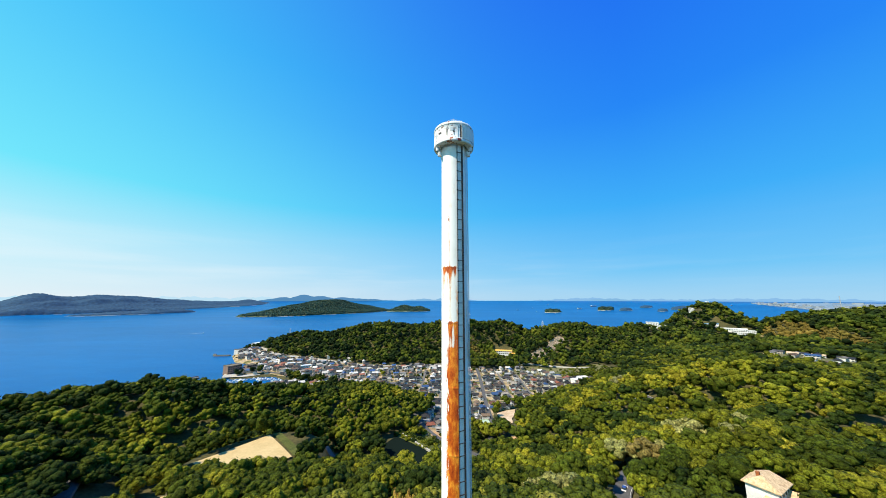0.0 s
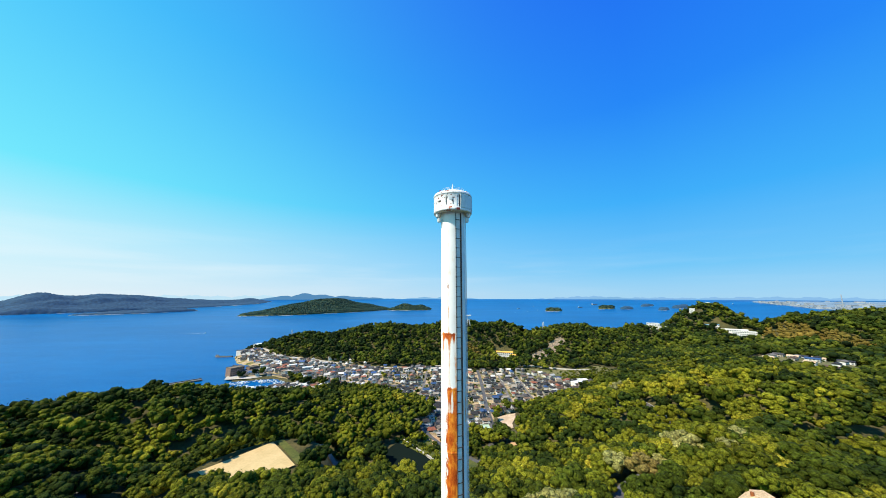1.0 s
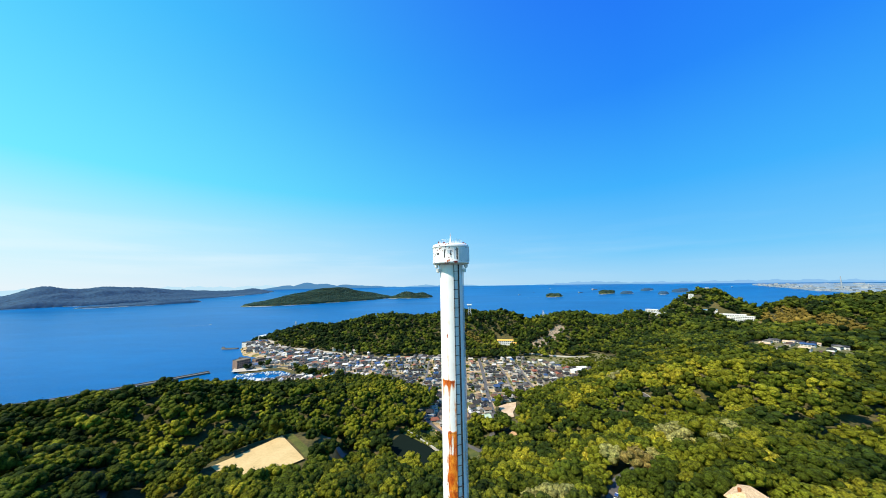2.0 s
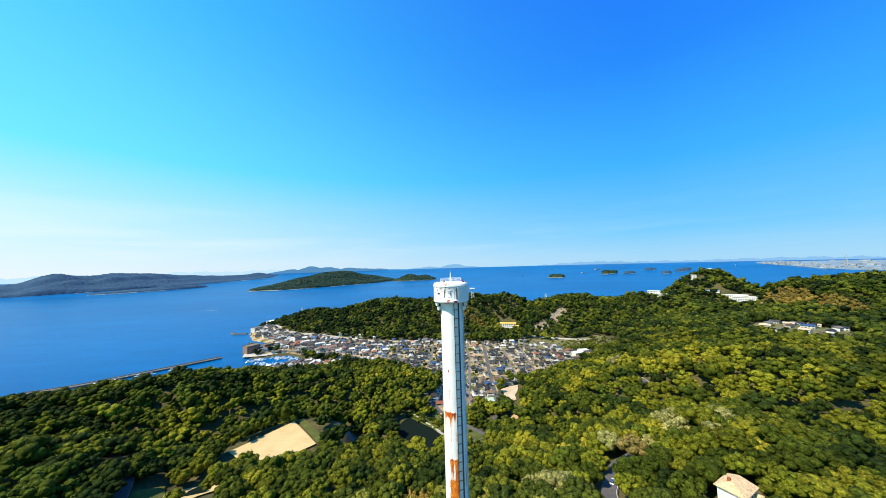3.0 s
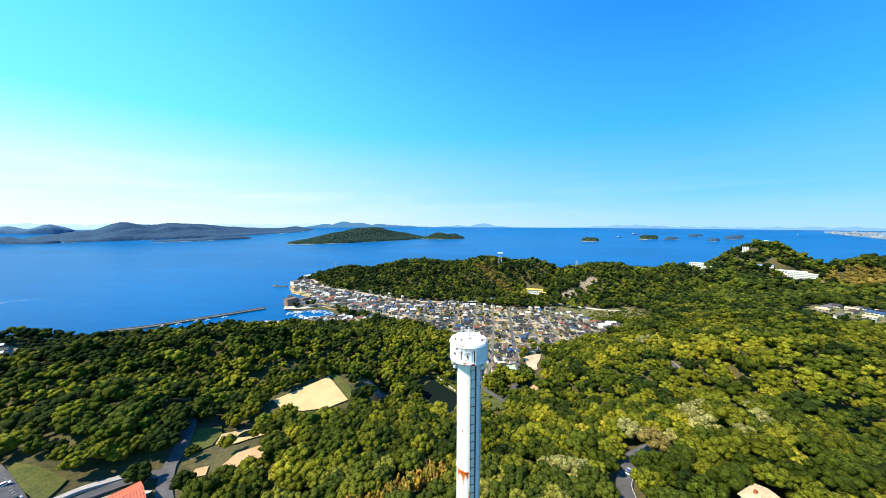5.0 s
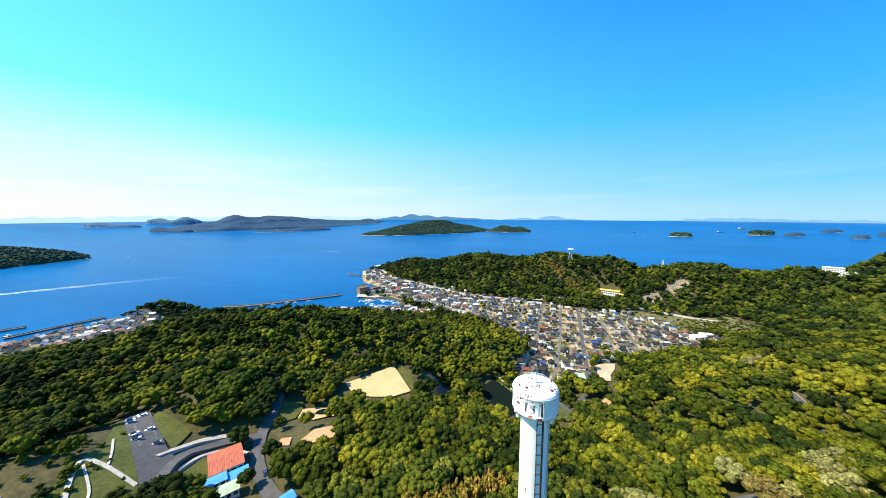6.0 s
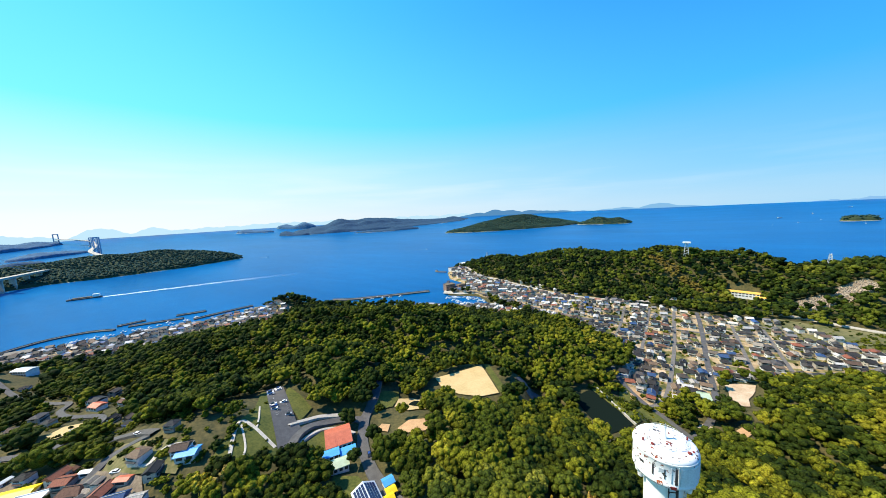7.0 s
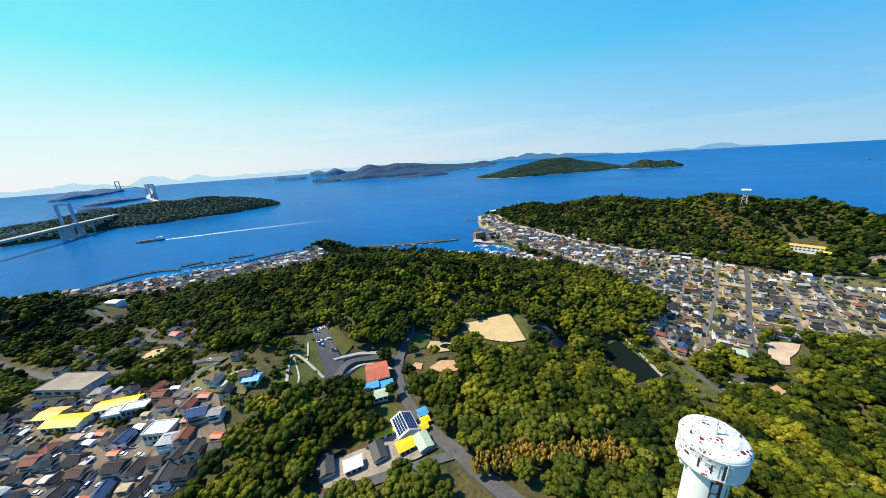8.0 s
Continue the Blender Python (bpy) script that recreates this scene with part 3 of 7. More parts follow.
CLEAR = {
    "sports_field": ([(-142.8, 160.1), (-133.4, 174.1), (-118.9, 198.2), (-88.1, 165), (-98.3, 154.1), (-113.8, 149.3), (-130.3, 150.7)], SAND, "pale yellow sandy sports field in a forest clearing", "field"),
    "brown_patch": ([(-120, 88.4), (-118.9, 97.6), (-111.7, 100.5), (-105.5, 104.5), (-98.3, 102.4), (-93.2, 97.2), (-99.3, 92.2), (-106.5, 88.3), (-113.8, 85.3)], EARTH, "reddish brown bare earth patch among the trees", "earth"),
    "earth_spot": ([(-133.4, 83.5), (-134.4, 89.6), (-128.2, 90.6), (-124.1, 84.4)], EARTH, "small worn patch of brown earth", "earth"),
    "hard_court": ([(-85, 192.2), (-82.9, 206), (-70.7, 210), (-62.5, 197.7), (-72.7, 187.9)], ASPHALT, "grey hard court beside the field", "court"),
    "field_bank": ([(-117.5, 199.6), (-113.6, 202.4), (-84, 170.6), (-87.5, 166)], GRASS, "green grass bank along the sandy field", "grass"),
    "pool_surround": ([(-142.8, 110.1), (-149, 121.4), (-143.8, 130.5), (-130.3, 133.4), (-121, 126.1), (-122, 120), (-130.3, 109.9)], SAND, "sandy ring path round a small pool", "path"),
    "pool_slope": ([(-155.3, 102.1), (-161.5, 118.6), (-155.3, 128.7), (-149, 121.4), (-143.8, 109.1), (-149, 100)], GRASS, "rough grassy slope beside the path", "grass"),
    "valley_bank": ([(-36.2, 230), (-30.1, 241), (-14, 224), (2, 204), (-1, 198), (-8, 203)], GRASS, "grassy bank beside the pond", "grass"),
    "valley_meadow": ([(-14, 248), (-13, 226), (4, 202), (15, 186), (27, 190), (31, 203), (22, 219), (12, 232), (1, 244), (-10, 262)], GRASS, "rough green meadow between the pond and the village road", "grass"),
    "bare_yard": ([(63.4, 311), (73.3, 317), (85, 318), (81.1, 303), (77.2, 293), (73.3, 285), (71.3, 271), (66.4, 270), (61.5, 280), (63.4, 295)], BARE, "pale bare ground at the village edge", "earth"),
    "allotment": ([(32.9, 225), (39.8, 234), (47.7, 226), (41.8, 219)], BARE, "pale bare plot in the valley", "earth"),
    "valley_plot": ([(49.7, 222), (63.4, 242), (67.4, 236), (57.5, 220)], EARTH, "brown bare plot among trees", "earth"),
    "hay_meadow": ([(185.1, 458), (225, 514), (288, 519), (288, 451), (253, 425), (229, 434)], SCRUB, "rough olive meadow below the woods", "grass"),
    "terrace_plot": ([(-12, 250), (-2, 262), (6, 252), (-3, 242)], EARTH, "brown terraced vegetable plot", "earth"),
    "park_lawn": ([(-224, 61.9), (-225, 67), (-195.1, 56.5), (-162.6, 42.9), (-150, 36.7), (-152.1, 24.5), (-157.3, 15.3), (-163.6, 10.2), (-174.1, 21.5), (-183.5, 31.8), (-190.9, 43.1), (-206, 52.4)], GRASS, "mown lawn beside the car park", "grass"),
    "park_verge": ([(-213, 76.2), (-195.1, 75), (-180.4, 72.8), (-172, 59.4), (-190.9, 63.6), (-210, 72)], GRASS, "green verge above the car park", "grass"),
    "hall_lawn": ([(-151.1, 47), (-157.3, 63.3), (-152.1, 73.5), (-143.8, 74.4), (-136.5, 57.1), (-142.8, 46.9)], GRASS, "small lawn round the hall", "grass"),
    "house_lawn": ([(-124.1, 46.8), (-113.8, 52.8), (-103.5, 50.7), (-107.6, 38.6), (-117.9, 38.6)], GRASS, "rough green lot above the houses", "grass"),
    "solar_yard": ([(-105.5, 44.6), (-98.3, 54.7), (-85, 47.6), (-74.8, 42.4), (-78.8, 33.4), (-84, 27.3), (-87, 20.2), (-101.4, 4.1), (-113.8, 6.1), (-105.5, 22.3), (-99.3, 32.4)], YARD, "pale concrete yard round the houses", "yard"),
    "south_meadow": ([(108.4, 493), (156.5, 543), (232, 513), (288, 523), (279, 452), (194.6, 453)], SCRUB, "green meadow strips beyond the village", "grass"),
    "basin_yard": ([(-287, -47.8), (-255, -29), (-221, -16.5), (-184.6, -6.2), (-155.3, -12.3), (-149, -40.8), (-182.5, -86.1), (-248, -107.6), (-304, -87.5)], LANES, "grey lanes and yards between close-set houses", "yard"),
    "slope_lots": ([(-231, -6.2), (-201, 4.1), (-182.5, 12.3), (-172, 2), (-190.9, -8.2), (-212, -14.4)], SCRUB, "weedy terraced lots on the slope", "grass"),
    "hamlet_ground": ([(436, 368), (462, 340), (506, 332), (548, 352), (560, 392), (528, 434), (482, 424), (448, 400)], SCRUB, "weedy pale yards of a small hamlet among the woods", "ground"),
    "sand_lot": ([(-329, -25.1), (-338, -16.7), (-332, -7.3), (-317, -12.5), (-316, -23)], SAND, "pale sandy lot by the road", "earth"),
}
VILLAGES = {
    "valley": [(-14, 263), (2, 234), (16, 235), (33.8, 261), (51.6, 260), (61.5, 319), (98.6, 330), (147, 348), (194.6, 368), (229, 392), (209, 437), (147, 519), (0, 550), (-91.1, 527), (-85, 420), (-8, 360)],
    "harbour": [(-85, 415), (-91.1, 516), (0, 540), (-60.5, 561), (-206, 576), (-346, 639), (-451, 733), (-464, 681), (-363, 533), (-341, 496), (-297, 512), (-201, 465), (-132.4, 426)],
    "inlet": [(-370, 408), (-313, 426), (-272, 437), (-221, 454), (-153.2, 434), (-174.1, 408), (-259, 399), (-346, 379)],
    "shore": [(-824, -128.1), (-768, -42), (-729, -6.6), (-695, 57), (-661, 122.2), (-642, 176.4), (-628, 239), (-583, 259), (-543, 269), (-512, 230), (-543, 161.2), (-572, 86.3), (-607, 10.8), (-654, -65.4), (-726, -143)],
}
POND = [(-42.2, 207), (-38.2, 219), (-31.1, 231), (-3, 196.1), (-8, 188.2), (-16, 178.4), (-30.1, 190.8)]
ROADS = {
    "hill_road": ([(-176.2, 131.1), (-161.5, 110.4), (-153.2, 96), (-148, 87.8), (-132.4, 72.3), (-112.7, 59.9), (-93.2, 51.7), (-78.8, 47.5), (-64.6, 44.4), (-50.3, 40.3), (-20.1, 36.1), (19.9, 41.9), (45.7, 55.6), (58.5, 68.4), (62.5, 80.3), (69.3, 90.1), (79.1, 99.9), (102.5, 104.5), (123.8, 105.2), (133.5, 113.9), (140.2, 123.6), (147, 137.2), (148.9, 156.7), (152.7, 181.1), (157.5, 207), (156.5, 223), (165.1, 235), (177.5, 242), (190.8, 255), (185.1, 273), (166.1, 283)], 6.0),
    "park_road": ([(-153.2, 42.9), (-160.5, 52.1), (-164.7, 63.4), (-161.5, 75.6), (-155.3, 83.8), (-148, 87.8)], 5.6),
    "valley_road": ([(29.9, 205), (43.7, 239), (52.6, 279), (56.6, 327), (59.5, 368), (65.4, 436), (69.3, 492), (71.3, 535)], 4.6),
    "bank_road": ([(-22.1, 285), (-12, 264), (2, 245), (14, 232), (23.9, 217), (29.9, 205)], 4.0),
    "middle_street": ([(8, 240), (19, 264), (27.9, 330), (34.8, 398), (40.8, 486), (43.7, 527)], 3.6),
    "west_street": ([(2, 360), (5, 400), (11, 490), (13, 529)], 3.2),
    "east_street": ([(90.8, 346), (95.7, 409), (101.6, 491)], 3.2),
    "far_street": ([(120, 364), (124.8, 415), (130.6, 490)], 3.2),
    "inland_street": ([(-25.1, 396), (-22.1, 441), (-21.1, 482), (-20.1, 526)], 3.2),
    "cross_street": ([(-86, 445), (10, 447), (65.4, 448), (127.7, 454), (189.9, 434)], 3.4),
    "upper_street": ([(-40.2, 503), (39.8, 505), (108.4, 504), (166.1, 489)], 3.2),
    "back_street": ([(57.5, 342), (98.6, 353), (166.1, 379), (194.6, 413)], 3.2),
    "rail_road": ([(-440, 732), (-335, 640), (-195.1, 578), (-88.1, 555), (27.9, 573), (94.7, 580), (175.6, 556), (260, 501)], 6.5),
    "harbour_road": ([(-313, 522), (-227, 497), (-132.4, 458), (-55.4, 437)], 5.0),
    "basin_road": ([(-583, -140.5), (-468, -102.2), (-401, -82.3), (-338, -67), (-324, -54.3), (-309, -39.6), (-290, -27), (-265, -8.3), (-238, 0), (-212, 5.1)], 4.6),
    "ridge_road": ([(-560, -43.1), (-441, -18), (-410, -8.5), (-390, -14.8), (-362, -12.6), (-336, 0), (-317, -4.2), (-302, -18.8), (-293, -28.1)], 4.2),
    "lower_road": ([(-213, 4.1), (-221, -8.2), (-217, -18.5), (-218, -25.8), (-212, -30.9), (-204, -36), (-201, -44.2), (-195.1, -53.4), (-188.8, -73.9)], 4.2),
    "yard_road": ([(-65.6, 43.4), (-70.7, 37.4), (-75.8, 31.3), (-80.9, 24.3), (-87, 17.2), (-99.3, 0), (-120, -20.3)], 4.2),
    "shore_road": ([(-763, -121.6), (-702, -32.9), (-640, 54.4), (-607, 130.1), (-598, 211)], 4.6),
}
CAR_PARK = [(-228, 67), (-219, 75.2), (-172, 57.3), (-161.5, 55.2), (-152.1, 47), (-149, 40.8), (-151.1, 35.7), (-163.6, 40.9)]


def smooth_line(pts, n=6):
    out = []
    P = [pts[0]] + pts + [pts[-1]]
    for i in range(1, len(P) - 2):
        p0, p1, p2, p3 = (np.array(q, float) for q in P[i - 1:i + 3])
        for k in range(n):
            t = k / n
            out.append(0.5 * (2 * p1 + (p2 - p0) * t + (2 * p0 - 5 * p1 + 4 * p2 - p3) * t * t + (3 * p1 - p0 - 3 * p2 + p3) * t ** 3))
    out.append(np.array(pts[-1], float))
    return np.array(out)


def line_dist(x, y, pts):
    best = np.full(np.shape(x), 1e9)
    for (x0, y0), (x1, y1) in zip(pts, pts[1:]):
        dx, dy = x1 - x0, y1 - y0
        t = np.clip(((x - x0) * dx + (y - y0) * dy) / (dx * dx + dy * dy + 1e-9), 0, 1)
        best = np.minimum(best, np.hypot(x - x0 - t * dx, y - y0 - t * dy))
    return best


def in_poly(x, y, pts):
    ins = np.zeros(np.shape(x), bool)
    for (x0, y0), (x1, y1) in zip(pts, pts[1:] + pts[:1]):
        ins ^= ((y0 > y) != (y1 > y)) & (x < (x1 - x0) * (y - y0) / ((y1 - y0) or 1e-9) + x0)
    return ins


def drape(name, pts, material, lift=0.85, step=5.0, flat=None):
    ring_pts = []
    for (x0, y0), (x1, y1) in zip(pts, pts[1:] + pts[:1]):
        n = max(1, int(math.hypot(x1 - x0, y1 - y0) / step))
        ring_pts += [Vector((x0 + (x1 - x0) * k / n, y0 + (y1 - y0) * k / n)) for k in range(n)]
    nb = len(ring_pts)
    xs, ys = [p[0] for p in pts], [p[1] for p in pts]
    gx, gy = np.meshgrid(np.arange(min(xs), max(xs), step), np.arange(min(ys), max(ys), step))
    gx, gy = gx.ravel(), gy.ravel()
    ok = in_poly(gx, gy, pts) & (line_dist(gx, gy, pts + pts[:1]) > step * 0.4)
    allp = ring_pts + [Vector((float(p), float(q))) for p, q in zip(gx[ok], gy[ok])]
    v, _, f, *_ = delaunay_2d_cdt(allp, [(i, (i + 1) % nb) for i in range(nb)], [], 1, 1e-4)
    z = height(np.array([p.x for p in v]), np.array([p.y for p in v])) + lift if flat is None else np.full(len(v), flat)
    return obj(name, [(p.x, p.y, zz) for p, zz in zip(v, z)], f, material, smooth=True)


def ribbon(name, pts, width, material, lift=1.0):
    c = smooth_line(pts)
    d = np.gradient(c, axis=0)
    d /= np.linalg.norm(d, axis=1)[:, None]
    nrm = np.stack([-d[:, 1], d[:, 0]], 1) * width / 2
    left, right = c + nrm, c - nrm
    zc = height(c[:, 0], c[:, 1])
    z = np.maximum(zc, np.maximum(height(left[:, 0], left[:, 1]), height(right[:, 0], right[:, 1])) - 0.3) + lift
    v, f = [], []
    for p, q, zz in zip(left, right, z):
        v += [(*p, zz), (*q, zz), (*(p + (p - q) * 0.03), zz - 1.6), (*(q + (q - p) * 0.03), zz - 1.6)]
    for i in range(len(c) - 1):
        b0, b1 = 4 * i, 4 * i + 4
        f += [(b0, b0 + 1, b1 + 1, b1), (b0 + 2, b0, b1, b1 + 2), (b0 + 1, b0 + 3, b1 + 3, b1 + 1)]
    return obj(name, v, f, material)


for key, (pts, mat, label, cat) in CLEAR.items():
    tagged(drape(key, pts, mat), label, cat, kind="structure")
for key, pts in VILLAGES.items():
    tagged(drape("village_ground", pts, GARDEN, 0.5, 8.0), "pale lots, gardens and lanes between village houses", "ground", kind="structure")
for key, (pts, w) in ROADS.items():
    o = tagged(ribbon("road", pts, w, LANE if key.endswith("street") else CONCRETE if key == "rail_road" else ASPHALT), "grey asphalt road with worn edges", "road", kind="structure")
    if key == "hill_road":
        for side_off in (-0.42, 0.0, 0.42):
            c = smooth_line([p for p in pts if p[0] > 15], 8)
            d = np.gradient(c, axis=0)
            d /= np.linalg.norm(d, axis=1)[:, None]
            line = ribbon("edge_line", (c + np.stack([-d[:, 1], d[:, 0]], 1) * w * side_off).tolist()[::4], 0.11, WHITE, 1.06)
            line.parent = o
tagged(drape("car_park", CAR_PARK, ASPHALT, 1.05), "grey asphalt car park with marked bays", "car park", kind="structure")
tagged(ribbon("footpath", [(-155.3, 12.3), (-161.5, 18.4), (-178.3, 28.7), (-182.5, 33.8), (-174.1, 35.8), (-156.3, 36.8)], 1.7, CONCRETE, 1.05), "pale concrete footpath over a lawn", "path", kind="structure")
tagged(ribbon("footpath", [(-179.3, 31.8), (-163.6, 26.6), (-157.3, 21.5)], 0.9, CONCRETE, 1.05), "narrow pale footpath over a lawn", "path", kind="structure")
tagged(ribbon("footpath", [(-195.1, 48.3), (-182.5, 42), (-174.1, 36.9)], 0.9, CONCRETE, 1.05), "narrow pale footpath over a lawn", "path", kind="structure")
tagged(ribbon("footpath", [(-182.5, 12.3), (-190.9, 4.1), (-188.8, -3.1), (-197.2, -6.2)], 1.8, CONCRETE, 1.05), "winding pale path down the slope", "path", kind="structure")
tagged(ribbon("footpath", [(-146.9, 41.8), (-153.2, 48), (-157.3, 56.2), (-158.4, 65.4), (-153.2, 73.5), (-142.8, 75.5)], 2.0, CONCRETE, 1.12), "wide pale pavement curving round a hall", "pavement", kind="structure")
tagged(ribbon("footpath", [(-169.9, 51.2), (-170.9, 59.4), (-169.9, 71.6), (-161.5, 83.8)], 3.4, CONCRETE, 1.12), "pale paved strip beside the park road", "pavement", kind="structure")
tagged(drape("pond_water", POND, PONDWATER, flat=20.1), "still dark green pond between wooded slopes", "pond", kind="structure")
tagged(ribbon("pond_wall", [(-30.1, 232), (-17, 215), (-1.5, 196)], 1.0, CONCRETE, 1.6), "low pale concrete wall along the pond", "wall", kind="structure")
POOL = [(-133 + 5 * math.cos(q * math.pi / 8), 121 + 5 * math.sin(q * math.pi / 8)) for q in range(16)]
tagged(drape("pool_water", POOL, PONDWATER, flat=ground_at(-133, 121) + 1.3), "small round green pool", "pool", kind="structure")


# ---------------------------------------------------------------- woods
# houses of the basin among trees: x, y, turn, length, depth
BASIN = []
rngb = random.Random(4)
LOOSE = [(-240, -25.8), (-213, -15.4), (-196.2, -4.1), (-180.4, 7.2), (-367, 1.1), (-382, 14.7), (-530, -27.9), (-437, -58.3), (-408, -63.4), (-378, -25.3), (-353, -22), (-360, -35.7), (-345, -44), (-327, -48.1), (-313, 3.1), (-296, 8.3),
         (-357, -65.1), (-374, -52.6), (-392, -44.3), (-421, -48.7), (-370, -75.7), (-457, -42.5), (-478, -66.1), (-503, -47.1), (-346, 14.7), (-280, 6.2), (-204, 10.3), (-180.4, -3.1)]
for bx, by in LOOSE:
    BASIN.append((bx, by, 35 + rngb.uniform(-14, 14) + (90 if rngb.random() < 0.3 else 0)))
for i in range(-10, 11):
    for j in range(-7, 8):
        u, v = i * 9.4 + rngb.uniform(-1.5, 1.5), j * 7.9 + rngb.uniform(-1.1, 1.1)
        if rngb.random() < 0.10:
            continue
        BASIN.append((-211 + u * 0.76 - v * 0.65, -53.5 + u * 0.65 + v * 0.76, 42 + rngb.uniform(-12, 12) + (90 if rngb.random() < 0.3 else 0)))
SHEDS = [(-248, -41.4, 52, 21, 8, "Y"), (-256, -61.1, 40, 20, 9, "Y"), (-272, -66.4, 40, 12, 9, "O"), (-238, -42.3, 52, 11, 7, "W"), (-231, -35.1, 52, 12, 6, "W"), (-310, -58.4, 36, 34, 17, "B"), (-193, -29.8, 42, 12, 8, "W")]
BASIN = [q for q in BASIN if (in_poly(np.array([q[0]]), np.array([q[1]]), CLEAR["basin_yard"][0])[0] or (q[0], q[1]) in LOOSE) and all(math.hypot(q[0] - p[0], q[1] - p[1]) > 5 + p[3] * 0.42 for p in SHEDS)]


def crown_points(rng, lumps, leaves, size, flat=0.78):
    """One crown: a few faceted lumps with leaf clumps all over them. Returns vertices, triangles."""
    phi = (1 + 5 ** 0.5) / 2
    ico = np.array([(-1, phi, 0), (1, phi, 0), (-1, -phi, 0), (1, -phi, 0), (0, -1, phi), (0, 1, phi), (0, -1, -phi), (0, 1, -phi), (phi, 0, -1), (phi, 0, 1), (-phi, 0, -1), (-phi, 0, 1)], float)
    ico /= np.linalg.norm(ico[0])
    tri = np.array([(0, 11, 5), (0, 5, 1), (0, 1, 7), (0, 7, 10), (0, 10, 11), (1, 5, 9), (5, 11, 4), (11, 10, 2), (10, 7, 6), (7, 1, 8), (3, 9, 4), (3, 4, 2), (3, 2, 6), (3, 6, 8), (3, 8, 9), (4, 9, 5), (2, 4, 11), (6, 2, 10), (8, 6, 7), (9, 8, 1)])
    V, F, n = [], [], 0
    centres = []
    for k in range(lumps):
        if k == 0:
            c, r = np.array([0, 0, -0.05]), 0.60
        else:
            # billows spread over the dome by the golden angle
            up_k = 0.95 - 1.05 * (k - 0.5) / max(lumps - 1, 1) + rng.uniform(-0.08, 0.08)
            a0 = k * 2.39996 + rng.uniform(-0.35, 0.35)
            q = math.sqrt(max(0.0, 1 - min(abs(up_k), 1.0) ** 2)) * rng.uniform(0.55, 0.72)
            c, r = np.array([q * math.cos(a0), q * math.sin(a0), 0.62 * up_k]), rng.uniform(0.24, 0.38) * (1.25 if lumps < 6 else 1.0)
        centres.append((c, r))
        lump = c + ico * r * rng.uniform(0.85, 1.1, (12, 1))
        V.append(lump)
        F.append(tri[lump[tri][:, :, 2].max(axis=1) > -0.12] + n)
        n += 12
    for k in range(leaves):
        c, r = centres[rng.integers(len(centres))]
        d = rng.normal(size=3)
        d[2] = abs(d[2]) * 0.9 - 0.15
        d /= np.linalg.norm(d)
        p = c + d * r * rng.uniform(0.95, 1.10)
        t1 = np.cross(d, rng.normal(size=3))
        t1 /= np.linalg.norm(t1)
        t2 = np.cross(d, t1)
        tilt = d * rng.uniform(-0.28, 0.28)
        s = size * rng.uniform(0.6, 1.25)
        V.append(np.array([p - t1 * s * 0.9, p + t2 * s * 0.6 + tilt * s, p + t1 * s, p - t2 * s * 0.7 + d * s * 0.22]))
        F.append(np.array([(0, 3, 1), (3, 2, 1)]) + n)
        n += 4
    V = np.concatenate(V)
    V[:, 2] *= flat
    return V, np.concatenate(F)


def tree_mesh(name, places, protos, material):
    """Joins many crowns: places rows are x, y, z, radius, stretch, turn, red, green, blue."""
    rng = np.random.default_rng(5)
    kind = rng.integers(len(protos), size=len(places))
    VV, FF, CC, n = [], [], [], 0
    for k, (V, F) in enumerate(protos):
        P = places[kind == k]
        if not len(P):
            continue
        c, s = np.cos(P[:, 5])[:, None], np.sin(P[:, 5])[:, None]
        x = (V[None, :, 0] * c - V[None, :, 1] * s) * P[:, 3:4] + P[:, 0:1]
        y = (V[None, :, 0] * s + V[None, :, 1] * c) * P[:, 3:4] + P[:, 1:2]
        z = V[None, :, 2] * P[:, 3:4] * P[:, 4:5] + P[:, 2:3]
        VV.append(np.stack([x, y, z], 2).reshape(-1, 3))
        FF.append((F[None] + (np.arange(len(P)) * len(V))[:, None, None] + n).reshape(-1, 3))
        var = rng.uniform(0.55, 1.5, (len(P), len(V), 1))
        CC.append((P[:, None, 6:9] * var).reshape(-1, 3))
        n += len(P) * len(V)
    v, f, col = np.concatenate(VV), np.concatenate(FF), np.concatenate(CC)
    me = bpy.data.meshes.new(name)
    me.vertices.add(len(v))
    me.vertices.foreach_set("co", v.ravel())
    me.loops.add(f.size)
    me.loops.foreach_set("vertex_index", f.ravel())
    me.polygons.add(len(f))
    me.polygons.foreach_set("loop_start", np.arange(len(f)) * 3)
    me.polygons.foreach_set("use_smooth", np.ones(len(f), bool))
    me.update(calc_edges=True)
    at = me.attributes.new("tint", "FLOAT_COLOR", "POINT")
    at.data.foreach_set("color", np.concatenate([col, np.ones((len(col), 1))], 1).ravel())
    me.materials.append(material)
    return new(name, me)


# how far low scrub instead of trees reaches in front of a clearing
FORELAND = {"valley_meadow": (7, 13, 19), "valley_bank": (7, 13), "sports_field": (5, 10, 14), "brown_patch": (5, 9), "earth_spot": (5, 9), "bare_yard": (6, 11, 16, 20), "allotment": (6, 11), "valley_plot": (6, 11), "hard_court": (6, 10), "pool_surround": (5, 9, 13)}


BAMBOO = [(-51, 42), (-44, 51), (-29, 64), (-12, 80)]


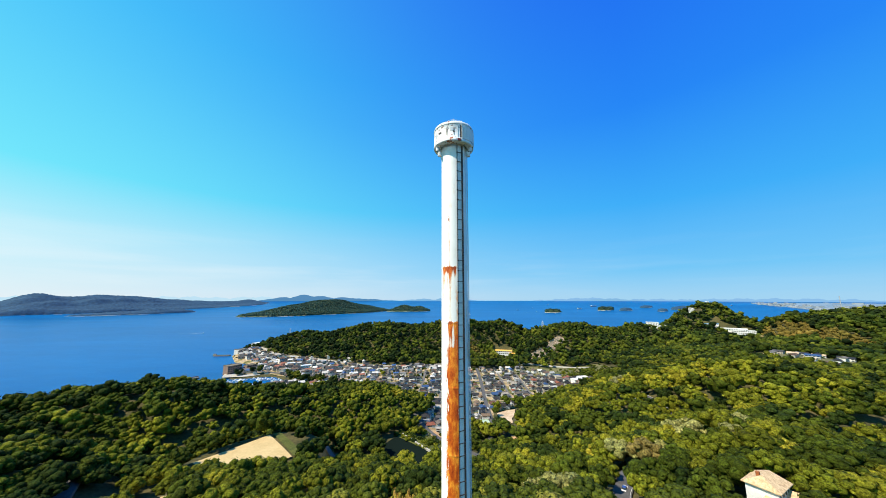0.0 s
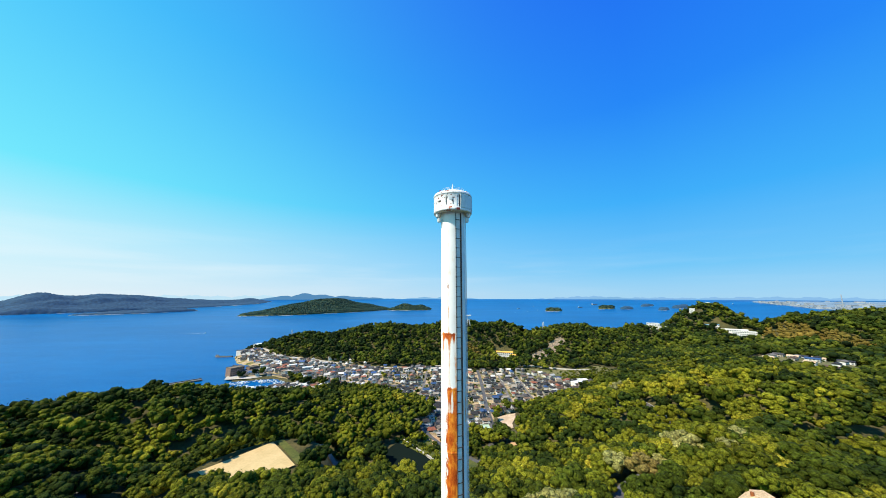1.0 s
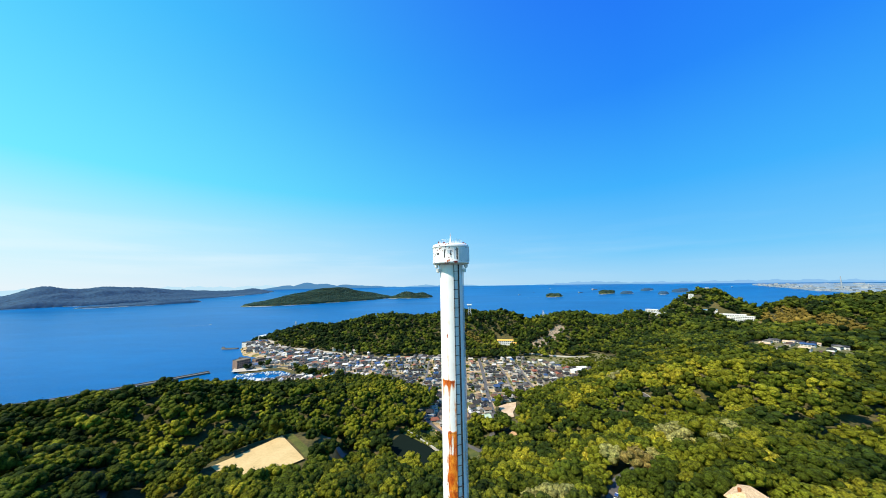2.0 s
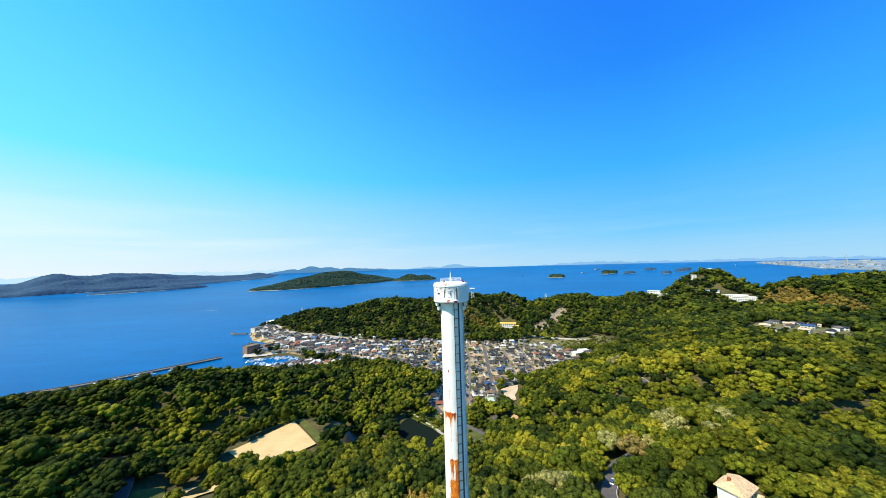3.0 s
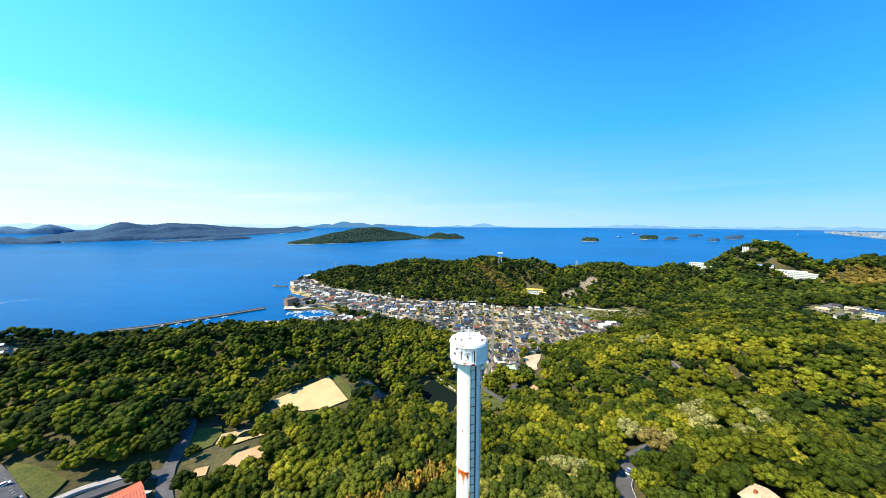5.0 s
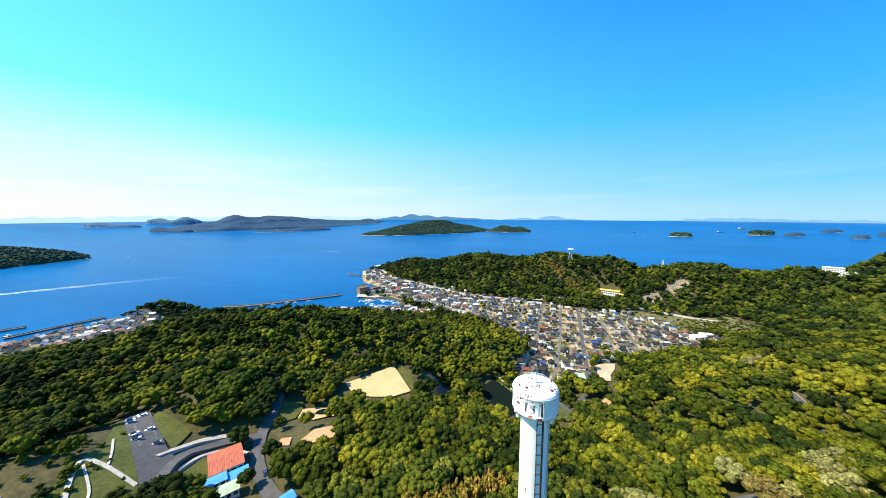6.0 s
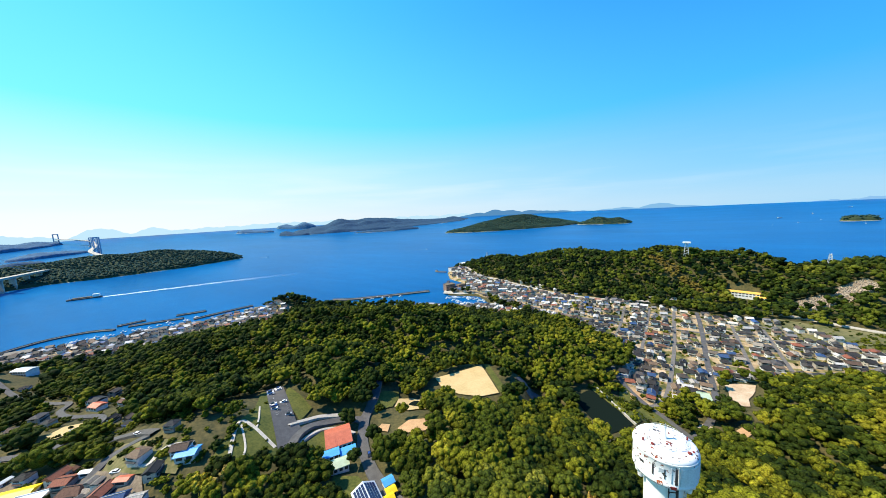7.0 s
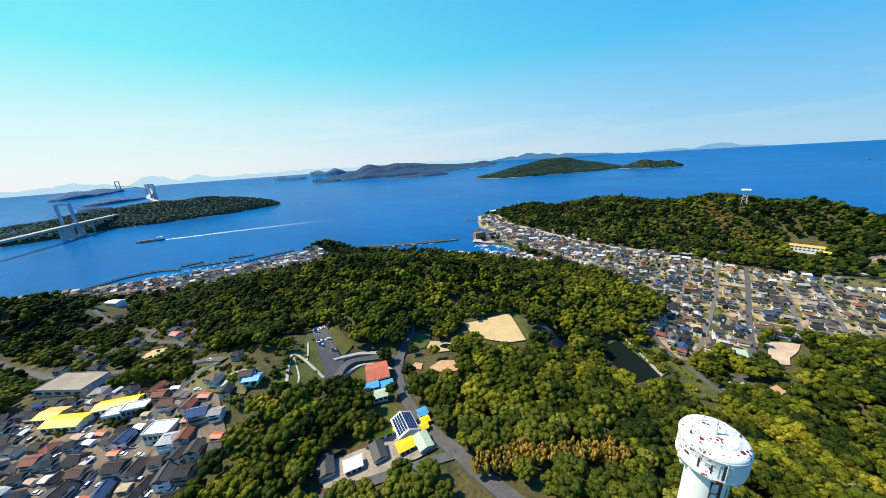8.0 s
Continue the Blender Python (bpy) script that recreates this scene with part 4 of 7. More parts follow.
def open_ground(x, y):
    """True where no wood grows."""
    no = inland(x, y) < 9
    for key, (pts, *_) in CLEAR.items():
        no |= in_poly(x, y, pts) | (line_dist(x, y, pts + pts[:1]) < 3.0)
        for ahead in FORELAND.get(key, ()):
            no |= in_poly(x, y + ahead, pts)
    for pts in VILLAGES.values():
        no |= in_poly(x, y, pts)
    no |= in_poly(x, y, POND) | (line_dist(x, y, POND + POND[:1]) < 4) | in_poly(x, y + 8, POND) | in_poly(x, y + 14, POND) | in_poly(x - 4, y + 20, POND) | in_poly(x, y, CAR_PARK) | (line_dist(x, y, CAR_PARK + CAR_PARK[:1]) < 3)
    for key, (pts, w) in ROADS.items():
        no |= line_dist(x, y, smooth_line(pts).tolist()) < w / 2 + (4.5 if key in ("ridge_road", "basin_road") else 0.0) + np.where(((x < -151) & (y > 92)) | (x > 30) & (y < 300) & (y > 60) & (x > 70 - (y - 60)) & (np.hypot(x - 70, y - 88) > 24) & (np.hypot(x - 145, y - 130) > 12) & (np.hypot(x - 168, y - 236) > 12), -2.0, 1.6)
    no |= line_dist(x, y, BAMBOO) < 6.5
    for cx, cy, r in GAPS:
        no |= np.hypot(x - cx, y - cy) < r
    return no


GAPS = [(0, 0, 5), (-168.8, 75.7, 8), (-161.5, 85.9, 6), (97.7, 61.2, 9), (91.8, 52.3, 8.5), (86, 45, 8), (729, 716, 22), (709, 738, 17), (743, 696, 20), (727, 682, 20), (711, 807, 14), (537, 717, 20), (452, 352, 16), (484, 330, 14), (194.6, 588, 13), (215, 600, 13), (238, 613, 13), (260, 624, 13), (139.3, 622, 22), (199.4, 413, 12), (-142.8, 64.2, 12), (-132.4, 57, 10), (-126.2, 48.8, 8)]
GAPS += [(-78, 41, 7), (-62, 37, 8.5), (-47, 33, 8.5), (-32, 31, 8), (-18, 30, 7), (-190, 22, 10), (-178, 10, 9), (-201, 36, 9), (-168, 4, 8), (-212, 48, 8)] + [(-370, 4.2, 9), (-361, 2.1, 9), (-585, -23.8, 18), (-566, -24, 15), (-550, -26, 11)] + [(hx, hy, 10) for hx, hy in LOOSE] + [(hx + 9, hy - 1, 9) for hx, hy in LOOSE] + [(hx, hy, 7.5) for hx, hy, *_ in BASIN] + [(p[0], p[1], p[3] * 0.6) for p in SHEDS]


def grove(x, y, g=10.0):
    """Nearest big tree of a loose lattice: distance to it, and two fixed random numbers of its own."""
    ci, cj = np.floor(x / g), np.floor(y / g)
    best, ra, rb = np.full(len(x), 1e9), np.zeros(len(x)), np.zeros(len(x))
    for dx in (-1, 0, 1):
        for dy in (-1, 0, 1):
            a0, b0 = ci + dx, cj + dy
            h1 = np.abs(np.sin(a0 * 12.9898 + b0 * 78.233) * 43758.5453) % 1
            h2 = np.abs(np.sin(a0 * 39.346 + b0 * 11.135) * 24634.6345) % 1
            d = np.hypot(x - (a0 + h1) * g, y - (b0 + h2) * g)
            near = d < best
            best = np.where(near, d, best)
            ra, rb = np.where(near, (h1 * 7.31 + h2 * 3.7) % 1, ra), np.where(near, (h2 * 9.17 + h1) % 1, rb)
    return best, ra, rb


def tints(rng, x, y):
    """Leaf colours: each big tree has its own, in patches of dark, fresh and yellowing crowns."""
    pal = np.array([(0.014, 0.023, 0.004), (0.037, 0.048, 0.005), (0.082, 0.087, 0.007), (0.124, 0.117, 0.010), (0.180, 0.152, 0.016), (0.135, 0.10, 0.030), (0.15, 0.14, 0.06)])
    patch = np.sin(x * 0.031 + 2 * np.sin(y * 0.013)) * np.sin(y * 0.037 + 1.1) + 0.04 * np.clip((x + 10) / 60, 0, 1)
    d, ra, rb = grove(x, y)
    r = 0.78 * ra + 0.22 * rng.uniform(size=len(x)) + 0.17 * patch - 0.13 * np.clip((-x - 60) / 120, 0, 1)
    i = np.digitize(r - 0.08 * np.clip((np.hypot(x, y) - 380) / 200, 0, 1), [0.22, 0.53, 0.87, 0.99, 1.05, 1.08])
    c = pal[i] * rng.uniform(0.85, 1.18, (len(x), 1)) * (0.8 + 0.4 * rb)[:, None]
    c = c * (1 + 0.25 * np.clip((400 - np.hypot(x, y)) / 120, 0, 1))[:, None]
    # Beyond 400 m crowns darken and shift bluer: sea haze put into leaf colour.
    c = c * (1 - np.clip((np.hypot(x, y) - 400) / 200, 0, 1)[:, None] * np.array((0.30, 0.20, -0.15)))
    bamboo = (line_dist(x, y, [(20, 690), (60, 650), (80, 620)]) < 9) | (line_dist(x, y, [(775, 645), (735, 575), (745, 525)]) < 34)
    c[bamboo] = np.array((0.16, 0.12, 0.026)) * (1 - 0.35 * (np.hypot(x, y) > 400))[bamboo][:, None] * rng.uniform(0.8, 1.3, (int(bamboo.sum()), 1))
    blossom = (line_dist(x, y, [(30, 62), (60, 120), (120, 110), (150, 130)]) < 18) & (rb < 0.3)
    c[blossom] = np.array((0.195, 0.190, 0.065)) * rng.uniform(0.8, 1.2, (int(blossom.sum()), 1))
    return c


def scatter(rng, x0, x1, y0, y1, step, keep):
    gx, gy = np.meshgrid(np.arange(x0, x1, step), np.arange(y0, y1, step))
    x = gx.ravel() + rng.uniform(-0.45, 0.45, gx.size) * step
    y = gy.ravel() + rng.uniform(-0.45, 0.45, gx.size) * step
    ok = keep(x, y)
    x, y = x[ok], y[ok]
    ok = ~open_ground(x, y)
    return x[ok], y[ok]


def plant(name, x, y, rng, rmin, rmax, protos, label):
    r = rng.uniform(rmin, rmax, len(x)) * rng.choice([0.75, 0.95, 1.0, 1.0, 1.35], len(x))
    st = rng.uniform(0.85, 1.25, len(x)) * np.where((x > 40) & (np.hypot(x, y) > 120) & (y < 500), 0.92, 1.0)
    z = height(x, y) + r * st * 0.35 + rng.uniform(2.6, 4.0, len(x))
    d, ra, rb = grove(x, y)
    z = z + np.clip(1 - (d / 6.5) ** 2, 0, 1) * (1.2 + 2.6 * rb) - np.where((x < -240) & (y < 30), 2.2, 0.0)
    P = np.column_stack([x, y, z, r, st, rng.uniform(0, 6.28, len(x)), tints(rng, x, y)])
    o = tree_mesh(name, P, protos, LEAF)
    return tagged(o, label, "woods", kind="stuff")


rng = np.random.default_rng(11)
tree_protos = [crown_points(rng, 15, 190, 0.10) for _ in range(8)]
near_protos = [crown_points(rng, 11, 70, 0.13) for _ in range(10)]
mid_protos = [crown_points(rng, 7, 26, 0.18) for _ in range(9)]
isle_protos = [crown_points(rng, 2, 4, 0.5) for _ in range(4)]
far_protos = [crown_points(rng, 4, 8, 0.32) for _ in range(6)]


def dist0(x, y):
    return np.hypot(x, y + 30)


def lone_trees(x, y, rng):
    """The nearest trees, one by one: a tapered trunk with limbs under a leafy crown."""
    meshes = []
    for k, (V, F) in enumerate(tree_protos):
        me = bpy.data.meshes.new("crown")
        me.from_pydata([tuple(map(float, v)) for v in V], [], [tuple(map(int, f)) for f in F])
        me.polygons.foreach_set("use_smooth", [True] * len(me.polygons))
        me.materials.append(LEAF_ONE)
        meshes.append(me)
    bm = bmesh.new()
    cyl(bm, pose(0, 0, -1.25), 0.085, 0.05, 1.1, 7)
    for k in range(4):
        t = k * 1.6
        bar(bm, (0, 0, -0.5), (0.42 * math.cos(t), 0.42 * math.sin(t), 0.05), 0.028, 5)
    trunk = bpy.data.meshes.new("trunk")
    bm.to_mesh(trunk)
    bm.free()
    trunk.materials.append(BARK)
    for px, py in zip(x, y):
        r = rng.uniform(4.2, 6.1)
        e = empty("tree", pose(px, py, ground_at(px, py) + r * 1.12, 0, 0, rng.uniform(0, 360)), "rounded broadleaf tree with dense green crown", "tree", "trees on the hill")
        e.scale = (r, r, r * rng.uniform(0.9, 1.2))
        for nm, me in (("trunk", trunk), ("crown", meshes[rng.integers(len(meshes))])):
            o = new(nm, me)
            o.parent = e


x, y = scatter(rng, -330, 300, -60, 330, 6.7, lambda x, y: dist0(x, y) < 235)
front = (y > 20 - 0.5 * np.abs(x)) & (x > -190) & (x < 120)
order = np.argsort(np.where(front, dist0(x, y), 1e9))
lone, rest = order[:290], order[290:]
lone_trees(x[lone], y[lone], rng)
plant("woods", x[rest], y[rest], rng, 4.5, 6.5, near_protos, "dense broadleaf wood of rounded mixed green crowns")
x, y = scatter(rng, -680, 520, -260, 560, 7.6, lambda x, y: (dist0(x, y) >= 235) & (dist0(x, y) < 520) & ((y > -140) | (x < -150)))
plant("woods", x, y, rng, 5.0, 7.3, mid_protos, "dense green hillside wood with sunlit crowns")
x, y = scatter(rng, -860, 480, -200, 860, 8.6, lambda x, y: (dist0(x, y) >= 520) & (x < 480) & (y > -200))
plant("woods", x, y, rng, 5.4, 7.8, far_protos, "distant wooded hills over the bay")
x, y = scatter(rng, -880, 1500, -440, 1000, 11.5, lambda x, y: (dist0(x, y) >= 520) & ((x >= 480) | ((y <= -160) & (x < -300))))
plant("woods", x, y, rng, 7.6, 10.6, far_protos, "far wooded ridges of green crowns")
x, y = scatter(rng, -780, 1000, -460, -60, 22, lambda x, y: (dist0(x, y) > 20) & (dist0(x, y) < 900) & ((dist0(x, y) >= 520) | (y < -140)) & (x > -150))
plant("woods", x, y, rng, 12, 16, far_protos, "wood on the slope behind the tower")


# ---------------------------------------------------------------- islands
def island(cx, cy, length, depth, turn, tops, label, seed, trees=True, step=12):
    """A wooded island with beaches here and there. tops: (place along, height, spread along, spread across)."""
    rg = np.random.default_rng(seed)
    c, s = math.cos(radians(turn)), math.sin(radians(turn))
    cell = 8.0 if not trees else 6.0
    nu, nv = int(length * 1.06 / cell), int(depth * 1.1 / cell)

    def shore(u, v):
        t = np.arctan2(v / depth, u / length)
        wave = 1 + 0.07 * np.sin(3 * t + seed) + 0.05 * np.sin(7 * t + 2 * seed) + 0.03 * np.sin(13 * t + seed)
        return ((np.abs(u) / (length / 2)) ** 2.4 + (np.abs(v) / (depth / 2)) ** 2) * wave

    def h(u, v):
        q = shore(u, v)
        edge = np.clip((1 - q) * 6, 0, 1) ** 0.7
        z = 0 * u
        for p, hh, su, sv in tops:
            z = z + (hh * np.exp(-0.5 * (((u - p) / su) ** 2 + (v / sv) ** 2))) ** 2
        z = (np.sqrt(z) + 5) * edge * (1 + 0.10 * np.sin(u * 0.021 + 2 * np.sin(v * 0.025)) * np.sin(v * 0.03 + u * 0.012))
        return np.where(q < 1.0, 1.4 + z, -4.0)
    u, v = np.meshgrid(np.linspace(-0.53, 0.53, nu) * length, np.linspace(-0.55, 0.55, nv) * depth)
    z = h(u, v)
    z = z + np.where(z > 4.5, rg.uniform(0, 5.5, z.shape), 0)
    X, Y = cx + u * c - v * s, cy + u * s + v * c
    V = np.stack([X, Y, z + sea_level(np.hypot(X, Y + 35))], 2).reshape(-1, 3)
    i = (np.arange(nv - 1)[:, None] * nu + np.arange(nu - 1)[None]).ravel()
    F = np.stack([i, i + 1, i + 1 + nu, i + nu], 1)
    F = F[z.ravel()[F].max(axis=1) > -3]
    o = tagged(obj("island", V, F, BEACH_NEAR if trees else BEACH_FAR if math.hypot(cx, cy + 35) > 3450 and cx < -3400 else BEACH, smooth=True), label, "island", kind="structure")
    o.data.attributes.new("rise", "FLOAT", "POINT").data.foreach_set("value", z.ravel())
    if trees:
        gu, gv = np.meshgrid(np.arange(-length / 2, length / 2, step), np.arange(-depth / 2, depth / 2, step))
        gu = gu.ravel() + rg.uniform(-0.45, 0.45, gu.size) * step
        gv = gv.ravel() + rg.uniform(-0.45, 0.45, gv.size) * step
        ok = shore(gu, gv) < 0.985
        gu, gv = gu[ok], gv[ok]
        X, Y = cx + gu * c - gv * s, cy + gu * s + gv * c
        r = rg.uniform(0.6, 0.9, len(X)) * step
        # Island crowns are bluer than the hill woods: haze put into the leaf colour.
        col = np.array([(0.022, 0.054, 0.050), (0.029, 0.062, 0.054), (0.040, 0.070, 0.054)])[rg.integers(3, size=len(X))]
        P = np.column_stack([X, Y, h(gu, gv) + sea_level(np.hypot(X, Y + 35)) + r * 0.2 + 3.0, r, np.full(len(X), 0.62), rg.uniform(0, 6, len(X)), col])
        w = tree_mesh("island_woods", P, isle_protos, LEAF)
        tagged(w, "green woods covering " + label.split(" with")[0], "woods", kind="stuff")
    return o


island(-963, 2708, 1370, 543, 54, [(-80, 86, 220, 115), (160, 78, 190, 105), (-350, 46, 140, 90), (420, 40, 120, 75)], "near wooded island with a thin pale beach", 1)
island(-272, 3009, 435, 197, 8, [(-40, 48, 75, 50), (110, 36, 50, 42)], "two-humped wooded islet with a thin pale beach", 2)
island(-1860, 106.8, 1193, 389, 72, [(20, 48, 100, 85), (150, 54, 90, 85), (290, 60, 90, 78), (400, 44, 80, 62), (500, 24, 60, 42), (-120, 38, 100, 75), (-280, 24, 110, 75)], "long wooded island with a sandy shore", 3, True, 9)
island(-1700, -60, 330, 150, 105, [(-40, 20, 90, 40), (80, 16, 70, 36)], "low wooded islet under the bridge", 18, True, 9)
island(-2333, 2427, 725, 130, 55, [(110, 30, 90, 28), (-90, 12, 110, 26), (250, 16, 60, 24)], "low dark wooded islet with a pale shore", 4, False)
island(-2750, 2900, 2420, 560, 64, [(-630, 118, 120, 130), (-460, 82, 130, 120), (-280, 116, 150, 130), (-40, 92, 150, 120), (220, 70, 170, 100), (480, 46, 170, 80), (760, 32, 140, 70), (980, 48, 110, 70), (-860, 58, 130, 90), (-1050, 34, 110, 70)], "large hilly island with several peaks", 5, False)
island(-3150, 1830, 330, 120, 30, [(-90, 34, 60, 36), (60, 14, 90, 30)], "low wooded point off the large island", 15, False)
island(-3975, 1820, 420, 120, 45, [(-110, 30, 70, 40), (60, 16, 110, 36)], "low distant island of hazy woods", 16, False)
island(-3943, 2334, 560, 140, 31, [(-150, 46, 90, 50), (130, 70, 100, 55)], "distant double-peaked island", 17, False)
island(1060, 2740, 150, 72, 4, [(-20, 20, 45, 30), (40, 16, 30, 25)], "small rocky islet with trees", 6)
island(1700, 3010, 200, 82, 20, [(-30, 24, 60, 35), (70, 18, 45, 30)], "small wooded islet with a pale shore", 7)
island(1850, 2920, 150, 62, 20, [(0, 18, 60, 30)], "low wooded islet with a pale shore", 8, False)
island(2080, 2740, 130, 60, 30, [(0, 16, 50, 30)], "small rocky islet with trees", 9, False)
island(2420, 2960, 320, 92, 35, [(-60, 16, 90, 40), (90, 14, 60, 40)], "flat distant islet with low woods", 10, False)
island(2270, 3230, 220, 70, 30, [(0, 12, 60, 40)], "flat distant islet with low woods", 11, False)
island(-2815, 75, 170, 80, 60, [(0, 16, 60, 34)], "low islet beside the bridge", 12, False)
island(-3480, 217, 460, 150, 126, [(-60, 26, 90, 45), (80, 18, 80, 40)], "low wooded island beside the bridge", 13, False)
island(-4400, 126, 700, 220, 137, [(-140, 44, 110, 60), (120, 36, 130, 60)], "wooded island far along the bridge", 14, False)

# a row of tall golden bamboo along the road
rb = np.random.default_rng(77)
bx, by = np.meshgrid(np.arange(-62, 0, 1.9), np.arange(32, 92, 1.9))
bx, by = bx.ravel() + rb.uniform(-0.8, 0.8, bx.size), by.ravel() + rb.uniform(-0.8, 0.8, bx.size)
near = line_dist(bx, by, BAMBOO) < 4.6
bx, by = bx[near], by[near]
br = rb.uniform(1.1, 1.7, len(bx))
bs = rb.uniform(2.6, 3.8, len(bx))
bc = np.array([(0.27, 0.185, 0.030), (0.22, 0.165, 0.030), (0.16, 0.15, 0.024), (0.30, 0.20, 0.05)])[rb.integers(4, size=len(bx))] * rb.uniform(0.75, 1.15, (len(bx), 1))
bamboo_rows = tree_mesh("bamboo", np.column_stack([bx, by, height(bx, by) + 4.2 + rb.uniform(-1, 1.4, len(bx)), br, bs, rb.uniform(0, 6.28, len(bx)), bc]), far_protos, LEAF)
tagged(bamboo_rows, "dense row of tall golden yellow bamboo plumes", "bamboo", kind="stuff")

# ---------------------------------------------------------------- tower
FOOT = ground_at(0, 0) - 0.5
tower = empty("observation_tower", pose(0, 0, 0), "tall white steel observation tower with rust streaks and a round drum", "tower")
bm = bmesh.new()
lathe(bm, [(1.5, FOOT), (1.5, 147.2)], 64, False)
part("column", bm, TOWER, tower, "white steel column with long rust runs", True)
for z in (132.3, 126.2, 119.5, 113.0, 106.5, 100.0, 93.5, 87.0, 80.5):
    bm = bmesh.new()
    lathe(bm, [(1.502, z - 0.09), (1.522, z - 0.08), (1.522, z - 0.012), (1.508, z), (1.522, z + 0.012), (1.522, z + 0.08), (1.502, z + 0.09)], 64, False)
    part("flange", bm, TOWER, tower)
bm = bmesh.new()
lathe(bm, [(1.9, FOOT - 1), (1.9, FOOT + 1.2), (1.52, FOOT + 1.4)], 32, False)
part("footing", bm, CONCRETE, tower, "concrete footing")
# drum: floor ring, skirt, wall with a door slot, rounded shoulder and roof
bm = bmesh.new()
lathe(bm, [(1.52, 147.25), (1.75, 147.02), (2.2, 146.98), (2.42, 147.06), (2.46, 147.16), (2.46, 147.32), (2.43, 147.36), (2.43, 149.18), (2.46, 149.24), (2.44, 149.42), (2.36, 149.58), (2.15, 149.70), (1.2, 149.84), (0.0, 149.88)], 72, False)
part("drum", bm, DRUM, tower, "white drum with flaked paint", True)
bm = bmesh.new()
lathe(bm, [(2.435, 149.2), (2.485, 149.22), (2.485, 149.32), (2.435, 149.34)], 72, False)
part("top_band", bm, WHITE, tower)


def on_drum(ang, r, z):
    """Place on the drum's wall: angle in degrees from the front, clockwise seen from below (to the right)."""
    t = radians(ang)
    return pose(r * math.sin(t), -r * math.cos(t), z, 0, 0, ang)


for ang, w, z0, z1, mat in ((-22, 0.13, 147.75, 148.75, DARK), (18, 0.26, 147.5, 149.0, DARK), (-2, 0.08, 147.8, 148.7, DARK), (-8, 0.36, 148.35, 148.70, STEEL), (9, 0.05, 147.6, 149.0, STEEL), (-45, 0.40, 148.2, 148.42, DARK), (-62, 0.05, 147.6, 148.6, STEEL)):
    bm = bmesh.new()
    bmesh.ops.create_cube(bm, size=1, matrix=on_drum(ang, 2.425, (z0 + z1) / 2) @ Matrix.Diagonal((w, 0.06, z1 - z0, 1)))
    part("slot", bm, mat, tower)
bm = bmesh.new()                         # curved access panel, proud of the drum
prof = [(2.44, 147.42), (2.485, 147.42), (2.485, 149.02), (2.44, 149.02)]
cols = [[bm.verts.new((r * math.sin(radians(24 + 55 * k / 12)), -r * math.cos(radians(24 + 55 * k / 12)), zz)) for r, zz in prof] for k in range(13)]
for c0, c1 in zip(cols, cols[1:]):
    for q in range(4):
        bm.faces.new((c0[q], c1[q], c1[(q + 1) % 4], c0[(q + 1) % 4]))
bm.faces.new(cols[0])
bm.faces.new(cols[-1])
part("access_panel", bm, WHITE, tower, "smooth white curved panel")
for ang in (20.5, 81):
    bm = bmesh.new()
    bmesh.ops.create_cube(bm, size=1, matrix=on_drum(ang, 2.48, 148.25) @ Matrix.Diagonal((0.07, 0.07, 1.8, 1)))
    part("panel_post", bm, WHITE, tower)
for ang in (13,):            # rusted brackets under the drum's edge
    bm = bmesh.new()
    bmesh.ops.create_cube(bm, size=1, matrix=on_drum(ang, 2.45, 147.2) @ Matrix.Diagonal((0.40, 0.10, 0.26, 1)))
    part("rusted_bracket", bm, DULL_RED, tower)
for ang in (-70, 70, 140, -140):      # guide sheaves below
    bm = bmesh.new()
    t = radians(ang)
    for rr, zz in ((2.08, 146.55), (1.86, 145.95)):
        m = pose(rr * math.sin(t), -rr * math.cos(t), zz)
        cyl(bm, m, 0.23, 0.27, 0.46, 14)
        cyl(bm, m @ Matrix.Translation((0, 0, -0.06)), 0.17, 0.17, 0.06, 12)
    part("sheave_housing", bm, WHITE, tower)
for ang, r, s in ((-38, 1.5, 0.30), (10, 0.7, 0.22), (28, 0.9, 0.16), (62, 1.9, 0.34), (75, 2.05, 0.2), (-70, 1.2, 0.12), (160, 1.0, 0.15)):
    bm = bmesh.new()
    t = radians(ang)
    z = 149.86 - max(0, r - 1.2) * 0.15
    bmesh.ops.create_icosphere(bm, subdivisions=1, radius=s * 0.55, matrix=pose(r * math.sin(t), -r * math.cos(t), z + s * 0.1) @ Matrix.Diagonal((1, 1, 0.7, 1)))
    part("rusted_fitting", bm, DULL_RED, tower, "small dark red roof fitting")
# railing, lamp and mast on the roof
for k in range(22):
    bm = bmesh.new()
    t = 2 * math.pi * (k + 0.3 * math.sin(k * 5.1)) / 22
    cyl(bm, pose(2.28 * math.cos(t), 2.28 * math.sin(t), 149.55), 0.05, 0.035, 0.10 + 0.05 * math.sin(k * 2.7) ** 2, 6)
    part("rim_stud", bm, WHITE if k % 5 else DULL_RED, tower)
rail = new("railing")
rail.parent = tower
for z in (149.96, 150.12, 150.28):
    bm = bmesh.new()
    ring(bm, z, 1.48, 0.013, 28)
    part("hoop", bm, WHITE, rail)
for k in range(18):
    bm = bmesh.new()
    t = 2 * math.pi * k / 18
    bar(bm, (1.48 * math.cos(t), 1.48 * math.sin(t), 149.74), (1.48 * math.cos(t), 1.48 * math.sin(t), 150.29), 0.013)
    part("post", bm, WHITE, rail)
bm = bmesh.new()
cyl(bm, pose(0, 0, 149.8), 0.16, 0.09, 0.75, 14)
cyl(bm, pose(0, 0, 150.55), 0.08, 0.08, 0.35, 12)
part("lamp_post", bm, WHITE, tower)
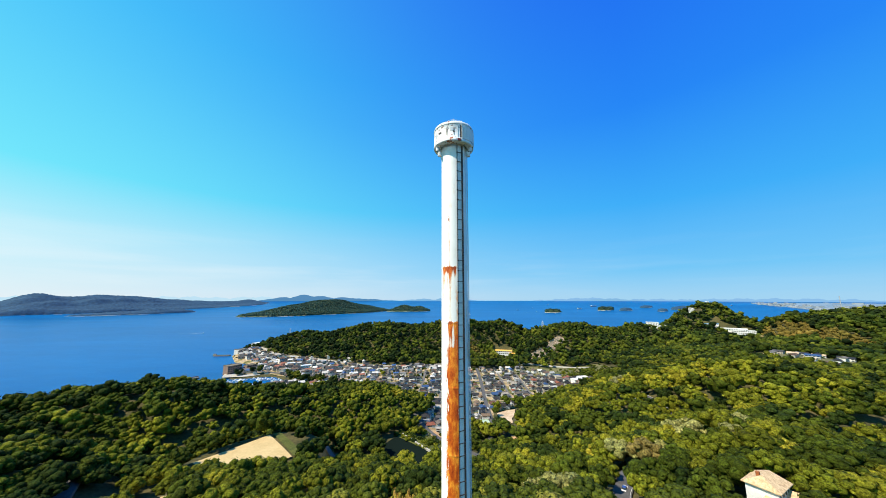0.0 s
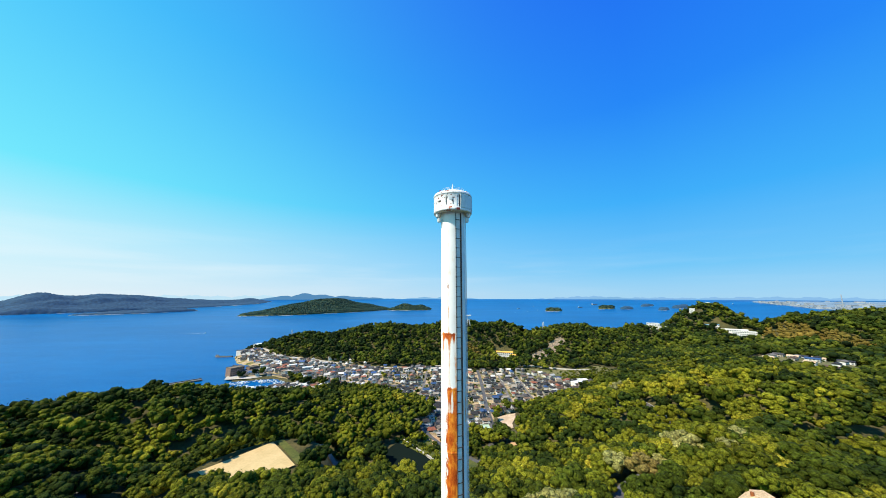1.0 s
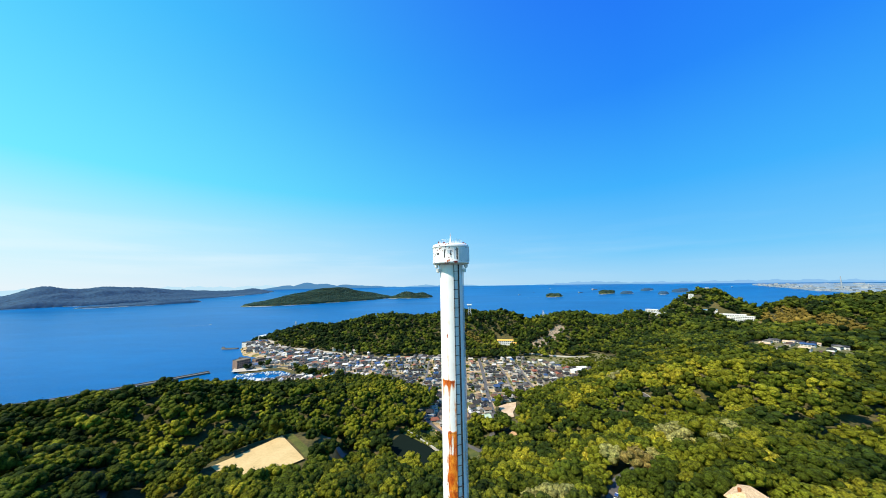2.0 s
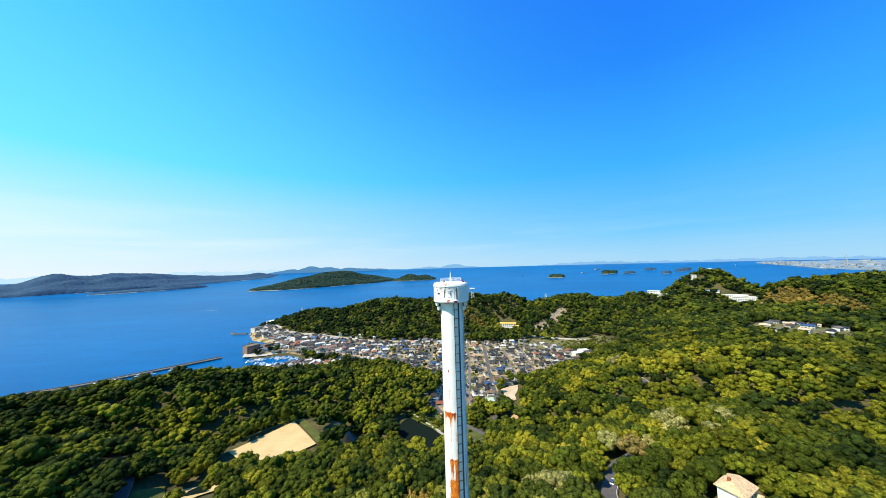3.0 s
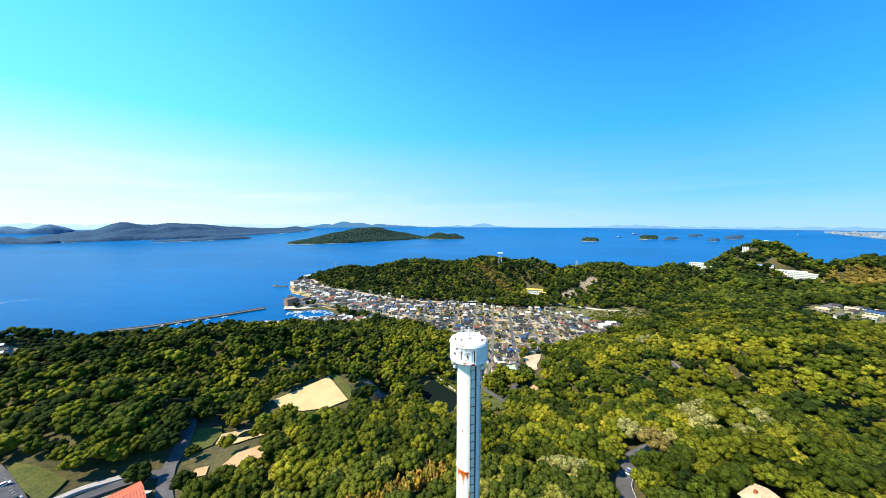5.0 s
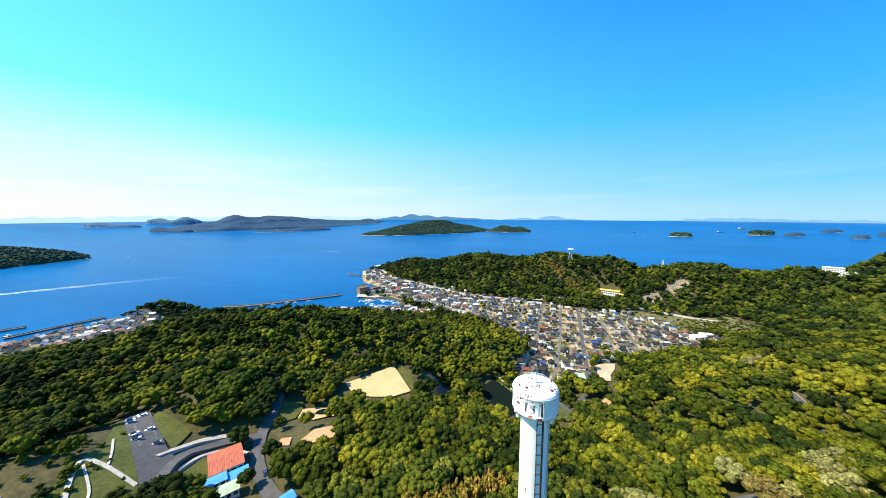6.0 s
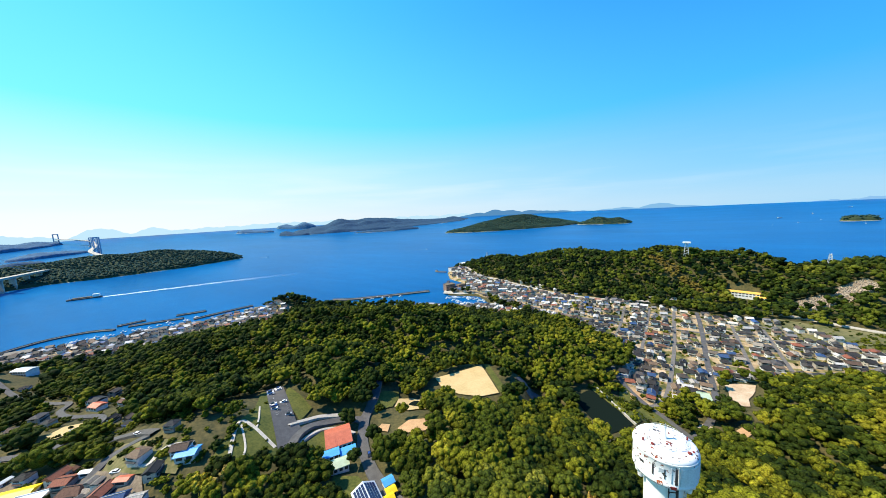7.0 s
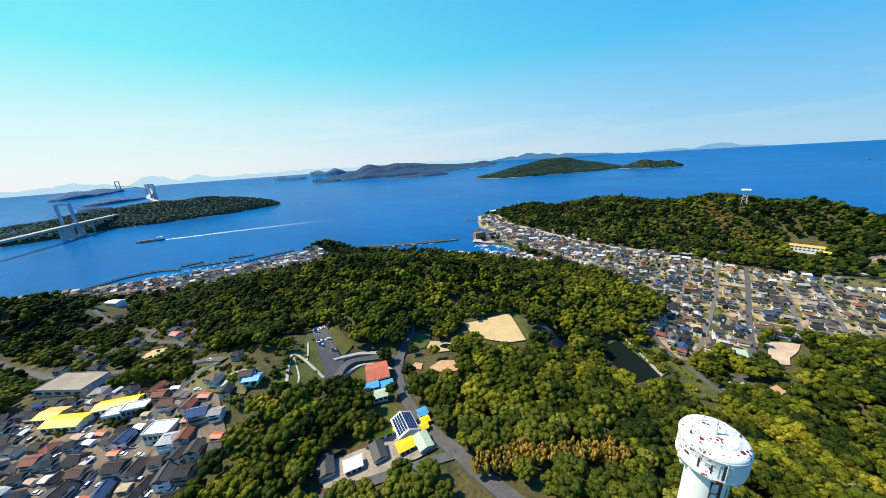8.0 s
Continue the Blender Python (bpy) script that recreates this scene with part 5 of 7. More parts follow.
bm = bmesh.new()
bmesh.ops.create_uvsphere(bm, u_segments=14, v_segments=8, radius=0.11, matrix=pose(0, 0, 150.98))
cyl(bm, pose(0, 0, 151.1), 0.03, 0.012, 0.25, 6)
part("beacon", bm, STEEL, tower, "grey obstruction beacon")
for ang in (-60, 118):
    bm = bmesh.new()
    t = radians(ang)
    cyl(bm, pose(1.9 * math.sin(t), -1.9 * math.cos(t), 149.72), 0.07, 0.07, 0.3, 8)
    part("marker_lamp", bm, DULL_RED, tower, "small red marker lamp")
# guide rail with its brackets, and the service ladder on the right
bm = bmesh.new()
strip = [radians(12 + 23 * k / 8) for k in range(9)]
cols = [[bm.verts.new((1.52 * math.sin(t), -1.52 * math.cos(t), zz)) for zz in (FOOT + 2, 146.9)] for t in strip]
for c0, c1 in zip(cols, cols[1:]):
    bm.faces.new((c0[0], c1[0], c1[1], c0[1]))
part("guide_plate", bm, WHITE, tower, "pale grey guide plate between two rails")
for ang, w, mat in ((11.0, 0.06, DARK), (35.5, 0.15, RAIL)):
    bm = bmesh.new()
    t = radians(ang)
    box(bm, 1.56 * math.sin(t), -1.56 * math.cos(t), FOOT + 2, w, 0.16, 146.9 - FOOT - 2, ang)
    part("guide_rail", bm, mat, tower, "dark brown guide rail")
z = 146.0
while z > 84:
    bm = bmesh.new()
    t = radians(23)
    box(bm, 1.60 * math.sin(t), -1.60 * math.cos(t), z, 0.74, 0.05, 0.055, 23)
    for q in (-0.36, 0.33):
        box(bm, 1.62 * math.sin(t) + q * math.cos(t), -1.62 * math.cos(t) + q * math.sin(t), z - 0.05, 0.10, 0.10, 0.15, 23)
    part("rail_bracket", bm, RAIL, tower)
    z -= 1.18
lad = new("ladder")
lad.parent = tower
for q in (64, 80):
    bm = bmesh.new()
    t = radians(q)
    bar(bm, (1.66 * math.sin(t), -1.66 * math.cos(t), FOOT + 2), (1.66 * math.sin(t), -1.66 * math.cos(t), 146.9), 0.035)
    part("stile", bm, STEEL, lad)
z = 146.6
t0, t1 = radians(64), radians(80)
while z > 92:
    bm = bmesh.new()
    bar(bm, (1.66 * math.sin(t0), -1.66 * math.cos(t0), z), (1.66 * math.sin(t1), -1.66 * math.cos(t1), z), 0.025, 5)
    part("rung", bm, STEEL, lad)
    z -= 0.42


# ---------------------------------------------------------------- houses
def gable(bm, cx, cy, z, w, d, rise, over=0.6, thick=0.22, rz=0.0, hip=0.0):
    """A ridge roof along local x; hip pulls the ridge ends in."""
    m = pose(cx, cy, z, 0, 0, rz)
    a0, b0 = w / 2 + over, d / 2 + over
    rx = w / 2 + over - hip
    drop = rise * over / (d / 2)
    pts = [(-a0, -b0, -drop), (a0, -b0, -drop), (a0, b0, -drop), (-a0, b0, -drop), (-rx, 0, rise), (rx, 0, rise)]
    up_v = [bm.verts.new(m @ Vector(p)) for p in pts]
    lo_v = [bm.verts.new(m @ Vector((p[0], p[1], p[2] - thick))) for p in pts[:4]]
    for f in ((0, 1, 5, 4), (2, 3, 4, 5), (1, 2, 5), (3, 0, 4)):
        bm.faces.new([up_v[i] for i in f])
    for i in range(4):
        bm.faces.new((up_v[i], lo_v[i], lo_v[(i + 1) % 4], up_v[(i + 1) % 4]))
    bm.faces.new(lo_v[::-1])


def house(name, w, d, h, rise, hip, wing, label, wall_mat, roof_mat, group=""):
    """A Japanese house: block with ridge roof, lower wing, porch roof, windows and a door, at the origin."""
    e = empty(name, pose(0, 0, -400), label, "house", group)
    bm = bmesh.new()
    box(bm, 0, 0, -1.5, w, d, h + 1.5)
    if not hip:
        for s in (-1, 1):
            v = [bm.verts.new((s * w / 2, -d / 2, h)), bm.verts.new((s * w / 2, d / 2, h)), bm.verts.new((s * w / 2, 0, h + rise))]
            bm.faces.new(v)
    part("wall", bm, wall_mat, e)
    bm = bmesh.new()
    gable(bm, 0, 0, h, w, d, rise, 0.55, 0.2, 0, hip)
    part("roof", bm, roof_mat, e)
    bm = bmesh.new()
    ridge = w / 2 + 0.55 - hip
    box(bm, 0, 0, h + rise - 0.08, 2 * ridge, 0.34, 0.24)
    part("ridge", bm, roof_mat, e)
    if wing:
        ww, wd, wh = wing
        bm = bmesh.new()
        box(bm, w * 0.5 + ww / 2 - 0.3, -d * 0.12, -1.5, ww, wd, wh + 1.5)
        part("wing", bm, wall_mat, e)
        bm = bmesh.new()
        gable(bm, w * 0.5 + ww / 2 - 0.2, -d * 0.12, wh, ww, wd, 1.1, 0.45, 0.18, 0, 0.0)
        part("wing_roof", bm, roof_mat, e)
    bm = bmesh.new()
    gable(bm, 0, -d / 2 - 0.6, 2.7, w * 0.7, 0.9, 0.35, 0.3, 0.14)
    part("porch_roof", bm, roof_mat, e)
    levels = (1.0, 3.7) if h > 4.5 else (1.0,)
    for zz in levels:
        for s in (-1, 1):
            bm = bmesh.new()
            box(bm, 0.12 * s * w, s * (d / 2 + 0.03), zz, w * 0.52, 0.1, 1.25)
            part("window", bm, GLASS, e)
        bm = bmesh.new()
        box(bm, -w / 2 - 0.03, 0, zz, 0.1, d * 0.3, 1.1)
        part("window", bm, GLASS, e)
    return e


PROTOS = [
    house("house", 9.5, 7.6, 5.4, 2.0, 0.0, (4.2, 5.2, 2.9), "two-storey house with a tiled ridge roof in the village", WALL, ROOF, "village houses"),
    house("house", 8.6, 7.8, 5.5, 1.9, 3.2, None, "two-storey house with a tiled hip roof in the village", WALL, ROOF, "village houses"),
    house("house", 10.5, 7.0, 3.1, 2.1, 2.0, (3.6, 4.5, 2.5), "single-storey house with a heavy tiled roof", WALL, ROOF, "village houses"),
    house("house", 8.0, 7.2, 5.6, 1.3, 0.0, None, "plain two-storey house with a low ridge roof", WALL, ROOF, "village houses"),
    house("house", 7.6, 6.8, 5.4, 2.3, 0.0, (3.2, 4.4, 2.8), "narrow two-storey house with a steep roof", WALL, ROOF, "village houses"),
]
rngh = random.Random(21)
taken = []


def free(x, y, r):
    return all((x - px) ** 2 + (y - py) ** 2 > (r + pr) ** 2 for px, py, pr in taken)


def put_house(x, y, rz, s=1.0, which=None):
    k = rngh.randrange(len(PROTOS)) if which is None else which
    m = pose(x, y, ground_at(x, y) + 0.5, 0, 0, rz)
    o = copy_thing(PROTOS[k], m)
    o.scale = (s, s, s)
    return o


ROAD_LINES = {k: smooth_line(p).tolist() for k, (p, w) in ROADS.items()}


def off_road(x, y, gap):
    q = np.array([x]), np.array([y])
    return all(float(line_dist(*q, pts)[0]) > ROADS[k][1] / 2 + gap for k, pts in ROAD_LINES.items())


count, plots = 0, []
for i in range(-5, 33):
    for j in range(-3, 27):
        x = -48 + i * 9.3 + rngh.uniform(-1.9, 1.9) + (j % 3) * 1.8
        y = 252 + j * 9.2 + rngh.uniform(-1.7, 1.7) + (i % 2) * 1.4
        if y > 470 or not bool(in_poly(np.array([x]), np.array([y]), VILLAGES["valley"])[0]):
            continue
        if rngh.random() < 0.13:
            if off_road(x, y, 5.0) and free(x, y, 4.4):
                plots.append((x, y))
                taken.append((x, y, 4.4))
            continue
        if count < 390 and off_road(x, y, 3.0) and free(x, y, 3.5):
            put_house(x, y, rngh.choice((0, 0, 90, 180, 270)) + rngh.uniform(-13, 13) + 3, rngh.uniform(0.62, 0.92))
            taken.append((x, y, 4.0))
            count += 1
for k, (x, y) in enumerate(plots):
    a0 = rngh.uniform(3.6, 5.0)
    quad = [(x - a0, y - 4.4), (x + a0, y - 4.4), (x + a0, y + 4.4), (x - a0, y + 4.4)]
    tagged(drape("vegetable_plot", quad, (EARTH, GRASS, SCRUB, BARE)[k % 4], 0.55, 3.0), ("brown dug vegetable plot", "green kitchen garden plot", "weedy olive plot", "pale gravel lot")[k % 4] + " between village houses", "plot", "village plots")
for x, y, turn in BASIN:
    if off_road(x, y, 3.0) and free(x, y, 3.4):
        put_house(x, y, turn, rngh.uniform(0.58, 0.88))
        taken.append((x, y, 3.9))
for p in PROTOS:
    for ch in (*p.children_recursive, p):
        bpy.data.objects.remove(ch)


def far_houses(name, poly, step, seed, label, turn=20):
    """Many small houses of a far village, joined."""
    rg = np.random.default_rng(seed)
    xs, ys = [p[0] for p in poly], [p[1] for p in poly]
    gx, gy = np.meshgrid(np.arange(min(xs), max(xs), step), np.arange(min(ys), max(ys), step))
    x = gx.ravel() + rg.uniform(-0.25, 0.25, gx.size) * step
    y = gy.ravel() + rg.uniform(-0.25, 0.25, gx.size) * step
    ok = in_poly(x, y, poly) & (inland(x, y) > 9)
    for k, pts in ROAD_LINES.items():
        ok &= line_dist(x, y, pts) > ROADS[k][1] / 2 + 3.2
    x, y = x[ok], y[ok]
    z = height(x, y) + 0.2
    V, F, C, n = [], [], [], 0
    walls = np.array([(0.78, 0.73, 0.65), (0.70, 0.64, 0.55), (0.56, 0.49, 0.39), (0.74, 0.71, 0.66), (0.46, 0.38, 0.28), (0.38, 0.31, 0.25)])
    roofs = np.array([(0.042, 0.041, 0.041), (0.065, 0.062, 0.06), (0.11, 0.105, 0.10), (0.20, 0.19, 0.19), (0.12, 0.08, 0.06), (0.033, 0.032, 0.033), (0.42, 0.41, 0.40), (0.05, 0.047, 0.046), (0.04, 0.10, 0.26), (0.06, 0.057, 0.055), (0.16, 0.10, 0.07), (0.03, 0.03, 0.031), (0.32, 0.12, 0.07), (0.24, 0.17, 0.11), (0.028, 0.027, 0.027), (0.70, 0.68, 0.64), (0.50, 0.45, 0.38), (0.045, 0.044, 0.046), (0.60, 0.56, 0.50)])
    for px, py, pz in zip(x, y, z):
        w, d, h, r = rg.uniform(5.5, 9.5), rg.uniform(4.5, 6.5), rg.choice([3.0, 5.2, 5.4]), rg.uniform(1.2, 2.2)
        t = radians(turn + rg.normal() * 8 + rg.choice([0, 90]))
        c, s = math.cos(t), math.sin(t)
        wc, rc = walls[rg.integers(len(walls))], roofs[rg.integers(len(roofs))]
        a0, b0 = w / 2, d / 2
        A, B = a0 + 0.5, b0 + 0.5
        P = [(-a0, -b0, -1.5), (a0, -b0, -1.5), (a0, b0, -1.5), (-a0, b0, -1.5), (-a0, -b0, h), (a0, -b0, h), (a0, b0, h), (-a0, b0, h),
             (-A, -B, h - 0.2), (A, -B, h - 0.2), (A, B, h - 0.2), (-A, B, h - 0.2), (-A, 0, h + r), (A, 0, h + r)]
        Q = [(0, 1, 5, 4), (1, 2, 6, 5), (2, 3, 7, 6), (3, 0, 4, 7), (8, 9, 13, 12), (10, 11, 12, 13), (9, 10, 13), (11, 8, 12), (8, 11, 10, 9)]
        col = [wc] * 8 + [rc] * 6
        for q in (-0.28, 0.28):
            for sgn in (-1, 1):
                k = len(P)
                zz = h - 1.9
                P += [(q * w - 0.9, sgn * (b0 + 0.06), zz), (q * w + 0.9, sgn * (b0 + 0.06), zz), (q * w + 0.9, sgn * (b0 + 0.06), zz + 1.1), (q * w - 0.9, sgn * (b0 + 0.06), zz + 1.1)]
                Q.append((k, k + 1, k + 2, k + 3))
                col += [(0.03, 0.035, 0.04)] * 4
        V += [(px + u * c - v * s, py + u * s + v * c, pz + ww) for u, v, ww in P]
        F += [tuple(n + i for i in f) for f in Q]
        C += col
        n += len(P)
    o = obj(name, V, F, TINT)
    at = o.data.attributes.new("tint", "FLOAT_COLOR", "POINT")
    at.data.foreach_set("color", np.concatenate([np.array(C), np.ones((len(C), 1))], 1).ravel())
    return tagged(o, label, "houses", kind="stuff")


far_houses("harbour_houses", VILLAGES["harbour"], 10.4, 31, "close-packed tiled houses of the harbour village", 25)
far_houses("shore_houses", VILLAGES["shore"], 9.6, 32, "close-packed grey and white houses along the shore", 50)
far_houses("valley_houses", [(-88, 472), (190, 472), (150, 520), (0, 540), (-90, 510)], 12.0, 33, "small houses at the village edge", 10)
far_houses("inlet_houses", VILLAGES["inlet"], 10.5, 35, "houses close along the water of the inlet", 30)
far_houses("slope_houses", [(-300, 585), (-190, 610), (-150, 585), (-200, 572)], 12.0, 34, "houses climbing the foot of the wooded hill", 10)


# ---------------------------------------------------------------- larger buildings
def block(name, x, y, rz, w, d, h, label, wall_mat, roof_mat, rise=0.0, storeys=2, bays=6, category="building", z=None, overhang=0.5):
    """A building with rows of windows and a ridge roof, or a flat one with a parapet where rise is 0."""
    e = empty(name, pose(x, y, ground_at(x, y) + 0.4 if z is None else z, 0, 0, rz), label, category)
    bm = bmesh.new()
    box(bm, 0, 0, -3, w, d, h + 3)
    if rise:
        for s in (-1, 1):
            v = [bm.verts.new((s * w / 2, -d / 2, h)), bm.verts.new((s * w / 2, d / 2, h)), bm.verts.new((s * w / 2, 0, h + rise))]
            bm.faces.new(v)
    part("wall", bm, wall_mat, e)
    bm = bmesh.new()
    if rise:
        gable(bm, 0, 0, h, w, d, rise, overhang, 0.2)
    else:
        box(bm, 0, 0, h, w + 0.5, d + 0.5, 0.3, 0, 0.08)
        for s in (-1, 1):
            box(bm, 0, s * (d / 2 + 0.1), h + 0.3, w + 0.5, 0.25, 0.5)
            box(bm, s * (w / 2 + 0.1), 0, h + 0.3, 0.25, d - 0.2, 0.5)
    part("roof", bm, roof_mat, e)
    sh = h / storeys
    for k in range(storeys):
        for s in (-1, 1):
            for i in range(bays):
                bm = bmesh.new()
                box(bm, (i + 0.5) / bays * w - w / 2, s * (d / 2 + 0.03), k * sh + sh * 0.3, w / bays * 0.62, 0.12, sh * 0.45)
                part("window", bm, GLASS, e)
    return e


hall = block("hall", -142.8, 64.2, 57, 13, 15.5, 5.0, "hall with a red ribbed tin roof beside a curving road", WALL, RED_TIN, 2.2, 1, 5, "hall")
for k in range(-7, 8):
    for s in (-1, 1):
        bm = bmesh.new()
        bar(bm, (k * 0.92, s * 8.1, 5.0), (k * 0.92, s * 0.1, 7.26), 0.06, 4)
        part("seam", bm, RED_TIN, hall)
block("blue_shed", -135.5, 54, 57, 7.5, 5.0, 3.0, "low shed with a bright blue tin roof", WALL, BLUE_TIN, 0.6, 1, 3, "shed")
block("blue_shed", -130.8, 61.1, 57, 7.5, 5.0, 3.3, "low shed with a bright blue tin roof", WALL, BLUE_TIN, 0.6, 1, 3, "shed")
block("green_shed", -126.7, 49.9, 57, 12.5, 6.0, 3.4, "long shed with a pale green roof", WALL, GREEN_TIN, 0.9, 1, 5, "shed")
# house with solar panels and yellow lean-to roofs
sol = block("solar_house", -95.2, 42.6, -24, 11.6, 9.6, 4.6, "house with solar panels on both roof slopes", WALL, STEEL, 2.4, 2, 4, "house")
ang = math.degrees(math.atan2(2.4, 4.8))
for s in (-1, 1):
    for i in range(6):
        for j in range(4):
            bm = bmesh.new()
            yy = 0.75 + j * 1.12
            bmesh.ops.create_cube(bm, size=1, matrix=pose((i - 2.5) * 1.75, s * yy, 7.0 - yy * 2.4 / 4.8 + 0.16, -s * ang, 0, 0) @ Matrix.Diagonal((1.6, 1.04, 0.06, 1)))
            part("solar_panel", bm, SOLAR, sol)
for x, y, rz, w, d, mat, lab in ((-100.4, 36.5, 66, 12, 2.6, YELLOW, "lean-to with a bright yellow roof"), (-87, 34.9, 66, 7, 5, YELLOW, "annex with a bright yellow roof"), (-90.1, 51.1, 66, 3.6, 3.2, YELLOW, "small annex with a bright yellow roof"), (-87.5, 47.6, 66, 3.2, 3.0, YELLOW, "small annex with a bright yellow roof"),
                                 (-95.2, 54.7, 66, 4.2, 4.2, BLUE_TIN, "small shed with a blue tin roof"), (-81.4, 40.4, -24, 8, 6, GREEN_TIN, "storehouse with a pale ribbed roof"), (-108.6, 9.1, -28, 9.5, 6.0, DARK, "house with a dark grey metal roof"),
                                 (-95.2, 26.3, -24, 8.5, 5.5, DARK, "house with a dark grey tiled roof"), (-99.3, 16.2, 62, 7, 5, WHITE, "low house with a flat white roof")):
    block("annex", x, y, rz, w, d, 3.2, lab, WALL, mat, 0.8, 1, 3, "house")
# basin: market sheds with yellow roofs, and a large brown flat one
KINDS = {"Y": (YELLOW, "market shed with a bright yellow roof", 1.2), "O": (ORANGE, "shed with an orange yellow roof", 1.0), "W": (WHITE, "low shop with a white flat roof", 0.0), "B": (YARD, "large shed with a pale brown flat roof", 0.0)}
for x, y, rz, w, d, k in SHEDS:
    block("market_shed", x, y, rz, w, d, 4.4, KINDS[k][1], WALL, KINDS[k][0], KINDS[k][2], 1, 5, "shed")
block("villa", -585, -23.8, 30, 19, 11, 6, "white villa with blue-grey roof on the wooded ridge", WHITE, STEEL, 1.2, 2, 6, "house")
block("tiled_house", -361, 2.1, 20, 9, 7, 3.6, "house with an orange tiled roof", WALL, RED_TIN, 1.4, 1, 3, "house")
block("tiled_house", -373, 3.2, 20, 11, 8, 5.4, "white two-storey house beside the road bend", WHITE, ROOF, 1.4, 2, 4, "house")
block("tiled_house", -176.2, 8.2, 45, 8, 6, 3.0, "small shed with a pale blue roof", WALL, BLUE_TIN, 0.8, 1, 2, "shed")
rngq = random.Random(31)
made = 0
for k in range(500):
    x, y = rngq.uniform(-290, -148), rngq.uniform(-100, -10)
    w, d = rngq.uniform(3.0, 6.0), rngq.uniform(2.4, 3.6)
    if made < 46 and in_poly(np.array([x]), np.array([y]), CLEAR["basin_yard"][0])[0] and free(x, y, 2.1) and off_road(x, y, 2.5) and all(math.hypot(x - p[0], y - p[1]) > p[3] * 0.62 + 2 for p in SHEDS):
        taken.append((x, y, 2.8))
        made += 1
        mat = (WHITE, LANE, RED_TIN, STEEL, BARE, DARK)[made % 6]
        block("store_shed", x, y, 37 + 90 * (made % 2) + rngq.uniform(-8, 8), w, d, 2.3, ("small white tin store shed", "small grey store shed", "small red tin store shed", "small pale steel carport", "small tan store shed", "small dark store shed")[made % 6] + " between houses", WALL, mat, 0.5, 1, 1, "shed", None, 0.25)
# harbour buildings
block("fish_market", -351, 516, 58, 22, 16, 13, "brown four-storey concrete block on the quay", BRICKY, LANES, 0.0, 4, 6)
block("warehouse", -333, 535, 58, 16, 12, 9, "brown concrete warehouse on the quay", BRICKY, LANES, 0.0, 3, 5)
block("warehouse", -455, 710, 70, 30, 16, 8, "cream warehouse at the harbour point", WALL, LANE, 0.0, 3, 8)
block("warehouse", -435, 731, 70, 18, 14, 11, "white hall at the harbour point", WHITE, WHITE, 0.0, 4, 6)
block("cold_store", -235, 537, 30, 17, 9, 6.5, "white cold store in the harbour village", WHITE, WHITE, 0.0, 2, 7)
block("cold_store", -270, 555, 30, 13, 8, 6.5, "white flat-roofed shop in the harbour village", WHITE, WHITE, 0.0, 2, 5)
block("cold_store", -726, -22, 60, 26, 14, 6, "large dark grey shed on the shore", STEEL, DARK, 2.0, 2, 8)
block("cold_store", -654, 104.7, 62, 26, 12, 6, "long white shed on the shore", WHITE, LANE, 1.5, 2, 8)
for k, (x, y, w, d, h) in enumerate(((-313, 527, 20, 10, 6), (-293, 541, 16, 10, 7), (-319, 564, 22, 9, 5), (-357, 614, 24, 11, 6), (-392, 632, 18, 10, 7), (-330, 601, 16, 9, 9), (-259, 518, 18, 9, 6), (-302, 583, 14, 9, 10), (-423, 677, 22, 12, 7), (-405, 657, 16, 10, 5), (-229, 510, 15, 8, 5), (-201, 526, 14, 9, 8))):
    block("harbour_shed", x, y, 30 + (k % 3) * 28, w * 0.72, d * 0.8, h * 0.85, ("white harbour shed with a pale flat roof", "white net store with a grey roof", "cream shop house near the quay")[k % 3], (WHITE, WALL, WALL)[k % 3], (CONCRETE, ROOF, LANE)[k % 3], (0.0, 1.4, 0.0)[k % 3], 2, 5)
block("school", 137.3, 622, -14, 40, 13, 7, "long building with an orange roof below the woods", WHITE, ORANGE, 1.6, 2, 10)
block("school", 158.5, 610, -14, 16, 9, 4.5, "low wing with an orange roof", WHITE, ORANGE, 1.2, 1, 5)
for k in range(6):
    block("shed", -6 + k * 17, 592 + (k % 3) * 2, 4, 14, 7, 4, "row shed with a grey roof under the wood", WALL, ROOF, 1.0, 1, 4, "shed")
block("farm_shed", 200, 416, 20, 16, 9, 4.5, "white shed at the edge of the village", WHITE, WHITE, 1.0, 1, 4, "shed")
block("farm_shed", 215, 427, 20, 18, 9, 4.5, "white shed beside the village fields", WHITE, WHITE, 1.0, 1, 4, "shed")
block("farm_shed", 249, 435, 20, 12, 8, 4.0, "shed with a yellow roof by the trees", WALL, YELLOW, 1.0, 1, 3, "shed")
block("village_office", 43.7, 266, 4, 8, 11, 6.5, "pale block with a flat greenish roof", WHITE, GREEN_TIN, 0.0, 2, 3)
# hilltop resort
block("resort", 743, 696, -42, 50, 13, 12, "long white resort block on the wooded hill", WHITE, WHITE, 0.0, 3, 16)
block("resort", 727, 716, -42, 60, 9, 6.5, "low white wing of the resort", WHITE, WHITE, 0.0, 1, 14)
block("pool_hall", 703, 742, -42, 28, 12, 3, "low hall with a turquoise roof", WHITE, BLUE_TIN, 0.0, 1, 8)
block("hotel", 534, 720, -30, 26, 11, 13, "white stepped hotel on the ridge", WHITE, WHITE, 0.0, 4, 8)
block("hotel", 546, 708, -30, 20, 10, 8, "lower white hotel wing on the ridge", WHITE, WHITE, 0.0, 3, 6)
block("lookout", 711, 807, -35, 12, 8, 10, "white tower house near the hilltop", WHITE, WHITE, 0.0, 4, 4)
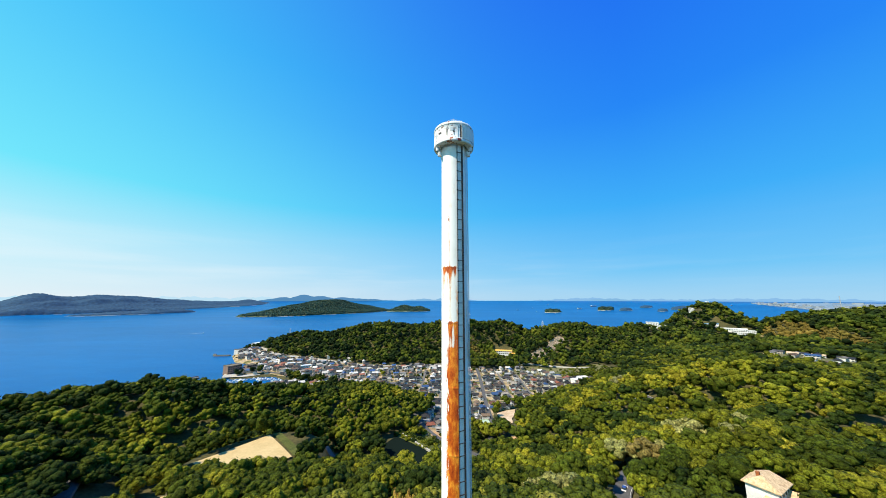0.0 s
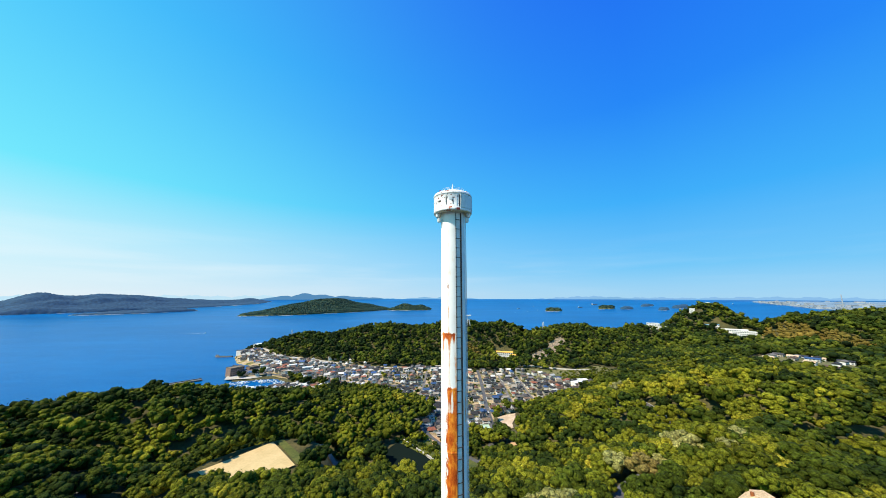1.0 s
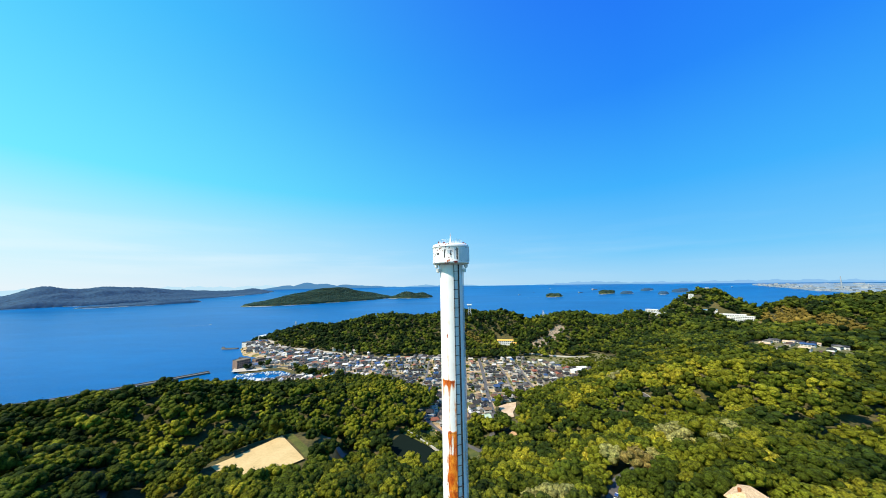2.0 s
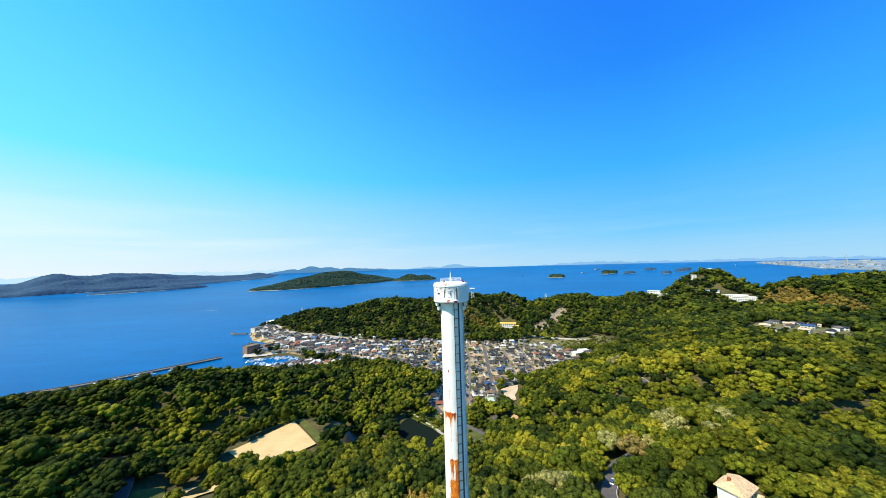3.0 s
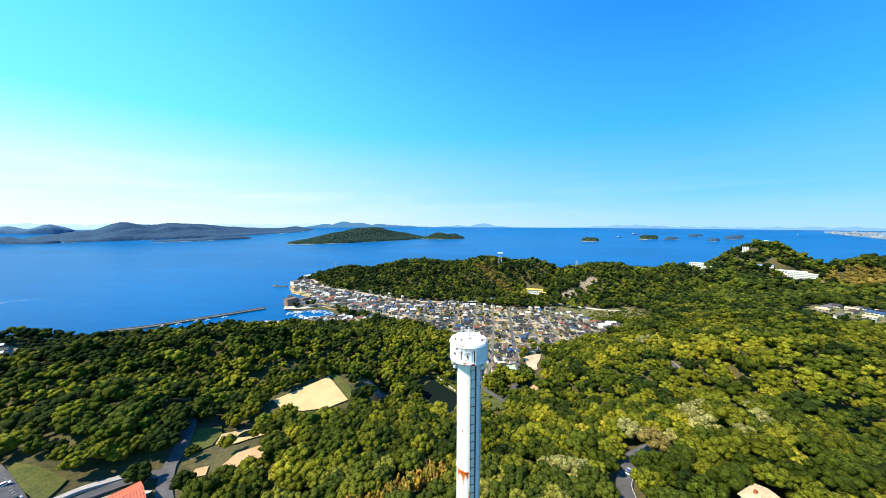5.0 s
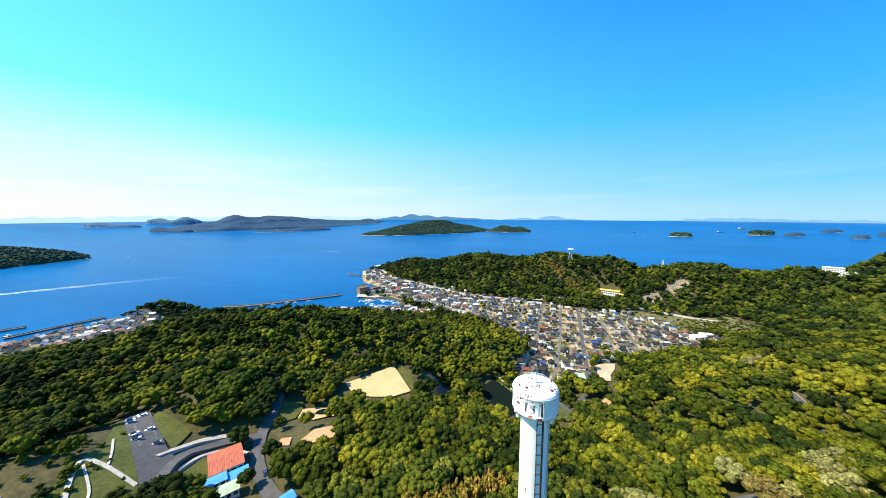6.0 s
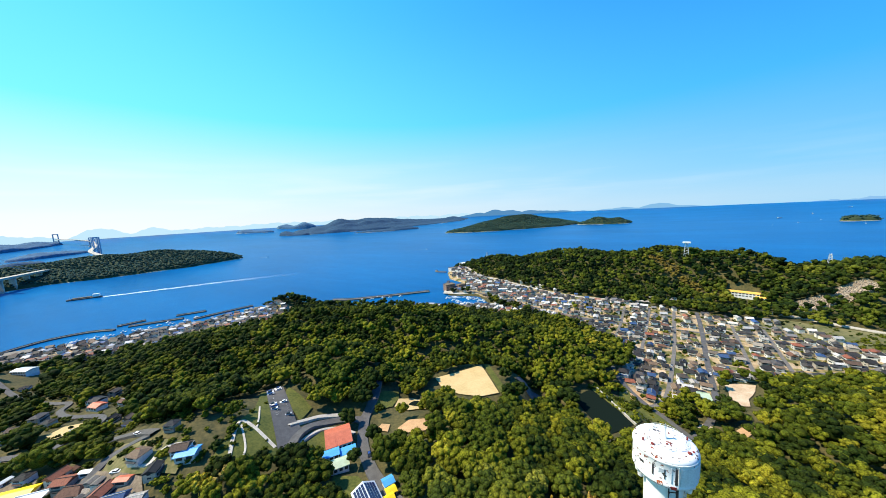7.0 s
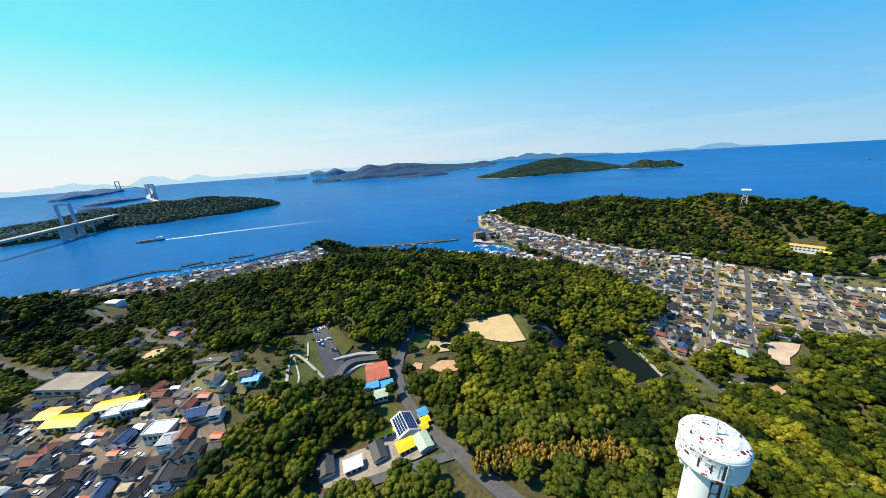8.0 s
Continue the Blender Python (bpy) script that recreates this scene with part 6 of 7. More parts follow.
rngm = random.Random(8)
for k in range(24):
    if k % 5 == 3:
        continue
    u, v = (k % 6 - 2.5) * 17 + rngm.uniform(-3, 3), (k // 6 - 1.5) * 19 + rngm.uniform(-3, 3)
    x, y = 499 + u * 0.86 - v * 0.5, 382 + u * 0.5 + v * 0.86
    if in_poly(np.array([x]), np.array([y]), CLEAR["hamlet_ground"][0])[0]:
        block("hill_house", x, y, 30 + rngm.uniform(-8, 8) + 90 * (k % 2), rngm.uniform(10, 15), rngm.uniform(6.5, 8), rngm.uniform(3.4, 5.2), "house of a small hamlet among the woods", WALL, (LANE, ROOF, ROOF, BARE)[k % 4], 1.5, 2, 4, "house")

# white villa with a pale tiled roof below the tower
vil = empty("villa", pose(95, 61, ground_at(95, 61) + 4.5, 0, 0, 28), "white villa with a pale terracotta tiled roof in the wood", "house")
bm = bmesh.new()
box(bm, 0, 0, -7, 9, 7, 12.5)
box(bm, 3.5, -3.4, -7, 5, 5, 9.5)
part("wall", bm, WHITE, vil)
bm = bmesh.new()
gable(bm, 0, 0, 5.5, 9, 7, 2.0, 0.7, 0.25, 0, 2.2)
part("roof", bm, TERRACOTTA, vil)
bm = bmesh.new()
gable(bm, 3.5, -3.4, 2.6, 5, 5, 1.2, 0.6, 0.22, 90, 0.8)
part("lower_roof", bm, TERRACOTTA, vil)
bm = bmesh.new()
gable(bm, -4.4, -2.0, 2.4, 3, 4, 0.9, 0.5, 0.2, 90, 0.8)
part("lower_roof", bm, TERRACOTTA, vil)
bm = bmesh.new()
box(bm, -2.2, 1.0, 5.6, 0.8, 0.8, 2.4, 0, 0.06)
part("chimney", bm, RUST, vil)
for q in (-3, -1, 1, 3):
    bm = bmesh.new()
    box(bm, q, -3.54, 3.2, 0.9, 0.12, 1.4, 0)
    part("window", bm, GLASS, vil)
for q in (2.2, 4.8):
    bm = bmesh.new()
    box(bm, q, -5.94, 0.3, 1.0, 0.12, 1.6, 0)
    part("window", bm, GLASS, vil)


# ---------------------------------------------------------------- terraced graves
def graves():
    rg = np.random.default_rng(8)
    line = smooth_line([(185.1, 583), (206, 595), (229, 608), (251, 619), (273, 629)], 14)
    V, F, n = [], [], 0
    for p, q in zip(line, line[1:]):
        d = (q - p) / (np.linalg.norm(q - p) + 1e-9)
        nr = np.array([-d[1], d[0]])
        for k in range(-8, 9):
            if rg.uniform() < 0.15:
                continue
            c = (p + q) / 2 + nr * k * 1.7 + rg.uniform(-0.4, 0.4, 2)
            h0 = float(height(np.array([c[0]]), np.array([c[1]]))[0])
            w, l, h = rg.uniform(0.8, 1.2), rg.uniform(1, 2), rg.uniform(0.6, 1.8)
            for sx, sy, sz in ((-1, -1, -1), (1, -1, -1), (1, 1, -1), (-1, 1, -1), (-1, -1, h), (1, -1, h), (1, 1, h), (-1, 1, h)):
                o = c + nr * sx * w / 2 + d * sy * l / 2
                V.append((o[0], o[1], h0 + 0.6 + sz))
            F += [(n, n + 1, n + 5, n + 4), (n + 1, n + 2, n + 6, n + 5), (n + 2, n + 3, n + 7, n + 6), (n + 3, n, n + 4, n + 7), (n + 4, n + 5, n + 6, n + 7)]
            n += 8
    tagged(obj("graves", V, F, STONE), "terraced hillside graves of brown and grey stone", "graves", kind="stuff")
    side = [(p[0] - 7, p[1] + 12) for p in ((185.1, 583), (206, 595), (229, 608), (251, 619), (273, 629))]
    back = [(p[0] + 7, p[1] - 12) for p in ((273, 629), (251, 619), (229, 608), (206, 595), (185.1, 583))]
    tagged(drape("terrace_ground", side + back, STONE, 0.8, 4.0), "brown terraced ground under the graves", "ground", kind="structure")


graves()


# ---------------------------------------------------------------- cars
def car(name, label):
    e = empty(name, pose(0, 0, -300), label, "car", "cars in the car park")
    bm = bmesh.new()
    box(bm, 0, 0, 0.30, 4.3, 1.72, 0.62, 0, 0.14)
    part("body", bm, CARS, e)
    bm = bmesh.new()
    r = bmesh.ops.create_cube(bm, size=1, matrix=pose(-0.2, 0, 1.18) @ Matrix.Diagonal((2.4, 1.5, 0.56, 1)))
    for v in r["verts"]:
        if v.co.z > 1.2:
            v.co.x = -0.2 + (v.co.x + 0.2) * 0.72
            v.co.y *= 0.86
    part("cabin", bm, GLASS, e, "dark glass cabin")
    bm = bmesh.new()
    box(bm, -0.2, 0, 1.44, 1.7, 1.26, 0.06, 0, 0.02)
    part("roof_panel", bm, CARS, e)
    for x in (-1.35, 1.35):
        for s in (-1, 1):
            bm = bmesh.new()
            cyl(bm, pose(x, s * 0.86 - 0.1, 0.32, -90), 0.32, 0.32, 0.2, 14)
            part("wheel", bm, TYRE, e)
    for s in (-1, 1):
        bm = bmesh.new()
        box(bm, 2.14, s * 0.6, 0.55, 0.06, 0.34, 0.14)
        part("headlight", bm, WHITE, e)
    return e


c0 = car("car", "parked passenger car on the asphalt")


def in_lot(u, v):
    """Place in the car park: u along it from the far end, v across."""
    x, y = -222 + u * 0.928, 70 - u * 0.371
    return x + v * 0.371, y + v * 0.928


for u, v in ((4, -2.4), (7, -2.6), (11, -2.6), (30, -3), (33, -3), (37, -3), (2, 2.4), (5, 2.6), (27, 3), (44, 3.4)):
    x, y = in_lot(u, v)
    copy_thing(c0, pose(x, y, ground_at(x, y) + 0.85, 0, 0, 68 if v < 0 else 248))
for x, y, rz in ((-120, 66, -40), (-226, 1, 20), (-268, -17, 40), (68, 88, 50), (57, 330, 88), (28, 335, 86), (-318, -15, 30), (-205, -32, 120)):
    copy_thing(c0, pose(x, y, ground_at(x, y) + 0.9, 0, 0, rz))
rngc = random.Random(12)
for k in range(400):
    x, y = rngc.uniform(-290, -148), rngc.uniform(-100, -10)
    if k % 10 and in_poly(np.array([x]), np.array([y]), CLEAR["basin_yard"][0])[0] and free(x, y, 1.6) and len(taken) < 900 and all(math.hypot(x - p[0], y - p[1]) > p[3] * 0.62 for p in SHEDS):
        copy_thing(c0, pose(x, y, ground_at(x, y) + 0.62, 0, 0, rngc.choice((37, 127, 217)) + rngc.uniform(-8, 8)))
        taken.append((x, y, 2.4))
        if sum(1 for q in taken if q[2] == 2.4) > 32:
            break
for ch in (*c0.children_recursive, c0):
    bpy.data.objects.remove(ch)
bays = []
for k in range(17):
    for v in (-5.2, 5.2):
        x, y = in_lot(1 + k * 2.7, v * 0.6)
        bm = bmesh.new()
        box(bm, x, y, ground_at(x, y) + 0.77, 0.12, 3.4, 0.02, -22)
        part("bay_line", bm, WHITE, bpy.data.objects["car_park"])


# ---------------------------------------------------------------- harbour walls, boats and ships
def wall_run(name, pts, width, top, label, mat=None):
    c = smooth_line(pts, 4)
    d = np.gradient(c, axis=0)
    d /= np.linalg.norm(d, axis=1)[:, None]
    nr = np.stack([-d[:, 1], d[:, 0]], 1)
    prof = [(-0.6, -3), (-0.5, top - 0.3), (-0.46, top), (0.2, top), (0.2, top + 0.9), (0.36, top + 0.9), (0.38, top), (0.5, top - 0.3), (0.6, -3)]
    V, F = [], []
    for p, q in zip(c, nr):
        V += [(p[0] + q[0] * u * width, p[1] + q[1] * u * width, z) for u, z in prof]
    m = len(prof)
    for i in range(len(c) - 1):
        for k in range(m - 1):
            F.append((i * m + k, i * m + k + 1, i * m + m + k + 1, i * m + m + k))
    F += [tuple(range(m))[::-1], tuple(range((len(c) - 1) * m, len(c) * m))]
    return tagged(obj(name, V, F, mat or PIER), label, "breakwater", kind="structure")


wall_run("breakwater", [(-541, 355), (-500, 378), (-446, 431), (-388, 491)], 9, 2.6, "long concrete breakwater across the bay")
for pts in ([(-763, -66.3), (-795, -4.4), (-785, 44.3), (-755, 72.9)], [(-777, 79.7), (-771, 116.2)], [(-754, 90.5), (-733, 123.3), (-713, 154.9)], [(-748, 154.5), (-726, 194.7)], [(-686, 162), (-680, 208), (-670, 257)], [(-362, 546), (-385, 560), (-401, 593)], [(-468, 687), (-498, 684), (-512, 702)]):
    wall_run("harbour_wall", pts, 6, 2.2, "concrete harbour wall in the blue water")
tagged(drape("quay", [(-347, 484), (-370, 534), (-346, 547), (-313, 517), (-296, 502), (-309, 490)], CONCRETE, flat=2.9), "concrete quay apron beside the harbour basin", "quay", kind="structure")


def boat(name, label, length, mat, group="moored boats"):
    e = empty(name, pose(0, 0, -300), label, "boat", group)
    bm = bmesh.new()
    L, W = length / 2, length * 0.15
    st = [(-L, W * 0.9, 0.9), (-L * 0.3, W, 0.85), (L * 0.4, W * 0.85, 1.0), (L, 0.05, 1.4)]
    lo, hi = [], []
    for x, w, h in st:
        lo.append([bm.verts.new((x * 0.94, s * w * 0.6, -0.5)) for s in (-1, 1)])
        hi.append([bm.verts.new((x, s * w, h)) for s in (-1, 1)])
    for i in range(3):
        bm.faces.new((lo[i][0], lo[i + 1][0], hi[i + 1][0], hi[i][0]))
        bm.faces.new((lo[i][1], hi[i][1], hi[i + 1][1], lo[i + 1][1]))
        bm.faces.new((hi[i][0], hi[i + 1][0], hi[i + 1][1], hi[i][1]))
    bm.faces.new((lo[0][0], hi[0][0], hi[0][1], lo[0][1]))
    part("hull", bm, mat, e)
    bm = bmesh.new()
    box(bm, -L * 0.25, 0, 0.9, length * 0.26, W * 1.1, length * 0.14 + 0.6, 0, 0.1)
    part("cabin", bm, WHITE, e)
    bm = bmesh.new()
    bar(bm, (0, 0, 0.9), (0, 0, length * 0.4 + 1), 0.06, 5)
    part("mast", bm, STEEL, e)
    return e


b0 = boat("fishing_boat", "small white fishing boat moored in the harbour", 9, WHITE)
rngs = random.Random(9)
for k in range(42):
    t = k / 42
    x, y = -324 + 98 * t + rngs.uniform(-3, 3), 466 - 6 * t + rngs.choice((-13, 14, 18)) * math.sin(t * 3.1) + rngs.uniform(-4, 4)
    if inland(np.array([x]), np.array([y]))[0] < -2:
        copy_thing(b0, pose(x, y, 0.1, 0, 0, rngs.choice((60, 240)) + rngs.uniform(-12, 12)))
for k in range(18):
    t = k / 18
    x, y = -726 + 50 * t + rngs.uniform(-8, 8) - 12, 20 + 165 * t + rngs.uniform(-6, 6)
    if inland(np.array([x]), np.array([y]))[0] < -3:
        copy_thing(b0, pose(x, y, 0.1, 0, 0, 48 + rngs.uniform(-20, 20)))
for x, y, rz in ((-468, 396, 48), (-482, 384, 48), (-453, 414, 48), (-1531, 724, 30), (-867, 1137, 200), (-439, 420, 46), (-464, 409, 40), (-423, 436, 50), (801, 2669, 0), (992, 2503, 40), (638, 2462, 60), (955, 2865, 10)):
    copy_thing(b0, pose(x, y, 0.1 + sea_level(math.hypot(x, y + 35)), 0, 0, rz))
for ch in (*b0.children_recursive, b0):
    bpy.data.objects.remove(ch)


def wake(pts, w0, w1, label):
    c = smooth_line(pts, 8)
    d = np.gradient(c, axis=0)
    d /= np.linalg.norm(d, axis=1)[:, None]
    nr = np.stack([-d[:, 1], d[:, 0]], 1)
    V, F = [], []
    n = len(c)
    for i, (p, q) in enumerate(zip(c, nr)):
        w = (w0 + (w1 - w0) * i / n) * (0.8 + 0.4 * math.sin(i * 2.3) ** 2) / 2
        V += [(*(p + q * w), 0.12), (*(p - q * w * (0.7 + 0.3 * math.cos(i * 1.7))), 0.12)]
    for i in range(n - 1):
        F.append((2 * i, 2 * i + 1, 2 * i + 3, 2 * i + 2))
    o = obj("wake", V, F, FOAM)
    fade = np.repeat(np.linspace(0.66, 0.0, n), 2)
    o.data.attributes.new("tint", "FLOAT_COLOR", "POINT").data.foreach_set("color", np.repeat(fade, 4))
    return tagged(o, label, "wake", kind="structure")


ferry = empty("ferry", pose(-1193, 93.2, 0.2, 0, 0, 243), "dark coastal freighter steaming past the island", "ship")
bm = bmesh.new()
box(bm, 0, 0, -1, 62, 11, 4.2, 0, 0.8)
part("hull", bm, DARK, ferry)
bm = bmesh.new()
box(bm, -22, 0, 3.2, 12, 9, 7, 0, 0.3)
part("bridge_house", bm, WHITE, ferry)
bm = bmesh.new()
box(bm, 4, 0, 3.2, 36, 8, 2.0, 0, 0.2)
part("hatch", bm, LANES, ferry)
bm = bmesh.new()
bar(bm, (26, 0, 3), (26, 0, 12), 0.3)
part("mast", bm, WHITE, ferry)
wake([(-1176, 120.9), (-1123, 213), (-1067, 310), (-1012, 399), (-963, 476), (-912, 552)], 15, 44, "white foam wake of the freighter")
wake([(-872, 1138), (-950, 1120), (-1046, 1099)], 4, 7, "thin white wake of a small boat")
wake([(-1531, 724), (-1569, 706), (-1608, 687)], 4, 6, "thin white wake of a small boat")


for k, (x, y, rz, sc) in enumerate(((848, 3140, 20, 0.5), (1108, 3472, 80, 0.45), (1537, 3227, 5, 0.8), (1861, 3552, 2, 1.1), (1458, 3924, 150, 0.4), (3076, 3087, 30, 0.6))):
    o = copy_thing(ferry, pose(x, y, float(sea_level(math.hypot(x, y + 35))) + 0.5, 0, 0, rz))
    o.scale = (sc, sc, sc * 1.2)
    tagged(o, ("small pale coaster on the open sea", "dark tanker with a white bridge house far out at sea")[k in (2, 3)], "ship")


# ---------------------------------------------------------------- pylons
def pylon(x, y, h, base, label, head=True):
    e = empty("lattice_mast", pose(x, y, ground_at(x, y)), label, "mast")
    for sx, sy in ((-1, -1), (1, -1), (1, 1), (-1, 1)):
        bm = bmesh.new()
        bar(bm, (sx * base, sy * base, -1), (sx * base * 0.35, sy * base * 0.35, h), 0.35, 5)
        part("leg", bm, STEEL, e)
    for k in range(6):
        t = (k + 0.5) / 6
        r = base * (1 - 0.65 * t)
        for i in range(4):
            p = [(-1, -1), (1, -1), (1, 1), (-1, 1)]
            q0, q1 = p[i], p[(i + 1) % 4]
            bm = bmesh.new()
            bar(bm, (q0[0] * r, q0[1] * r, h * t), (q1[0] * r * 0.94, q1[1] * r * 0.94, h * t + h / 7), 0.16, 4)
            part("brace", bm, STEEL, e)
    if head:
        bm = bmesh.new()
        box(bm, 0, 0, h, base * 2.6, base * 2.6, 2.2, 0, 0.2)
        part("platform", bm, WHITE, e, "white platform")


pylon(73.3, 701, 28, 4.5, "white lattice mast with a platform on the ridge")
pylon(253, 700, 24, 3.0, "grey power pylon on the wooded ridge", False)
pylon(-362, 740, 22, 2.5, "grey mast on the headland", False)
pylon(754, 802, 14, 2.5, "white monument mast on the hilltop")


# ---------------------------------------------------------------- suspension bridge
bridge = empty("suspension_bridge", pose(0, 0, 0), "long pale grey suspension bridge over the sea", "bridge")


def bridge_tower(x, y, z0, h, gap, turn, thick):
    c, s = math.cos(radians(turn)), math.sin(radians(turn))
    for q in (-1, 1):
        bm = bmesh.new()
        px, py = x + q * gap / 2 * c, y + q * gap / 2 * s
        box(bm, px, py, z0 - 4, thick * 2.4, thick * 2.4, 8, turn, 0.5)
        part("pier", bm, CONCRETE, bridge)
        bm = bmesh.new()
        r = bmesh.ops.create_cube(bm, size=1, matrix=pose(px, py, z0 + h / 2, 0, 0, turn) @ Matrix.Diagonal((thick, thick * 1.3, h, 1)))
        part("tower_leg", bm, BRIDGE, bridge)
    for t in (0.32, 0.97):
        bm = bmesh.new()
        box(bm, x, y, z0 + h * t - 2, gap, thick * 0.8, thick * 0.9, turn)
        part("cross_beam", bm, BRIDGE, bridge)


bridge_tower(-1610, -40, 2, 110, 34, 59, 6.0)
for tx, ty, base, top in ((-3224, 407, 6, 131), (-3500, 437, 12, 126), (-3830, 478, 24, 121), (-4130, 505, 38, 118), (-4584, 347, 66, 164)):
    bridge_tower(tx, ty, base, top - base, 30, 96, 7.0)
route = [(-1330, -190, 44), (-1430, -130, 44), (-1523, -73, 45), (-1633, -8, 45), (-1770, 75, 45), (-1895, 146, 45), (-2077, 228, 45), (-2271, 286, 46), (-2591, 311, 46), (-2980, 342, 47), (-3473, 429, 57), (-3830, 475, 72), (-4130, 500, 86), (-4400, 440, 105), (-4584, 347, 116)]
deck = [p[:2] for p in route]
dc = smooth_line(deck, 6)
d = np.gradient(dc, axis=0)
d /= np.linalg.norm(d, axis=1)[:, None]
nr = np.stack([-d[:, 1], d[:, 0]], 1)
V, F = [], []
zz = np.interp(np.arange(len(dc)) / 6, range(len(route)), [p[2] for p in route])
for p, q, z in zip(dc, nr, zz):
    V += [(*(p + q * 11), z), (*(p - q * 11), z), (*(p - q * 10), z - 6), (*(p + q * 10), z - 6)]
for i in range(len(dc) - 1):
    for k in range(4):
        F.append((4 * i + k, 4 * i + (k + 1) % 4, 4 * i + 4 + (k + 1) % 4, 4 * i + 4 + k))
dk = obj("deck", V, F, CONCRETE)
dk.parent = bridge
for i in range(13, 44, 2):
    bm = bmesh.new()
    box(bm, dc[i][0], dc[i][1], -3, 5, 14, zz[i] - 3, math.degrees(math.atan2(d[i][1], d[i][0])))
    part("deck_pier", bm, CONCRETE, bridge)
for s in (-1, 1):
    for (x0, y0, z0), (x1, y1, z1), sag in (((-1610, -24, 110), (-1330, -190, 60), 22), ((-1610, -24, 110), (-1740, 57, 48), 6), ((-3224, 407, 129), (-2700, 320, 50), 16)):
        pts = []
        for k in range(13):
            t = k / 12
            pts.append((x0 + (x1 - x0) * t, y0 + (y1 - y0) * t + s * 8, z0 + (z1 - z0) * t - sag * math.sin(math.pi * t)))
        bm = bmesh.new()
        rings = [[bm.verts.new((px + 0.6 * math.cos(k * 1.2566), py + 0.3 * math.cos(k * 1.2566), pz + 0.6 * math.sin(k * 1.2566))) for k in range(5)] for px, py, pz in pts]
        for r0, r1 in zip(rings, rings[1:]):
            for k in range(5):
                bm.faces.new((r0[k], r0[(k + 1) % 5], r1[(k + 1) % 5], r1[k]))
        part("main_cable", bm, BRIDGE, bridge)


# ---------------------------------------------------------------- far shore works and the hills on the horizon
def shore_line(az):
    """Distance of the flat shore's front at a bearing."""
    return float(np.interp(az, [46.5, 49, 52, 56.6, 62, 74], [4600, 4330, 3940, 3720, 3660, 3640])) + 25 * math.sin(az * 2.3)


def works():
    """A flat industrial shore with tanks, sheds and chimneys, far off."""
    rg = np.random.default_rng(3)
    bm = bmesh.new()
    for k in range(230):
        az = rg.uniform(47.0, 72)
        r = shore_line(az) + 30 + rg.uniform(0, 1) ** 1.5 * (4720 - shore_line(az))
        az = radians(az)
        x, y, z = r * math.sin(az), r * math.cos(az) - 35, sea_level(r) + 3
        if rg.uniform() < 0.3:
            cyl(bm, pose(x, y, z - 4), 14, 14, rg.uniform(8, 16), 10)
        else:
            box(bm, x, y, z - 4, rg.uniform(20, 90), rg.uniform(14, 36), rg.uniform(7, 18), rg.uniform(0, 180))
    for az, h in ((53.7, 104), (59.4, 80), (61.0, 66), (57.5, 50), (55.5, 38), (64, 76), (60.2, 60)):
        x, y = 4250 * math.sin(radians(az)), 4250 * math.cos(radians(az)) - 35
        cyl(bm, pose(x, y, sea_level(4250)), 4.2, 3.0, h, 10)
    me = bpy.data.meshes.new("works")
    bm.to_mesh(me)
    bm.free()
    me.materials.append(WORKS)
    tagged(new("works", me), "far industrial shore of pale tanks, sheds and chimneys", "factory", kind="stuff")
    V, F = [], []
    n = 40
    for i in range(n + 1):
        front = shore_line(46.5 + 27 * i / n)
        az = radians(46.5 + 27 * i / n)
        for k in range(10):
            r = front + (4740 - front) * max(0, k - 1) / 8
            V.append((r * math.sin(az), r * math.cos(az) - 35, sea_level(r) + (-2 if k == 0 else 3)))
    for i in range(n):
        for k in range(9):
            F.append((10 * i + k, 10 * i + 10 + k, 10 * i + 11 + k, 10 * i + k + 1))
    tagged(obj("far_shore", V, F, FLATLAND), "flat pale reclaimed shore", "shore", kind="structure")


works()


def skyline(radius, peaks, rough, colour, name, lo, hi):
    """Hills on the horizon: peaks are bearing, height over the eye's level in metres, spread in degrees."""
    n = 420
    V, F = [], []
    for i in range(n + 1):
        az = lo + (hi - lo) * i / n
        h = 0.0
        for b, top, w in peaks:
            h = max(h, top * math.exp(-0.5 * ((az - b) / w) ** 2))
        h += rough * (0.5 * math.sin(az * 2.1) + 0.3 * math.sin(az * 5.3 + 1) + 0.2 * math.sin(az * 11.7 + 2)) * min(1, h / 12)
        x, y = radius * math.sin(radians(az)), radius * math.cos(radians(az)) - 35
        V += [(x, y, 70.0), (x, y, 84.0 + max(h, -8))]
    for i in range(n):
        F.append((2 * i, 2 * i + 2, 2 * i + 3, 2 * i + 1))
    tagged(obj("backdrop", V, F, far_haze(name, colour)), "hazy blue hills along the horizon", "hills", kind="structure")


